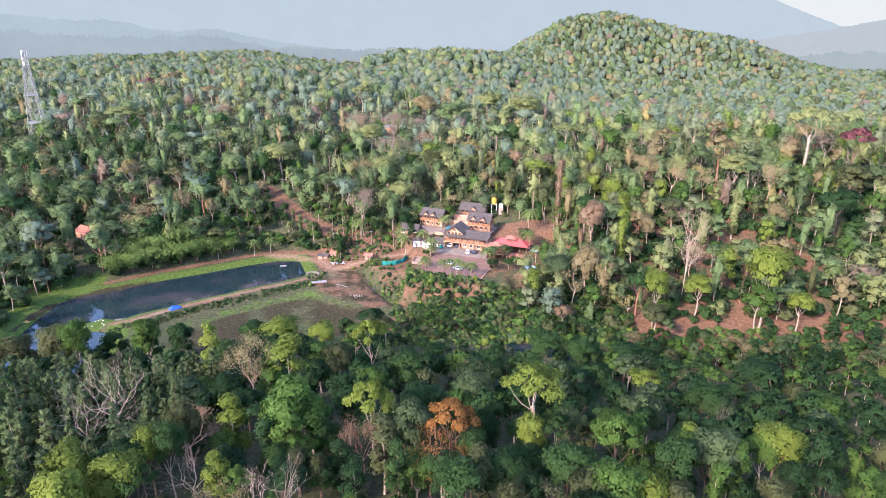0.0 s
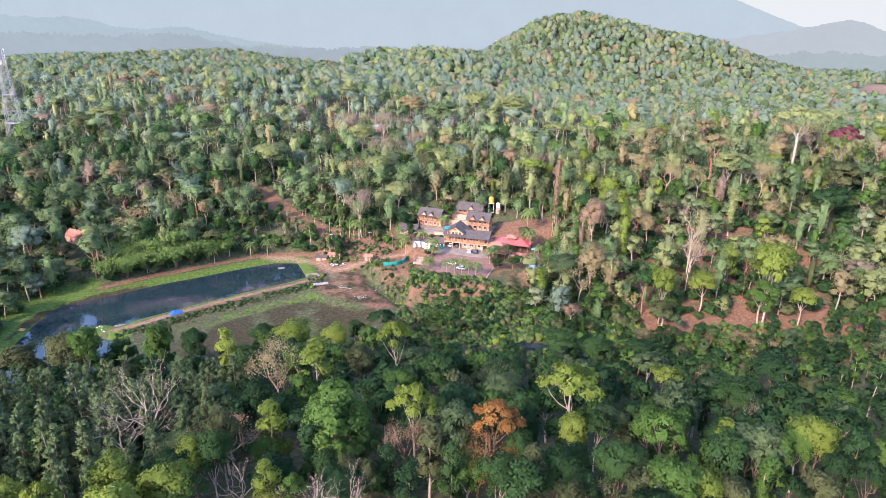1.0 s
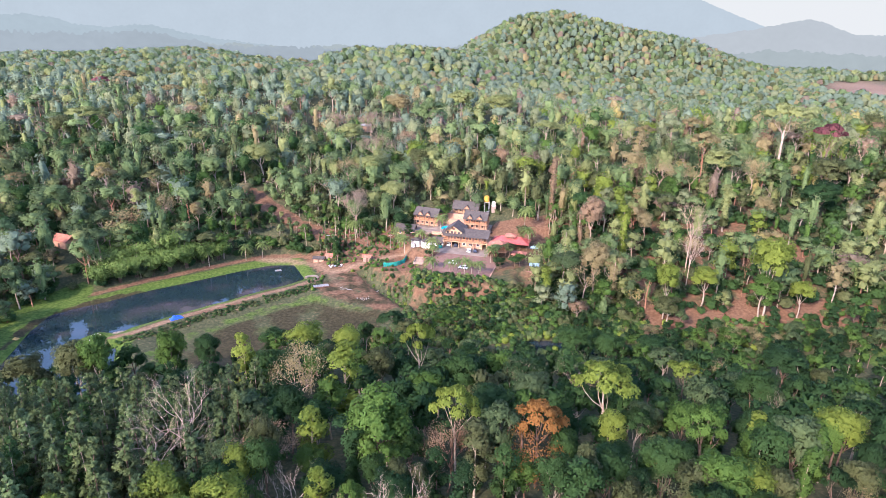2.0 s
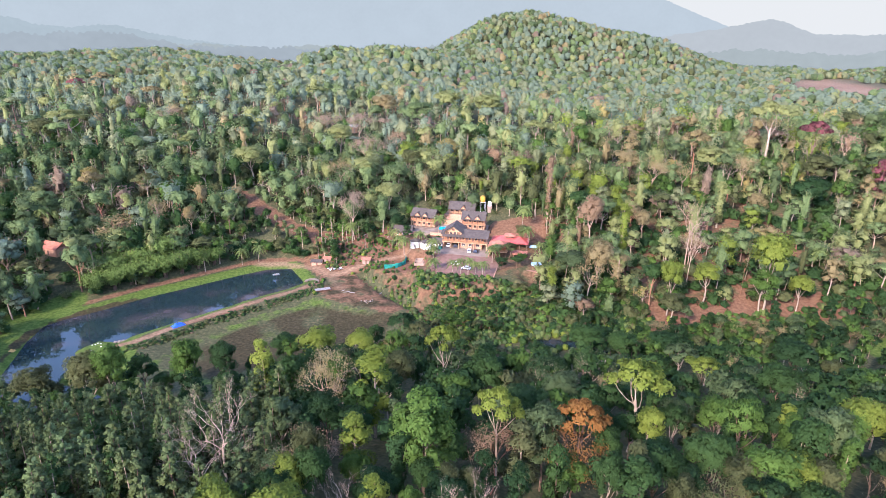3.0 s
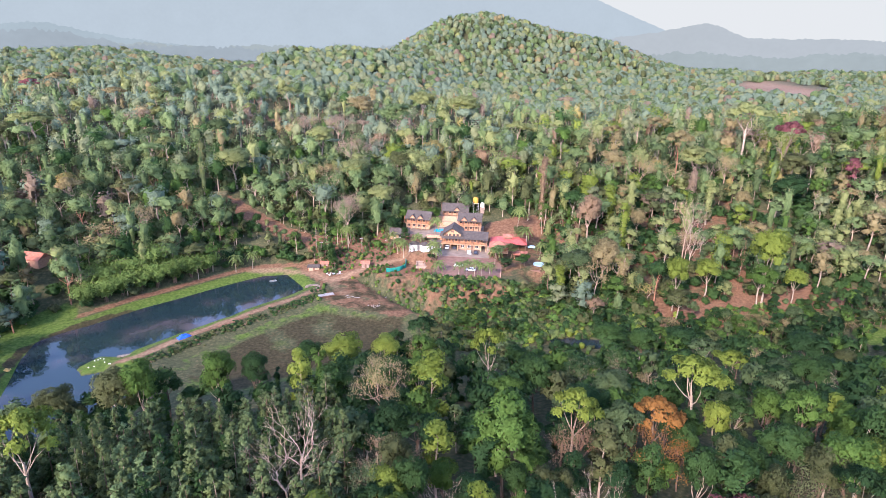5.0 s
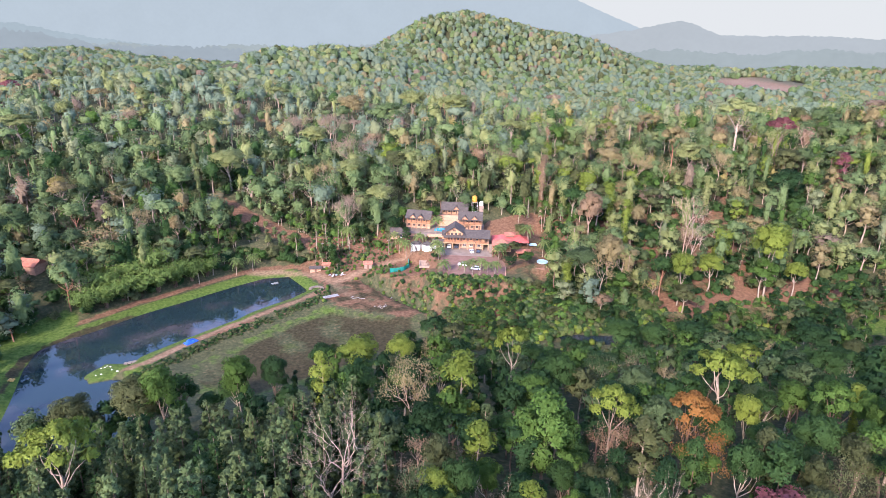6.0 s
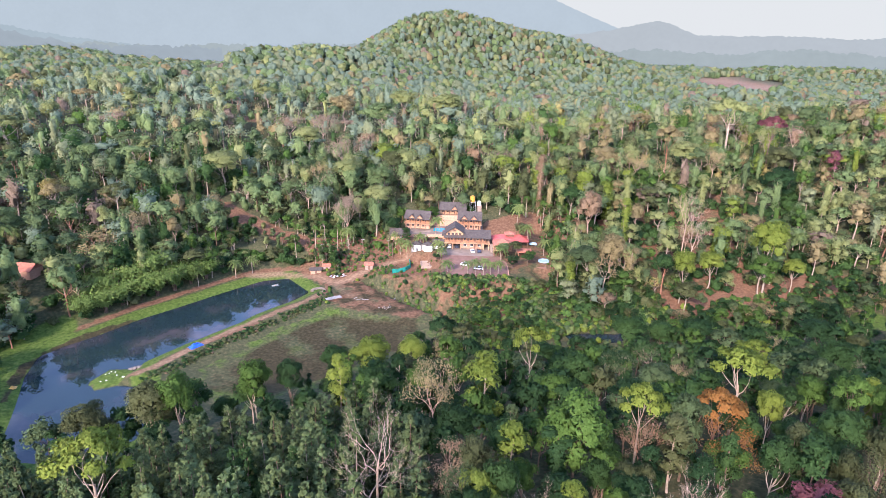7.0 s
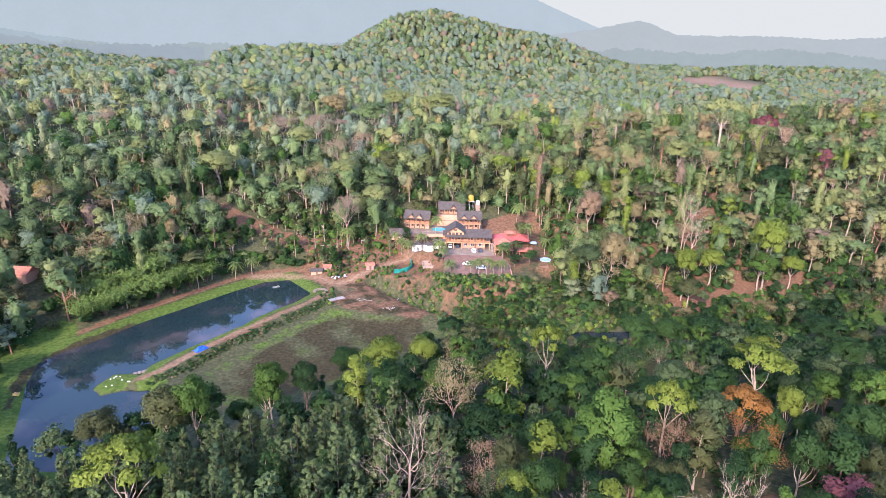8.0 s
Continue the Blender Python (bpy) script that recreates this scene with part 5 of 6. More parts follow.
def guest_house(m, wide, label, gables, storeys=2):
    """A guest block: storeys with balconies, and a slate roof with small timber gables to the front."""
    h = thing("guest_house", m, label, "house", "guest houses")
    top = 2.8 * storeys
    part("wall", boxes((0, 1.4, 0, wide, 7.6, 2.6)), STONE if storeys > 1 else CREAM, h, "brown ground-floor wall")
    if storeys > 1:
        part("slab", boxes((-0.5, -0.3, 2.6, wide + 0.5, 7.8, 2.85)), CREAM, h)
        part("upper_wall", boxes((0, 1.4, 2.85, wide, 7.6, top)), TIMBER, h)
    for i in range(int(wide / 2.6) + 1):
        px = min(0.1 + i * 2.6, wide - 0.1)
        part("post", boxes((px - 0.12, -0.15, 0, px + 0.12, 0.1, 2.6)), CREAM, h)
        if storeys > 1:
            part("post", boxes((px - 0.1, -0.12, 2.85, px + 0.1, 0.08, top)), DARKWOOD, h)
    z = 2.85 if storeys > 1 else 0
    railing(h, -0.4, wide + 0.4, -0.15, z)
    n = int(wide / 2.6)
    for i in range(n):
        for lvl in range(storeys):
            window_in(h, 0.5 + i * 2.6, 1.38, 0.9 + 2.8 * lvl, 1.2, 1.3, CREAM)
            part("door", boxes((1.85 + i * 2.6, 1.3, 0.1 + 2.85 * lvl, 2.5 + i * 2.6, 1.385, 2.1 + 2.85 * lvl)), DARKWOOD, h)
    bm = bmesh.new()
    gable_roof(bm, 0, wide, -0.2, 7.8, top, top + 2.9, "x", 0.6)
    part("roof", bm, SLATE, h)
    for gx in gables:
        bm = bmesh.new()
        gable_wall(bm, gx - 1.6, gx + 1.6, -0.45, top - 0.1, top + 1.7)
        g = part("gable_front", bm, TIMBER, h, "orange timber gable")
        part("pane", boxes((gx - 0.35, -0.5, top + 0.2, gx + 0.35, -0.46, top + 0.9)), CREAM, g)
        bm = bmesh.new()
        gable_roof(bm, gx - 1.7, gx + 1.7, -0.5, 3.0, top - 0.05, top + 1.8, "y", 0.3, 0.16)
        part("gable_roof", bm, SLATE, h)
    return h


guest_house(site(5.4, 16.5, 15.2), 11.0, "two-storey guest house with twin timber gables and grey roof", (2.8, 7.6))
guest_house(site(-21.2, 19.5, 14.4, -8), 12.0, "two-storey timber guest house with balconies and grey roof", (3.4, 7.4))
guest_house(site(-4.4, 33.0, 18.3), 13.0, "single-storey guest house with grey roof above the terrace", (7.4,), 1)

cottage = thing("cottage", site(-27.0, 8.0, 11.8, 6), "low cottage with grey roof and orange gable end", "house")
part("wall", boxes((0, 0, 0, 8.5, 6, 2.7)), STONE, cottage)
bm = bmesh.new()
hull_prism(bm, [(0.0, 2.7), (6.0, 2.7), (3.0, 4.7)], 8.25, 8.5, "x")
part("gable_front", bm, TIMBER, cottage)
bm = bmesh.new()
gable_roof(bm, 0, 8.5, 0, 6, 2.7, 4.9, "x", 0.7)
part("roof", bm, SLATE, cottage)
for px in (1.2, 4.0, 6.4):
    window_in(cottage, px, -0.02, 0.9, 1.2, 1.2, WHITE)

# ---- pool terrace ----
terrace = tagged(part("pool_terrace", boxes((-21, 10.6, 11.0, 4.5, 31.0, 13.9), (-8.5, 27.0, 13.9, 9.5, 31.5, 16.0), (-6.5, 30.0, 16.0, 10.5, 41.0, 18.2), (4.5, 15.2, 11.0, 17.5, 28, 15.1), (-21, 16.0, 13.9, -7, 27, 14.1)),
                      CONCRETE, None, "", SITE), "pale concrete terraces stepped up the slope", "terrace", kind="structure")
bm = bmesh.new()
ring = []
for i in range(24):
    a = i * math.tau / 24
    ring.append((-4.4 + 5.0 * math.cos(a) * (1 + 0.25 * math.cos(2 * a)), 19.6 + 3.4 * math.sin(a) * (1 - 0.12 * math.cos(3 * a))))
for z0, grow, top in ((13.9, 1.07, True),):
    a = [bm.verts.new((-4.4 + (x + 4.4) * grow, 19.6 + (y - 19.6) * grow, 13.9)) for x, y in ring]
    b_ = [bm.verts.new((-4.4 + (x + 4.4) * grow, 19.6 + (y - 19.6) * grow, 14.15)) for x, y in ring]
    c = [bm.verts.new((x, y, 14.15)) for x, y in ring]
    d = [bm.verts.new((x, y, 13.92)) for x, y in ring]
    for p_, q_ in ((a, b_), (b_, c), (c, d)):
        for i in range(24):
            bm.faces.new((p_[i], p_[(i + 1) % 24], q_[(i + 1) % 24], q_[i]))
pool = thing("swimming_pool", SITE.copy(), "rounded turquoise swimming pool on the terrace", "pool")
part("rim", bm, CONCRETE, pool)
bm = bmesh.new()
bm.faces.new([bm.verts.new((x, y, 14.06)) for x, y in ring])
part("pool_surface", bm, m_pool, pool, "clear turquoise water")
tagged(part("terrace_wall", boxes((-9.5, 10.2, 11.0, 4.5, 10.6, 14.5), (-21, 10.2, 11, -14.0, 10.6, 14.3), (-8.5, 26.7, 13.9, 9.5, 27.0, 16.6), (-6.5, 29.7, 16, 10.5, 30.0, 18.9)), STONE, None, "", SITE), "rough reddish stone terrace walls", "wall", kind="structure")
tagged(part("steps", boxes(*[(-13.9, 10.4 - 0.34 * i, 11.0, -9.6, 10.74 - 0.34 * i, 13.9 - 0.2 * i) for i in range(13)]), CONCRETE, None, "", SITE), "concrete steps up to the pool terrace", "steps", kind="structure")

# ---- forecourts ----
tagged(part("pavement", boxes((-3.0, -9.5, 10.6, 22.0, 9.0, 11.06)), CONCRETE, None, "", SITE), "worn concrete forecourt before the lodge", "forecourt", kind="structure")
tagged(part("pavement", boxes((-1.0, -35.0, 9.4, 28.0, -9.5, 10.97)), PAVING, None, "", SITE), "reddish paved parking court", "forecourt", kind="structure")
tagged(part("parapet", boxes((-1.2, -35.4, 8.2, 28.2, -35.0, 11.3), (27.8, -35.0, 9.4, 28.2, -22.5, 11.2)), STONE, None, "", SITE), "low stone parapet along the court", "wall", kind="structure")


# ---- garden pavilions ----
def pavilion(m):
    p = thing("pavilion", m, "small white garden pavilion with arched openings and grey roof", "pavilion", "white pavilions")
    for i in range(6):
        a = math.tau * i / 6
        bm = bmesh.new()
        w, h, t = 2.6, 3.9, 0.2
        outer = [(-w / 2, 0), (-0.42, 0), (-0.42, 1.7)] + [(-0.42 * math.cos(u), 1.7 + 0.8 * math.sin(u)) for u in np.linspace(0.3, math.pi - 0.3, 7)] + [(0.42, 1.7), (0.42, 0), (w / 2, 0), (w / 2, h), (-w / 2, h)]
        f = [bm.verts.new((x, 0, z)) for x, z in outer]
        g = [bm.verts.new((x, t, z)) for x, z in outer]
        bm.faces.new(f)
        bm.faces.new(g[::-1])
        for j in range(len(f)):
            bm.faces.new((f[j], f[(j + 1) % len(f)], g[(j + 1) % len(f)], g[j]))
        bmesh.ops.triangulate(bm, faces=[q for q in bm.faces if len(q.verts) > 4])
        part("arch_wall", bm, WHITE, p, "", Matrix.Rotation(a, 4, "Z") @ Matrix.Translation((0, -2.25, 0)))
    bm = bmesh.new()
    bmesh.ops.create_cone(bm, segments=6, radius1=2.95, radius2=0.15, depth=1.3, cap_ends=True, matrix=Matrix.Translation((0, 0, 4.56)) @ Matrix.Rotation(radians(30), 4, "Z"))
    part("roof", bm, SLATE, p)
    bm = bmesh.new()
    bmesh.ops.create_cone(bm, segments=6, radius1=3.0, radius2=3.0, depth=1.4, cap_ends=True, matrix=Matrix.Translation((0, 0, -0.68)) @ Matrix.Rotation(radians(30), 4, "Z"))
    part("plinth", bm, CONCRETE, p)
    return p


hut = thing("garden_house", site(-5.6, -1.4, 10.6, 4), "small white garden house with a grey gabled roof", "house")
part("wall", boxes((0, 0, -1.0, 4.6, 4.2, 2.6)), WHITE, hut)
bm = bmesh.new()
gable_roof(bm, 0, 4.6, 0, 4.2, 2.6, 4.4, "x", 0.6)
part("roof", bm, SLATE, hut)
part("door", boxes((1.8, -0.06, 0.4, 2.8, -0.004, 2.4)), DARKWOOD, hut)
window_in(hut, 3.2, -0.02, 1.1, 1.0, 1.1, DARKWOOD)
first = pavilion(site(-13.4, -2.6, 10.0, 8))
copy_thing(first, site(-8.2, -3.4, 10.0, 22))


# ---- red-roofed dining halls ----
def tin_hall(m, wide, deep, high, rise, label, mat, lantern=False, posts=True):
    h = thing("dining_hall", m, label, "hall", "red-roofed halls")
    bm = bmesh.new()
    hip_roof(bm, 0, wide, 0, deep, high, high + rise, 0.6)
    part("roof", bm, mat, h)
    if lantern:
        bm = bmesh.new()
        hip_roof(bm, wide * 0.36, wide * 0.62, deep * 0.25, deep * 0.75, high + rise + 0.5, high + rise + 1.5, 0.6)
        part("raised_roof", bm, REDTILE, h, "faded raised middle roof")
        part("raised_wall", boxes((wide * 0.38, deep * 0.28, high + rise - 0.6, wide * 0.6, deep * 0.72, high + rise + 0.36)), DARKWOOD, h)
    k = max(2, int(wide / 3))
    for i in range(k + 1):
        for y in (0.15, deep - 0.15):
            px = 0.15 + (wide - 0.3) * i / k
            part("post", boxes((px - 0.1, y - 0.1, -0.6, px + 0.1, y + 0.1, high)), DARKWOOD, h)
    part("low_wall", boxes((0, deep - 0.2, -0.6, wide, deep, 1.0), (0, 0, -0.6, 0.2, deep - 0.2, 1.0)), STONE, h)
    return h


tin_hall(site(22.2, 2.6, 11.5), 16.5, 8.0, 3.2, 2.1, "long open dining hall under a bright red tin roof", REDTIN, True)
wing = tin_hall(site(22.4, -8.8, 11.0), 8.0, 7.0, 5.2, 2.0, "two-storey open dining wing with a faded red tiled roof", REDTILE)
part("slab", boxes((-0.3, -0.3, 2.5, 8.3, 7.0, 2.75)), CREAM, wing)
part("upper_wall", boxes((0.3, 2.4, 2.75, 7.7, 6.6, 5.0)), TIMBER, wing)
railing(wing, 0.0, 8.0, -0.1, 2.75)
tin_hall(site(33.5, -9.5, 11.0), 5.5, 4.5, 2.6, 1.0, "small open shelter with a red roof", REDTILE)
tagged(part("pavement", boxes((22.0, -22, 9.8, 45, 9, 10.945)), PAVING, None, "", SITE), "red earth floor round the dining halls", "forecourt", kind="structure")
vat = thing("round_pool", site(44.4, -15.6, 10.95), "round pale blue above-ground pool", "pool")
bm = bmesh.new()
bmesh.ops.create_cone(bm, segments=28, radius1=2.4, radius2=2.4, depth=1.1, cap_ends=False, matrix=Matrix.Translation((0, 0, 0.55)))
part("side", bm, PALEBLUE, vat)
bm = bmesh.new()
bmesh.ops.create_circle(bm, cap_ends=True, segments=28, radius=2.38, matrix=Matrix.Translation((0, 0, 0.9)))
part("pool_surface", bm, PALEBLUE, vat)


# ---- water tanks on a stand ----
tank = thing("water_tank", Matrix.Translation((22.6, 316.0, land_at(22.6, 316))), "yellow plastic water tank on a steel stand", "tank")
bm = bmesh.new()
bmesh.ops.create_cone(bm, segments=24, radius1=1.35, radius2=1.35, depth=2.6, cap_ends=True, matrix=Matrix.Translation((0, 0, 8.8)))
bmesh.ops.create_cone(bm, segments=24, radius1=1.35, radius2=0.5, depth=0.6, cap_ends=True, matrix=Matrix.Translation((0, 0, 10.4)))
part("drum", bm, YELLOW, tank)
for sx in (-1.2, 1.2):
    for sy in (-1.2, 1.2):
        part("leg", boxes((sx - 0.09, sy - 0.09, -1.0, sx + 0.09, sy + 0.09, 7.3)), STEEL, tank)
part("platform", boxes((-1.5, -1.5, 7.3, 1.5, 1.5, 7.5)), STEEL, tank)
part("brace", boxes((-1.2, -1.25, 2.4, 1.2, -1.15, 2.55), (-1.2, 1.15, 2.4, 1.2, 1.25, 2.55), (-1.25, -1.2, 2.4, -1.15, 1.2, 2.55), (1.15, -1.2, 2.4, 1.25, 1.2, 2.55)), STEEL, tank)
small = thing("water_tank", Matrix.Translation((26.2, 315.5, land_at(26.2, 315.5))), "white water tank on a low block stand", "tank")
bm = bmesh.new()
bmesh.ops.create_cone(bm, segments=24, radius1=1.0, radius2=1.0, depth=1.9, cap_ends=True, matrix=Matrix.Translation((0, 0, 4.2)))
bmesh.ops.create_cone(bm, segments=24, radius1=1.0, radius2=0.4, depth=0.4, cap_ends=True, matrix=Matrix.Translation((0, 0, 5.35)))
part("drum", bm, WHITE, small)
part("stand", boxes((-1.1, -1.1, -1, 1.1, 1.1, 3.25)), BLOCKS, small)


# ---- cars ----
def car(m, paint, label):
    c = thing("car", m, label, "car", "parked cars")
    bm = bmesh.new()
    sec = [(-2.0, 0.35), (2.0, 0.35), (2.05, 0.75), (1.2, 0.95), (-1.7, 1.0), (-2.05, 0.8)]
    hull_prism(bm, sec, -0.85, 0.85, "x")
    body = part("body", bm, paint, c)
    bm = bmesh.new()
    hull_prism(bm, [(-1.65, 0.98), (1.15, 0.95), (0.5, 1.42), (-1.3, 1.45)], -0.74, 0.74, "x")
    part("window", bm, m_glass, c, "dark car glass")
    bm = bmesh.new()
    hull_prism(bm, [(-1.3, 1.45), (0.5, 1.42), (0.4, 1.5), (-1.2, 1.52)], -0.7, 0.7, "x")
    part("roof", bm, paint, c)
    for sx in (-0.82, 0.82):
        for sy in (-1.3, 1.3):
            bm = bmesh.new()
            bmesh.ops.create_cone(bm, segments=14, radius1=0.32, radius2=0.32, depth=0.2, cap_ends=True, matrix=Matrix.Translation((sx, sy, 0.32)) @ Matrix.Rotation(radians(90), 4, "Y"))
            part("wheel", bm, DARK, c)
    return c


def paint(name, c):
    m, n, l, b = material(name, 0.25)
    b.inputs["Base Color"].default_value = (*c, 1)
    b.inputs["Coat Weight"].default_value = 0.6
    return m


P_WHITE, P_DARK, P_GREY = paint("car_white", (0.78, 0.78, 0.76)), paint("car_dark", (0.03, 0.035, 0.05)), paint("car_grey", (0.30, 0.31, 0.33))
car(site(1.7, 1.6, 11.06), P_WHITE, "white hatchback parked in the carport")
car(site(5.2, 1.6, 11.06), P_DARK, "dark hatchback parked in the carport")
car(site(12.6, -4.6, 11.06, 8), P_WHITE, "white car on the concrete forecourt")
car(site(15.6, -4.2, 11.06, 4), P_DARK, "dark blue car on the concrete forecourt")
car(site(9.4, -22.5, 10.97, 80), P_WHITE, "white car on the reddish parking court")
car(site(15.2, -27.0, 10.97, 84), P_WHITE, "white car beside the palms of the parking court")
bin_ = thing("garbage_bin", site(-1.6, -3.0, 11.06), "green bin beside the carport", "bin")
part("bin_body", boxes((-0.9, -0.6, 0, 0.9, 0.6, 1.2, 0.1)), NET, bin_)


# ---- palms, bananas, bamboo ----
def palm_parts(rng, h, fronds, length, per, width):
    bend = rng.normal(size=2) * h * 0.05
    t = np.linspace(0, 1, 7)
    pts = np.stack([bend[0] * t * t, bend[1] * t * t, -0.5 + (h + 0.5) * t], -1)
    wood = tube(pts, 0.17 - 0.07 * t, 6)
    q = []
    for i in range(fronds):
        a, up = i * 2.4, 0.95 - 1.25 * (i / fronds)
        out = np.array([math.cos(a), math.sin(a), 0])
        s = np.linspace(0.08, 1, per)
        line = pts[-1] + out[None] * (length * s * 0.9)[:, None] + np.array([0, 0, 1.0])[None] * (length * (up * s - 0.95 * s * s))[:, None]
        side = np.array([-math.sin(a), math.cos(a), 0])
        for sg in (-1, 1):
            w = width * np.sin(np.pi * (0.12 + 0.85 * s))
            tip = line + side * sg * w[:, None] + out * 0.35 + np.array([0, 0, -1.0])[None] * (0.35 * w)[:, None]
            step = np.gradient(line, axis=0) * 0.5
            q.append(np.stack([line - step, line + step, tip + step * 0.7, tip - step * 0.1], 1))
    return wood, leaf_faces(np.concatenate(q))


def stand_of(name, label, category, group, wood, leafy, bark, leaf_m, crown_name="crown", stem_name="trunk"):
    t = mesh_from(name + "_stem", *wood, [bark], smooth_faces=True) if wood else None
    c = mesh_from(name + "_leaves", leafy[0], leafy[1], [leaf_m], normals=leafy[2])

    def put(x, y, z=None, k=1.0, turn=0.0):
        ob = new(name, None)
        ob.matrix_world = Matrix.LocRotScale((x, y, land_at(x, y) if z is None else z), Euler((0, 0, turn)), (k, k, k))
        for nm, me_ in ((stem_name, t), (crown_name, c)):
            if me_:
                o = new(nm, me_)
                o.parent = ob
        return tagged(ob, label, category, group)
    return put


rng = np.random.RandomState(77)
PALMS = [stand_of("palm_tree", "slender palm with feathery green fronds", "palm", "palms", *palm_parts(rng, 7.0, 18, 3.2, 9, 0.6), BARK["pale"], LEAF["palm"]) for _ in range(3)]
TALL_PALM = stand_of("coconut_palm", "tall coconut palm above the scrub", "palm", "palms", *palm_parts(rng, 12.0, 22, 4.4, 10, 0.8), BARK["pale"], LEAF["palm"])
ARECA = [stand_of("areca_palm", "thin-stemmed areca palm with a small green head", "palm", "palms", *palm_parts(rng, 11.0, 10, 2.0, 7, 0.5), BARK["pale"], LEAF["fresh"]) for _ in range(2)]


def at_site(x, y):
    p_ = SITE @ Vector((x, y, 0))
    return p_.x, p_.y


for i, px in enumerate((10.6, 14.0, 17.2, 20.2, 23.4)):
    PALMS[i % 3](*at_site(px, -34.0 + (i % 2) * 0.8), 10.9, 0.82 + 0.08 * (i % 3), i)
for i, (px, py, z) in enumerate(((-21, -5, 9.5), (-17.5, -8.5, 9), (-3.0, -12.5, 9.5), (-1.8, -16, 9.5), (-12.0, -1, 10), (-5.6, 12.2, 13.9), (-24, 1, 10.5), (25, -16, 10.5), (39, 6, 13), (45, -8, 12), (2, -31, 8))):
    PALMS[i % 3](*at_site(px, py), z, 0.95 + 0.12 * (i % 3), i * 1.3)
for x, y in ((-97, 291), (-90, 295), (-112, 283)):
    PALMS[1](x, y, None, 1.1, x)
for x, y in ((152, 218), (148, 226), (-45, 300), (38, 292), (-186, 300), (-190, 290), (-30, 330)):
    TALL_PALM(x, y, None, 1.0 + 0.1 * math.sin(x), x)
r = np.random.RandomState(78)
for i in range(28):
    x, y = r.uniform(-70, -40), r.uniform(300, 312)
    if i > 9:
        x, y = r.uniform(46, 62), r.uniform(284, 306)
    ARECA[i % 2](x, y, None, r.uniform(0.7, 1.1), i)
# banana clumps by the stream and on the slope
q = []
for i in range(9):
    a = i * 2.4
    s = np.linspace(0, 1, 5)
    out, side = np.array([math.cos(a), math.sin(a), 0]), np.array([-math.sin(a), math.cos(a), 0])
    line = out * (2.0 * s)[:, None] + np.array([0, 0, 1.0]) * (1.2 + 2.6 * s - 2.0 * s * s)[:, None]
    w = 0.38 * np.sin(np.pi * (0.1 + 0.8 * s))
    for j in range(4):
        q.append([line[j] - side * w[j], line[j] + side * w[j], line[j + 1] + side * w[j + 1], line[j + 1] - side * w[j + 1]])
BANANA = stand_of("banana_plant", "banana plant with broad arching leaves", "plant", "banana plants", tube([[0, 0, -0.3], [0, 0, 0.8], [0, 0, 1.6]], [0.2, 0.17, 0.1], 6), leaf_faces(np.array(q)), BARK["brown"], LEAF["fresh"], "leaves", "stem")
for i in range(46):
    x, y = r.uniform(48, 122), r.uniform(184, 199)
    if i > 30:
        x, y = r.uniform(-16, 45), r.uniform(212, 240)
    BANANA(x, y, None, r.uniform(1.0, 1.7), i)


def bamboo_parts(rng, culms, h, leaves):
    wood, at, out = [], [], []
    for i in range(culms):
        a, k = rng.uniform(0, 6.28), rng.uniform(0.7, 1.0)
        d = np.array([math.cos(a), math.sin(a), 0])
        s = np.linspace(0, 1, 6)
        arch = rng.uniform(0.25, 0.6)
        line = d * (0.5 + arch * h * k * s ** 2.2)[:, None] + np.array([0, 0, 1.0]) * (h * k * (s - 0.22 * s ** 4))[:, None]
        wood.append(tube(line, 0.06 - 0.045 * s, 4))
        u = rng.uniform(0.3, 1.0, leaves // culms)
        pts = np.stack([np.interp(u, s, line[:, j]) for j in range(3)], -1)
        at.append(pts + rng.normal(size=pts.shape) * (0.3 + 0.75 * u[:, None]) * [1, 1, 0.7])
        out.append(np.repeat(d[None] + [0, 0, 0.6], len(u), 0))
    at, out = np.concatenate(at), np.concatenate(out)
    return merge(wood), leaf_faces(*kites(rng, at, unit(out), 0.38, 0.6, 2.2))


rng = np.random.RandomState(91)
BAMBOO = [stand_of("bamboo_clump", "arching yellow-green bamboo clump on the pond bank", "bamboo", "bamboo clumps", *bamboo_parts(rng, 30, 11.0, 2400), BARK["brown"], LEAF["bamboo"], "leaves", "culms") for _ in range(3)]
for i, (x, y, k) in enumerate(((-150, 259, 1.1), (-144, 263, 1.25), (-139, 268, 1.2), (-133, 271, 1.3), (-127, 275, 1.35), (-121, 279, 1.35), (-115, 284, 1.2), (-137, 276, 1.3), (-129, 282, 1.4), (-109, 288, 1.1), (-146, 270, 1.2))):
    BAMBOO[i % 3](x, y, None, k, i)
# shade trees standing among the buildings
for kind, u, v, top, wide, hue in (("round", -8.2, 27.5, 24, 4.0, "fresh"), ("round", 26.0, -13.5, 19, 3.6, "sage"), ("round", 32.0, -10.0, 19, 3.6, "olive"), ("round", 36.5, -22.0, 17, 2.8, "mid"), ("full", 30.0, -24.0, 17, 2.6, "deep"), ("tall", -19.0, 2.0, 20, 2.4, "mid"), ("bare", -25.0, -3.5, 22, 4.0, "mid"),
                                   ("round", 38.0, -18.0, 17, 2.6, "fresh"), ("round", -26.0, 12.0, 23, 3.6, "deep"), ("round", 36.0, 9.0, 22, 3.4, "olive"), ("round", -3.5, -17.0, 13.5, 1.9, "deep")):
    plant(kind, *at_site(u, v), top, wide, hue, "brown")
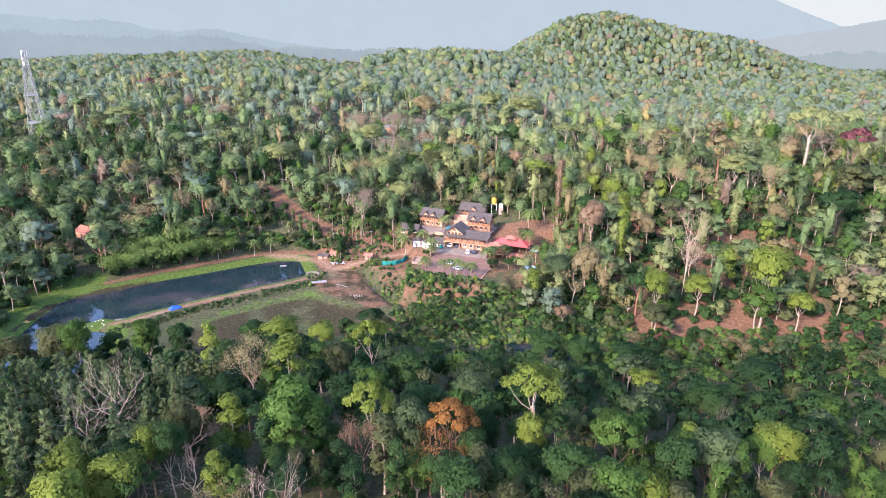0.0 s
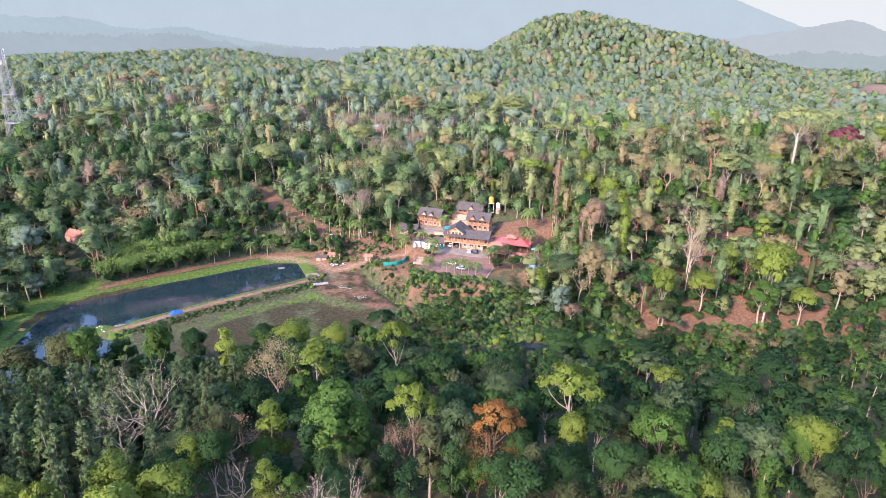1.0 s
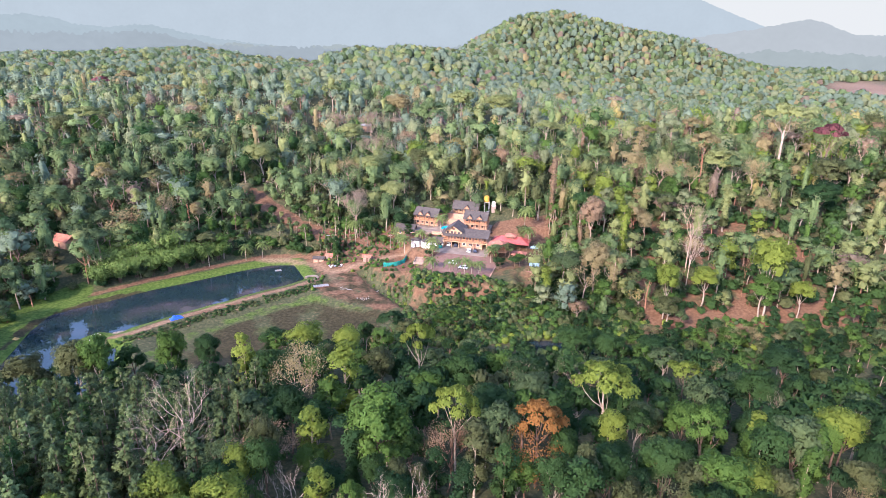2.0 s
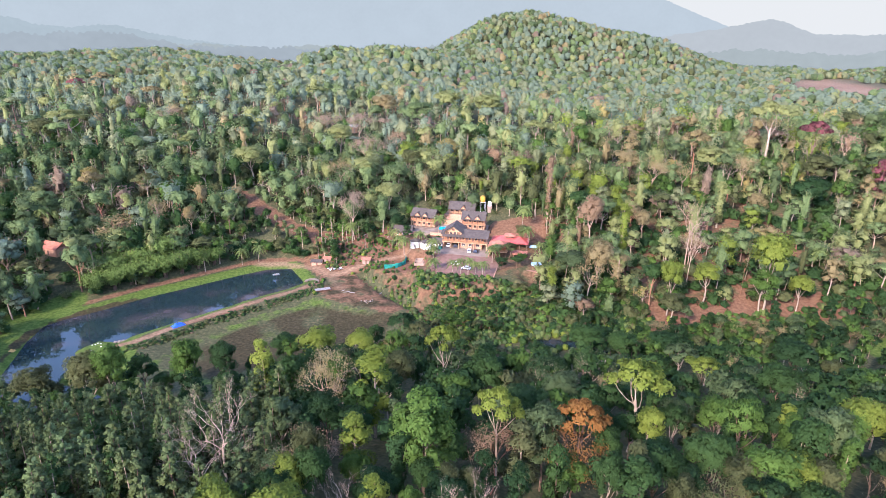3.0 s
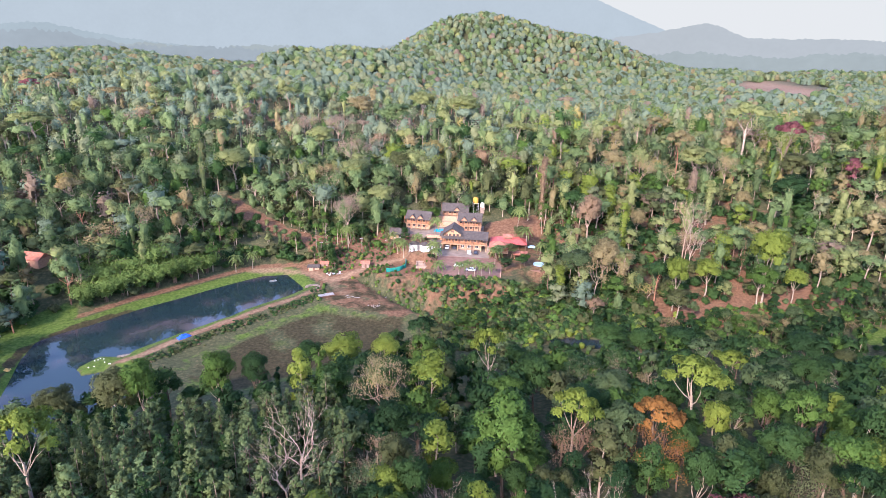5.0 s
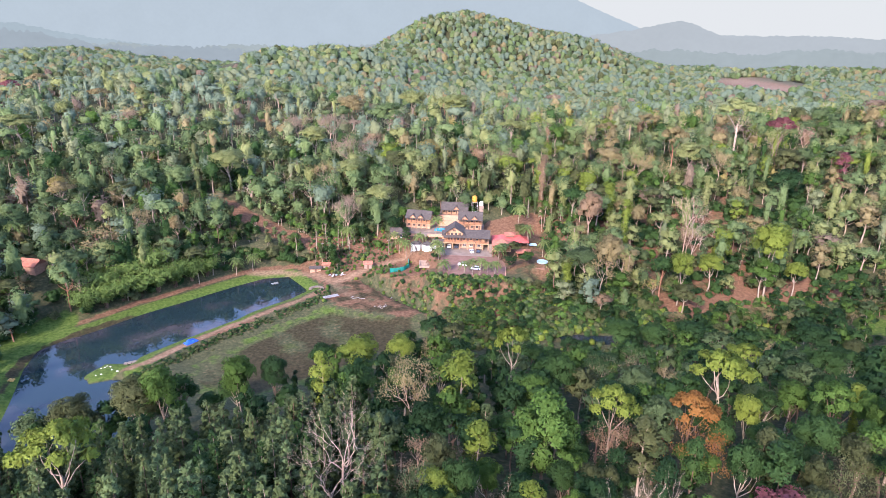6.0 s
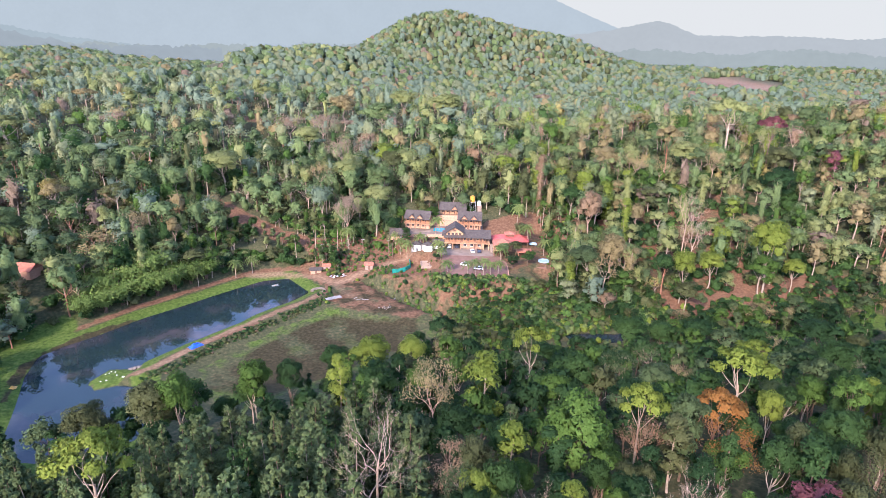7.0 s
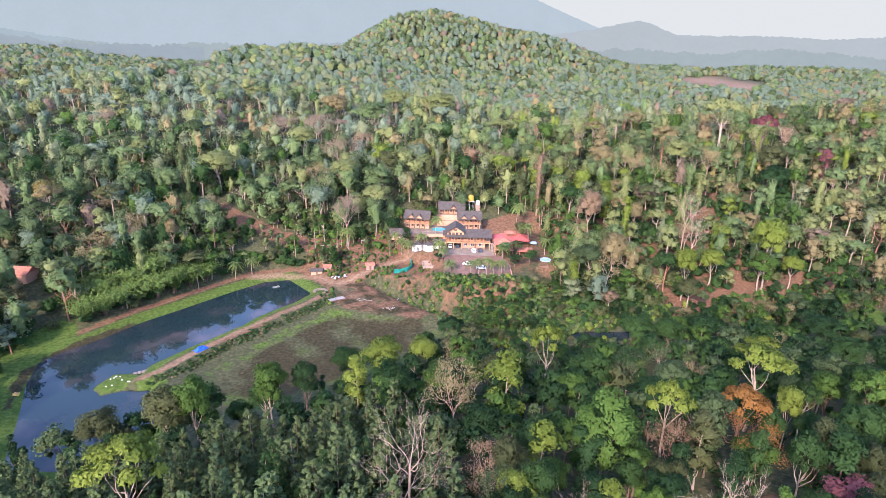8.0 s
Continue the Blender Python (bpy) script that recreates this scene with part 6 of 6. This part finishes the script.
# low garden bushes on the slope below the court and beside the track
N = 10000
x, y = r.uniform(-64, 70, N), r.uniform(203, 330, N)
x[7200:], y[7200:] = r.uniform(-22, 66, N - 7200), r.uniform(203, 250, N - 7200)
px, py = (x + 1.6) * math.cos(radians(19)) - (y - 283) * math.sin(radians(19)), (x + 1.6) * math.sin(radians(19)) + (y - 283) * math.cos(radians(19))
keep = ~((px > -23) & (px < 46) & (py > -36) & (py < 45)) | ((px < -3) & (px > -30) & (py < 8) & (r.uniform(0, 1, N) < 0.3) & (np.hypot(px + 10, py + 3) > 8))
keep &= (along(STREAM, x, y) > 3.2) & (along(TRACK, x, y) > 3) & (outside(PAD, x, y) > 1) & (outside(POND, x, y) > 9) & (outside(MARSH, x, y) > 0)
keep &= r.uniform(0, 1, N) < np.where(waves(x, y, 28, 14) > -0.15, 0.95, 0.5) * np.where((y < 250) & (x > -26) & (x < 16), 0.95, 1.0)
x, y = x[keep], y[keep]
more = 700
ax, ay = r.uniform(-22, 165, more), r.uniform(187, 209, more)
near_stream = along(STREAM, ax, ay) < 3.2
ax, ay = ax[~near_stream], ay[~near_stream]
x, y = np.r_[x, ax], np.r_[y, ay]
k = r.uniform(0.3, 0.9, len(x)) * np.where((y < 240) & (x > 14), 1.35, np.where(y < 250, 1.05, 0.8))
fill("garden_scrub", "low green bushes and weeds on the red slope", BUSH, x, y, k, k * 1.1, choose(r, len(x), [1, 1, 1]), blend(r, len(x), dict(mid=5, fresh=4, olive=4, deep=2, grey=2, lime=1, palm=2)), choose(r, len(x), [1, 0, 0, 0, 0]), r, 0.1)
# rank weeds along the outer foot of the dam
s = r.uniform(0, 1, 420)
line = np.array(DAM, float)
seg = np.r_[0, np.cumsum(np.hypot(*np.diff(line, axis=0).T))]
x = np.interp(s * seg[-1], seg, line[:, 0]) + 4.3 * 0.64 + r.normal(size=420) * 0.9
y = np.interp(s * seg[-1], seg, line[:, 1]) - 4.3 * 0.77 + r.normal(size=420) * 0.9
k = r.uniform(0.25, 0.5, 420)
fill("dam_weeds", "rank brownish weeds along the foot of the dam", BUSH, x, y, k * 1.3, k * 0.75, choose(r, 420, [1, 1, 1]), blend(r, 420, dict(olive=5, mid=3, deep=2, brown=0.4)), choose(r, 420, [1, 0, 0, 0, 0]), r, 0.15)
# young trees and scrub on the open slope above the pond
for i in range(150):
    a, d = r.uniform(0, 6.28), math.sqrt(r.uniform(0, 1)) * 1.05
    x, y = -74 + 36 * d * math.cos(a), 302 + 25 * d * math.sin(a)
    if outside(POND, np.array([x]), np.array([y]))[0] < 13 or along(HILL_PATH, np.array([x]), np.array([y]))[0] < 4 or along(TRACK, np.array([x]), np.array([y]))[0] < 6 or x > -48 and y < 296:
        continue
    plant(["round", "tall", "full", "column", "round"][i % 5], x, y, land_at(x, y) + r.uniform(3.4, 9.5), r.uniform(1.1, 2.4), ["mid", "olive", "fresh", "sage", "grey", "hay", "mid"][i % 7], "pale", i)
# low trees along the stream
for i in range(80):
    x, y = r.uniform(42, 166), r.uniform(184, 203)
    plant(["round", "tall", "full", "round", "dry"][i % 5], x, y, land_at(x, y) + r.uniform(4, 10), r.uniform(1.6, 3.2), ["mid", "deep", "fresh", "grey", "tan"][i % 5], "brown", i)
# small trees on that slope
for i in range(90):
    x, y = r.uniform(-14, 72), r.uniform(204, 238)
    if clearing(np.array([x]), np.array([y]))[0] and y > 238:
        continue
    plant(["round", "tall", "column", "round"][i % 4], x, y, land_at(x, y) + (r.uniform(3.4, 5) if x < 38 else r.uniform(4, 8)), r.uniform(1.2, 2.4), ["mid", "deep", "fresh", "olive"][r.randint(4)], "brown", i)


# ---- sheds, works and clutter ----
def shed(x, y, w, d, h, roof_m, wall_m, label, turn=0, name="shed", rise=0.7, category="hut"):
    s = thing(name, Matrix.Translation((x, y, land_at(x, y))) @ Matrix.Rotation(radians(turn), 4, "Z"), label, category)
    part("wall", boxes((0, 0, -0.6, w, 0.2, h), (0, d - 0.2, -0.6, w, d, h), (0, 0.2, -0.6, 0.2, d - 0.2, h), (w - 0.2, 0.2, -0.6, w, d - 0.2, h)), wall_m, s)
    bm = bmesh.new()
    gable_roof(bm, 0, w, 0, d, h, h + rise, "x", 0.5, 0.1)
    hull_prism(bm, [(0.02, h), (d - 0.02, h), (d / 2, h + rise)], 0.02, 0.15, "x")
    hull_prism(bm, [(0.02, h), (d - 0.02, h), (d / 2, h + rise)], w - 0.15, w - 0.02, "x")
    part("roof", bm, roof_m, s)
    part("door", boxes((w * 0.42, -0.05, 0, w * 0.42 + 0.9, -0.004, 2.0)), DARKWOOD, s)
    return s


shed(-40.5, 281, 3.4, 3.0, 2.4, REDTILE, BLOCKS, "small block hut with a faded tile roof beside the track", -12)
shed(-64.5, 287.5, 4.8, 3.0, 2.1, SLATE, STONE, "makeshift shed with a grey sheet roof by the pond", -10)
shed(-58.6, 288.5, 3.0, 2.6, 1.8, REDTILE, BLOCKS, "low store with a rusty orange roof", -14)
shed(-181, 284, 9.0, 7.0, 3.2, REDTILE, STONE, "red-tiled farmhouse among the trees", -25, "farmhouse", 2.0, "house")
shed(-147, 408, 9.0, 7.0, 3.5, REDTIN, CREAM, "small house with an orange-red roof on the hill", -10, "hill_house", 1.6, "house")
shed(-168, 398, 8.0, 6.0, 3.0, RUST, BLOCKS, "pale-walled hut with a grey roof on the hill", -30, "hill_house", 1.2, "house")
shed(324, 792, 14, 8, 4.0, REDTILE, CREAM, "distant farmhouse with red roof", 0, "far_house", 3.0, "house")
shed(700, 800, 10, 7, 3.6, REDTILE, CREAM, "white house with a red roof by the far field", 10, "far_house", 3.0, "house")
shed(-52, 470, 9, 6, 4, RUST, CREAM, "pale roofed hut high in the forest", 0, "hill_house", 1.2, "house")

wreck = thing("scrap_pile", Matrix.Translation((-52.5, 279, land_at(-52.5, 279))), "heap of white scrap panels and posts by the track", "scrap")
rnd = random.Random(4)
for i in range(11):
    bm = boxes((-0.7, -0.35, 0, 0.7, 0.35, 0.08))
    part("panel", bm, [WHITE, RUST, STEEL][i % 3], wreck, "", Matrix.Translation((rnd.uniform(-4, 2.5), rnd.uniform(-1.2, 1.8), 0.2 + rnd.uniform(0, 0.5))) @ Euler((rnd.uniform(-0.6, 0.6), rnd.uniform(-0.6, 0.6), rnd.uniform(0, 3))).to_matrix().to_4x4())

deck = thing("sheet_pile", Matrix.Translation((-57.5, 257.5, land_at(-57.5, 257.5))) @ Matrix.Rotation(radians(15), 4, "Z"), "stacked corrugated sheets on low posts beside the dam road", "platform")
for i in range(7):
    part("sheet", boxes((-3.4 + i * 0.95, -1.3, 0.5 + 0.05 * (i % 2), -2.5 + i * 0.95, 1.3, 0.58 + 0.05 * (i % 2))), RUST, deck)
for i in range(4):
    part("post", boxes((-3.2 + 2.1 * i, -1.2, -0.8, -3.05 + 2.1 * i, -1.05, 0.5)), DARKWOOD, deck)
part("edge_board", boxes((-3.4, -1.42, 0.2, 3.3, -1.32, 0.6)), DARKWOOD, deck)

bm = bmesh.new()
for i in range(12):
    a0, a1 = math.tau * i / 12 * 0.72, math.tau * (i + 0.92) / 12 * 0.72
    hull = [(math.cos(a) * rr, math.sin(a) * rr) for a, rr in ((a0, 2.0), (a1, 2.0), (a1, 3.2), (a0, 3.2))]
    lo = [bm.verts.new((x, y, -0.4)) for x, y in hull]
    hi = [bm.verts.new((x, y, 0.22)) for x, y in hull]
    bm.faces.new(hi)
    for j in range(4):
        bm.faces.new((lo[j], lo[(j + 1) % 4], hi[(j + 1) % 4], hi[j]))
tagged(part("curved_ramp", bm, CONCRETE, None, "", Matrix.Translation((-63, 268, 1.7)) @ Matrix.Rotation(radians(-80), 4, "Z")), "curved pale concrete ramp at the pond corner", "ramp", kind="structure")


def crumple(name, m, w, d, h, mat, label, category, seed):
    """A creased sheet thrown over a low heap."""
    r_ = np.random.RandomState(seed)
    n = 14
    u, v = np.meshgrid(np.linspace(-1, 1, n), np.linspace(-1, 1, n))
    z = h * np.clip(1.05 - np.abs(u) ** 2.4, 0, 1) * np.clip(1.05 - np.abs(v) ** 2.4, 0, 1) * (0.75 + 0.45 * np.sin(u * 4 + seed) * np.cos(v * 3.4)) + r_.uniform(0, 0.12, u.shape) * h
    P = np.stack([u * w / 2 + r_.normal(size=u.shape) * 0.05, v * d / 2 + r_.normal(size=u.shape) * 0.05, z], -1).reshape(-1, 3)
    i = (np.arange(n - 1)[:, None] * n + np.arange(n - 1)[None]).ravel()
    ob = new(name, mesh_from(name, P, np.stack([i, i + 1, i + n + 1, i + n], -1), [mat], smooth_faces=True))
    ob.matrix_world = m
    return tagged(ob, label, category)


crumple("blue_tarp", Matrix.Translation((-109, 226.8, 1.9)) @ Matrix.Rotation(radians(38), 4, "Z"), 4.8, 2.8, 1.2, TARP, "creased bright blue tarpaulin on the dam bank", "tarp", 3)
crumple("pale_sheet", site(41.5, 6.0, 12.3), 3.5, 2.6, 1.0, PALEBLUE, "crumpled pale blue sheeting on the slope", "tarp", 5)
for i, (x, y, turn, w) in enumerate(((-27.5, 268.5, 10, 6.5), (-22.5, 271.5, 50, 5.5), (-20.5, 276.5, 80, 6.0))):
    f = thing("shade_net", Matrix.Translation((x, y, land_at(x, y))) @ Matrix.Rotation(radians(turn), 4, "Z"), "green shade net strung on posts round the building site", "fence", "green nets")
    n = 12
    s = np.linspace(-w / 2, w / 2, n)
    rows = [np.stack([s, 0.25 * np.sin(s * 2.2 + k), np.full(n, z) - 0.15 * np.cos(s * 1.4)], -1) for k, z in enumerate((-0.3, 0.9, 1.9))]
    back = [rr + [0, 0.05, 0] for rr in rows[::-1]]
    P = np.concatenate(rows + back)
    q_ = (np.arange(5)[:, None] * n + np.arange(n - 1)[None]).ravel()
    o = new("net", mesh_from("net", P, np.stack([q_, q_ + 1, q_ + n + 1, q_ + n], -1), [NET], smooth_faces=True))
    o.parent = f
    for k in range(4):
        px = -w / 2 + w * k / 3
        part("post", boxes((px - 0.05, 0.3, -0.5, px + 0.05, 0.4, 2.0)), DARKWOOD, f)
works = thing("foundation", Matrix.Translation((-12.5, 272.0, land_at(-12.5, 272))) @ Matrix.Rotation(radians(-12), 4, "Z"), "unfinished block foundation on red earth", "foundation")
for x0, y0, x1, y1 in ((-4, -3.5, 4, -3.2), (-4, 3.2, 4, 3.5), (-4, -3.2, -3.7, 3.2), (3.7, -3.2, 4, 3.2), (-0.2, -3.2, 0.1, 3.2), (-3.7, 0, -0.2, 0.3)):
    part("block_wall", boxes((x0, y0, -0.8, x1, y1, 0.4)), BLOCKS, works)
part("slab", boxes((0.1, -3.2, -0.8, 3.7, 3.2, 0.25)), CONCRETE, works)
boat = thing("paddle_boat", Matrix.Translation((-80.4, 282.0, 0.0)) @ Matrix.Rotation(radians(20), 4, "Z"), "small white boat afloat on the pond", "boat")
bm = bmesh.new()
hull_prism(bm, [(-0.7, 0.35), (-0.45, -0.15), (0.45, -0.15), (0.7, 0.35), (0.55, 0.38), (0.4, 0.0), (-0.4, 0.0), (-0.55, 0.38)], -1.5, 1.5, "x")
part("hull", bm, RUST, boat)
part("seat", boxes((-0.3, -0.5, 0.15, 0.3, 0.5, 0.25)), CREAM, boat)
crumple("straw_heap", Matrix.Translation((-161, 214, land_at(-161, 214) - 0.1)), 2.2, 1.8, 0.7, YELLOW, "small yellow heap on the grass bank", "heap", 8)
rr_ = random.Random(9)
for i in range(9):
    bm = bmesh.new()
    bmesh.ops.create_icosphere(bm, subdivisions=2, radius=0.25)
    for v in bm.verts:
        v.co *= 0.8 + 0.4 * rr_.random()
        v.co.z *= 0.6
    x, y = -133.5 + rr_.uniform(-4, 4.5), 214 + rr_.uniform(-3, 3.5)
    ob = part("rock", bm, WHITE, None, "", Matrix.Translation((x, y, max(land_at(x, y), 0.1) + 0.1)))
    tagged(ob, "pale rounded rock on the grassy islet", "rock", "islet rocks")
tagged(part("causeway", boxes(*[(-129.4 + 1.25 * i, 218.2 + 0.35 * i, -0.8, -128.3 + 1.25 * i, 219.6 + 0.35 * i, 0.32) for i in range(4)]), CONCRETE, None), "pale stone causeway to the islet", "path", kind="structure")

# ---- odds and ends on the cleared ground ----
bm = bmesh.new()
bm.faces.new([bm.verts.new((x, y, -0.06)) for x, y in ((-60.5, 249.5), (-58, 251.5), (-55, 249.8), (-52, 247.5), (-53, 246), (-56, 247.2), (-58.5, 247.6))])
for x, y, z, turn, w in ((-47.5, 254.5, 1.75, 10, 3.0), (-45.0, 253.6, 1.75, -20, 2.6), (-48.8, 256.2, 1.75, 40, 1.8), (-33.0, 252.0, 2.2, 60, 2.2)):
    tagged(part("plank", boxes((-w / 2, -0.15, 0, w / 2, 0.15, 0.08)), RUST, None, "", Matrix.Translation((x, y, land_at(x, y) + 0.02)) @ Matrix.Rotation(radians(turn), 4, "Z")), "pale plank lying on the bare earth", "plank", "loose planks")
tagged(part("puddle", bm, m_water, None, "", Matrix.Translation((0, 0, 0.35))), "dark puddle at the edge of the marsh", "water", kind="structure")
heap = thing("rubble_heap", Matrix.Translation((-38.5, 243.0, land_at(-38.5, 243))), "heap of grey rubble and rags on the cleared earth", "rubble")
for i in range(16):
    bm = bmesh.new()
    bmesh.ops.create_icosphere(bm, subdivisions=1, radius=0.28)
    for v in bm.verts:
        v.co *= 0.7 + 0.5 * rr_.random()
    part("stone", bm, [RUST, CONCRETE, BLOCKS][i % 3], heap, "", Matrix.Translation((rr_.gauss(0, 1.3), rr_.gauss(0, 0.8), 0.15 + 0.3 * rr_.random())))
for x, y in ((-45.4, 304.0), (-39.0, 295.0), (-58.0, 296.0), (-27.5, 290.5)):
    pole = thing("utility_pole", Matrix.Translation((x, y, land_at(x, y))), "weathered utility pole with a short cross arm", "pole", "utility poles")
    v, f = tube([(0, 0, -0.8), (0, 0, 4), (0, 0, 8)], [0.14, 0.12, 0.1], 8)
    o = new("shaft", mesh_from("shaft", v, f, [CONCRETE], smooth_faces=True))
    o.parent = pole
    part("cross_arm", boxes((-0.8, -0.05, 7.4, 0.8, 0.05, 7.52)), STEEL, pole)

# ---- lattice tower ----
MAST = surface("weathered_mast_steel", (0.13, 0.12, 0.11), (0.25, 0.235, 0.215), 0.5, 0.6, 0.1)
tx, ty = -268.0, 400.0
tz = land_at(tx, ty)
tower = thing("lattice_tower", Matrix.Translation((tx, ty, tz)) @ Matrix.Rotation(radians(20), 4, "Z"), "tall steel lattice mast with platforms above the forest", "tower")
HT = 57.0


def leg_at(i, z):
    s = 5.0 * (1 - z / HT) + 0.9 * (z / HT)
    return np.array([(-s, -s), (s, -s), (s, s), (-s, s)][i] + (z,))


LEVELS = [0, 7.5, 14.5, 21, 27, 32.5, 37.5, 42, 46, 49.5, 52.5, 55, 57]
for i in range(4):
    v, f = tube([leg_at(i, z) for z in (-1, 20, 42, HT)], [0.22, 0.2, 0.17, 0.14], 6)
    o = new("leg", mesh_from("leg", v, f, [MAST]))
    o.parent = tower
    rows = []
    for z0, z1 in zip(LEVELS, LEVELS[1:]):
        rows.append(tube([leg_at(i, z0), leg_at((i + 1) % 4, z1)], [0.09, 0.09], 4))
        rows.append(tube([leg_at((i + 1) % 4, z0), leg_at(i, z1)], [0.09, 0.09], 4))
        rows.append(tube([leg_at(i, z1), leg_at((i + 1) % 4, z1)], [0.11, 0.11], 4))
    o = new("bracing", mesh_from("bracing", *merge(rows), [MAST]))
    o.parent = tower
for z in (13.5, 30.7):
    s = 5.0 * (1 - z / HT) + 0.9 * z / HT + 0.5
    part("platform", boxes((-s, -s, z, s, s, z + 0.25), (-s, -s, z + 1.0, s, -s + 0.1, z + 1.1), (-s, -s, z + 1.0, -s + 0.1, s, z + 1.1)), MAST, tower)
for z in (50, 53.5, 56.5):
    for k in range(3):
        a = k * 2.1
        part("antenna", boxes((-0.25, -0.12, -1.3, 0.25, 0.12, 1.3)), WHITE, tower, "", Matrix.Translation((1.7 * math.cos(a), 1.7 * math.sin(a), z)) @ Matrix.Rotation(a + 1.57, 4, "Z"))
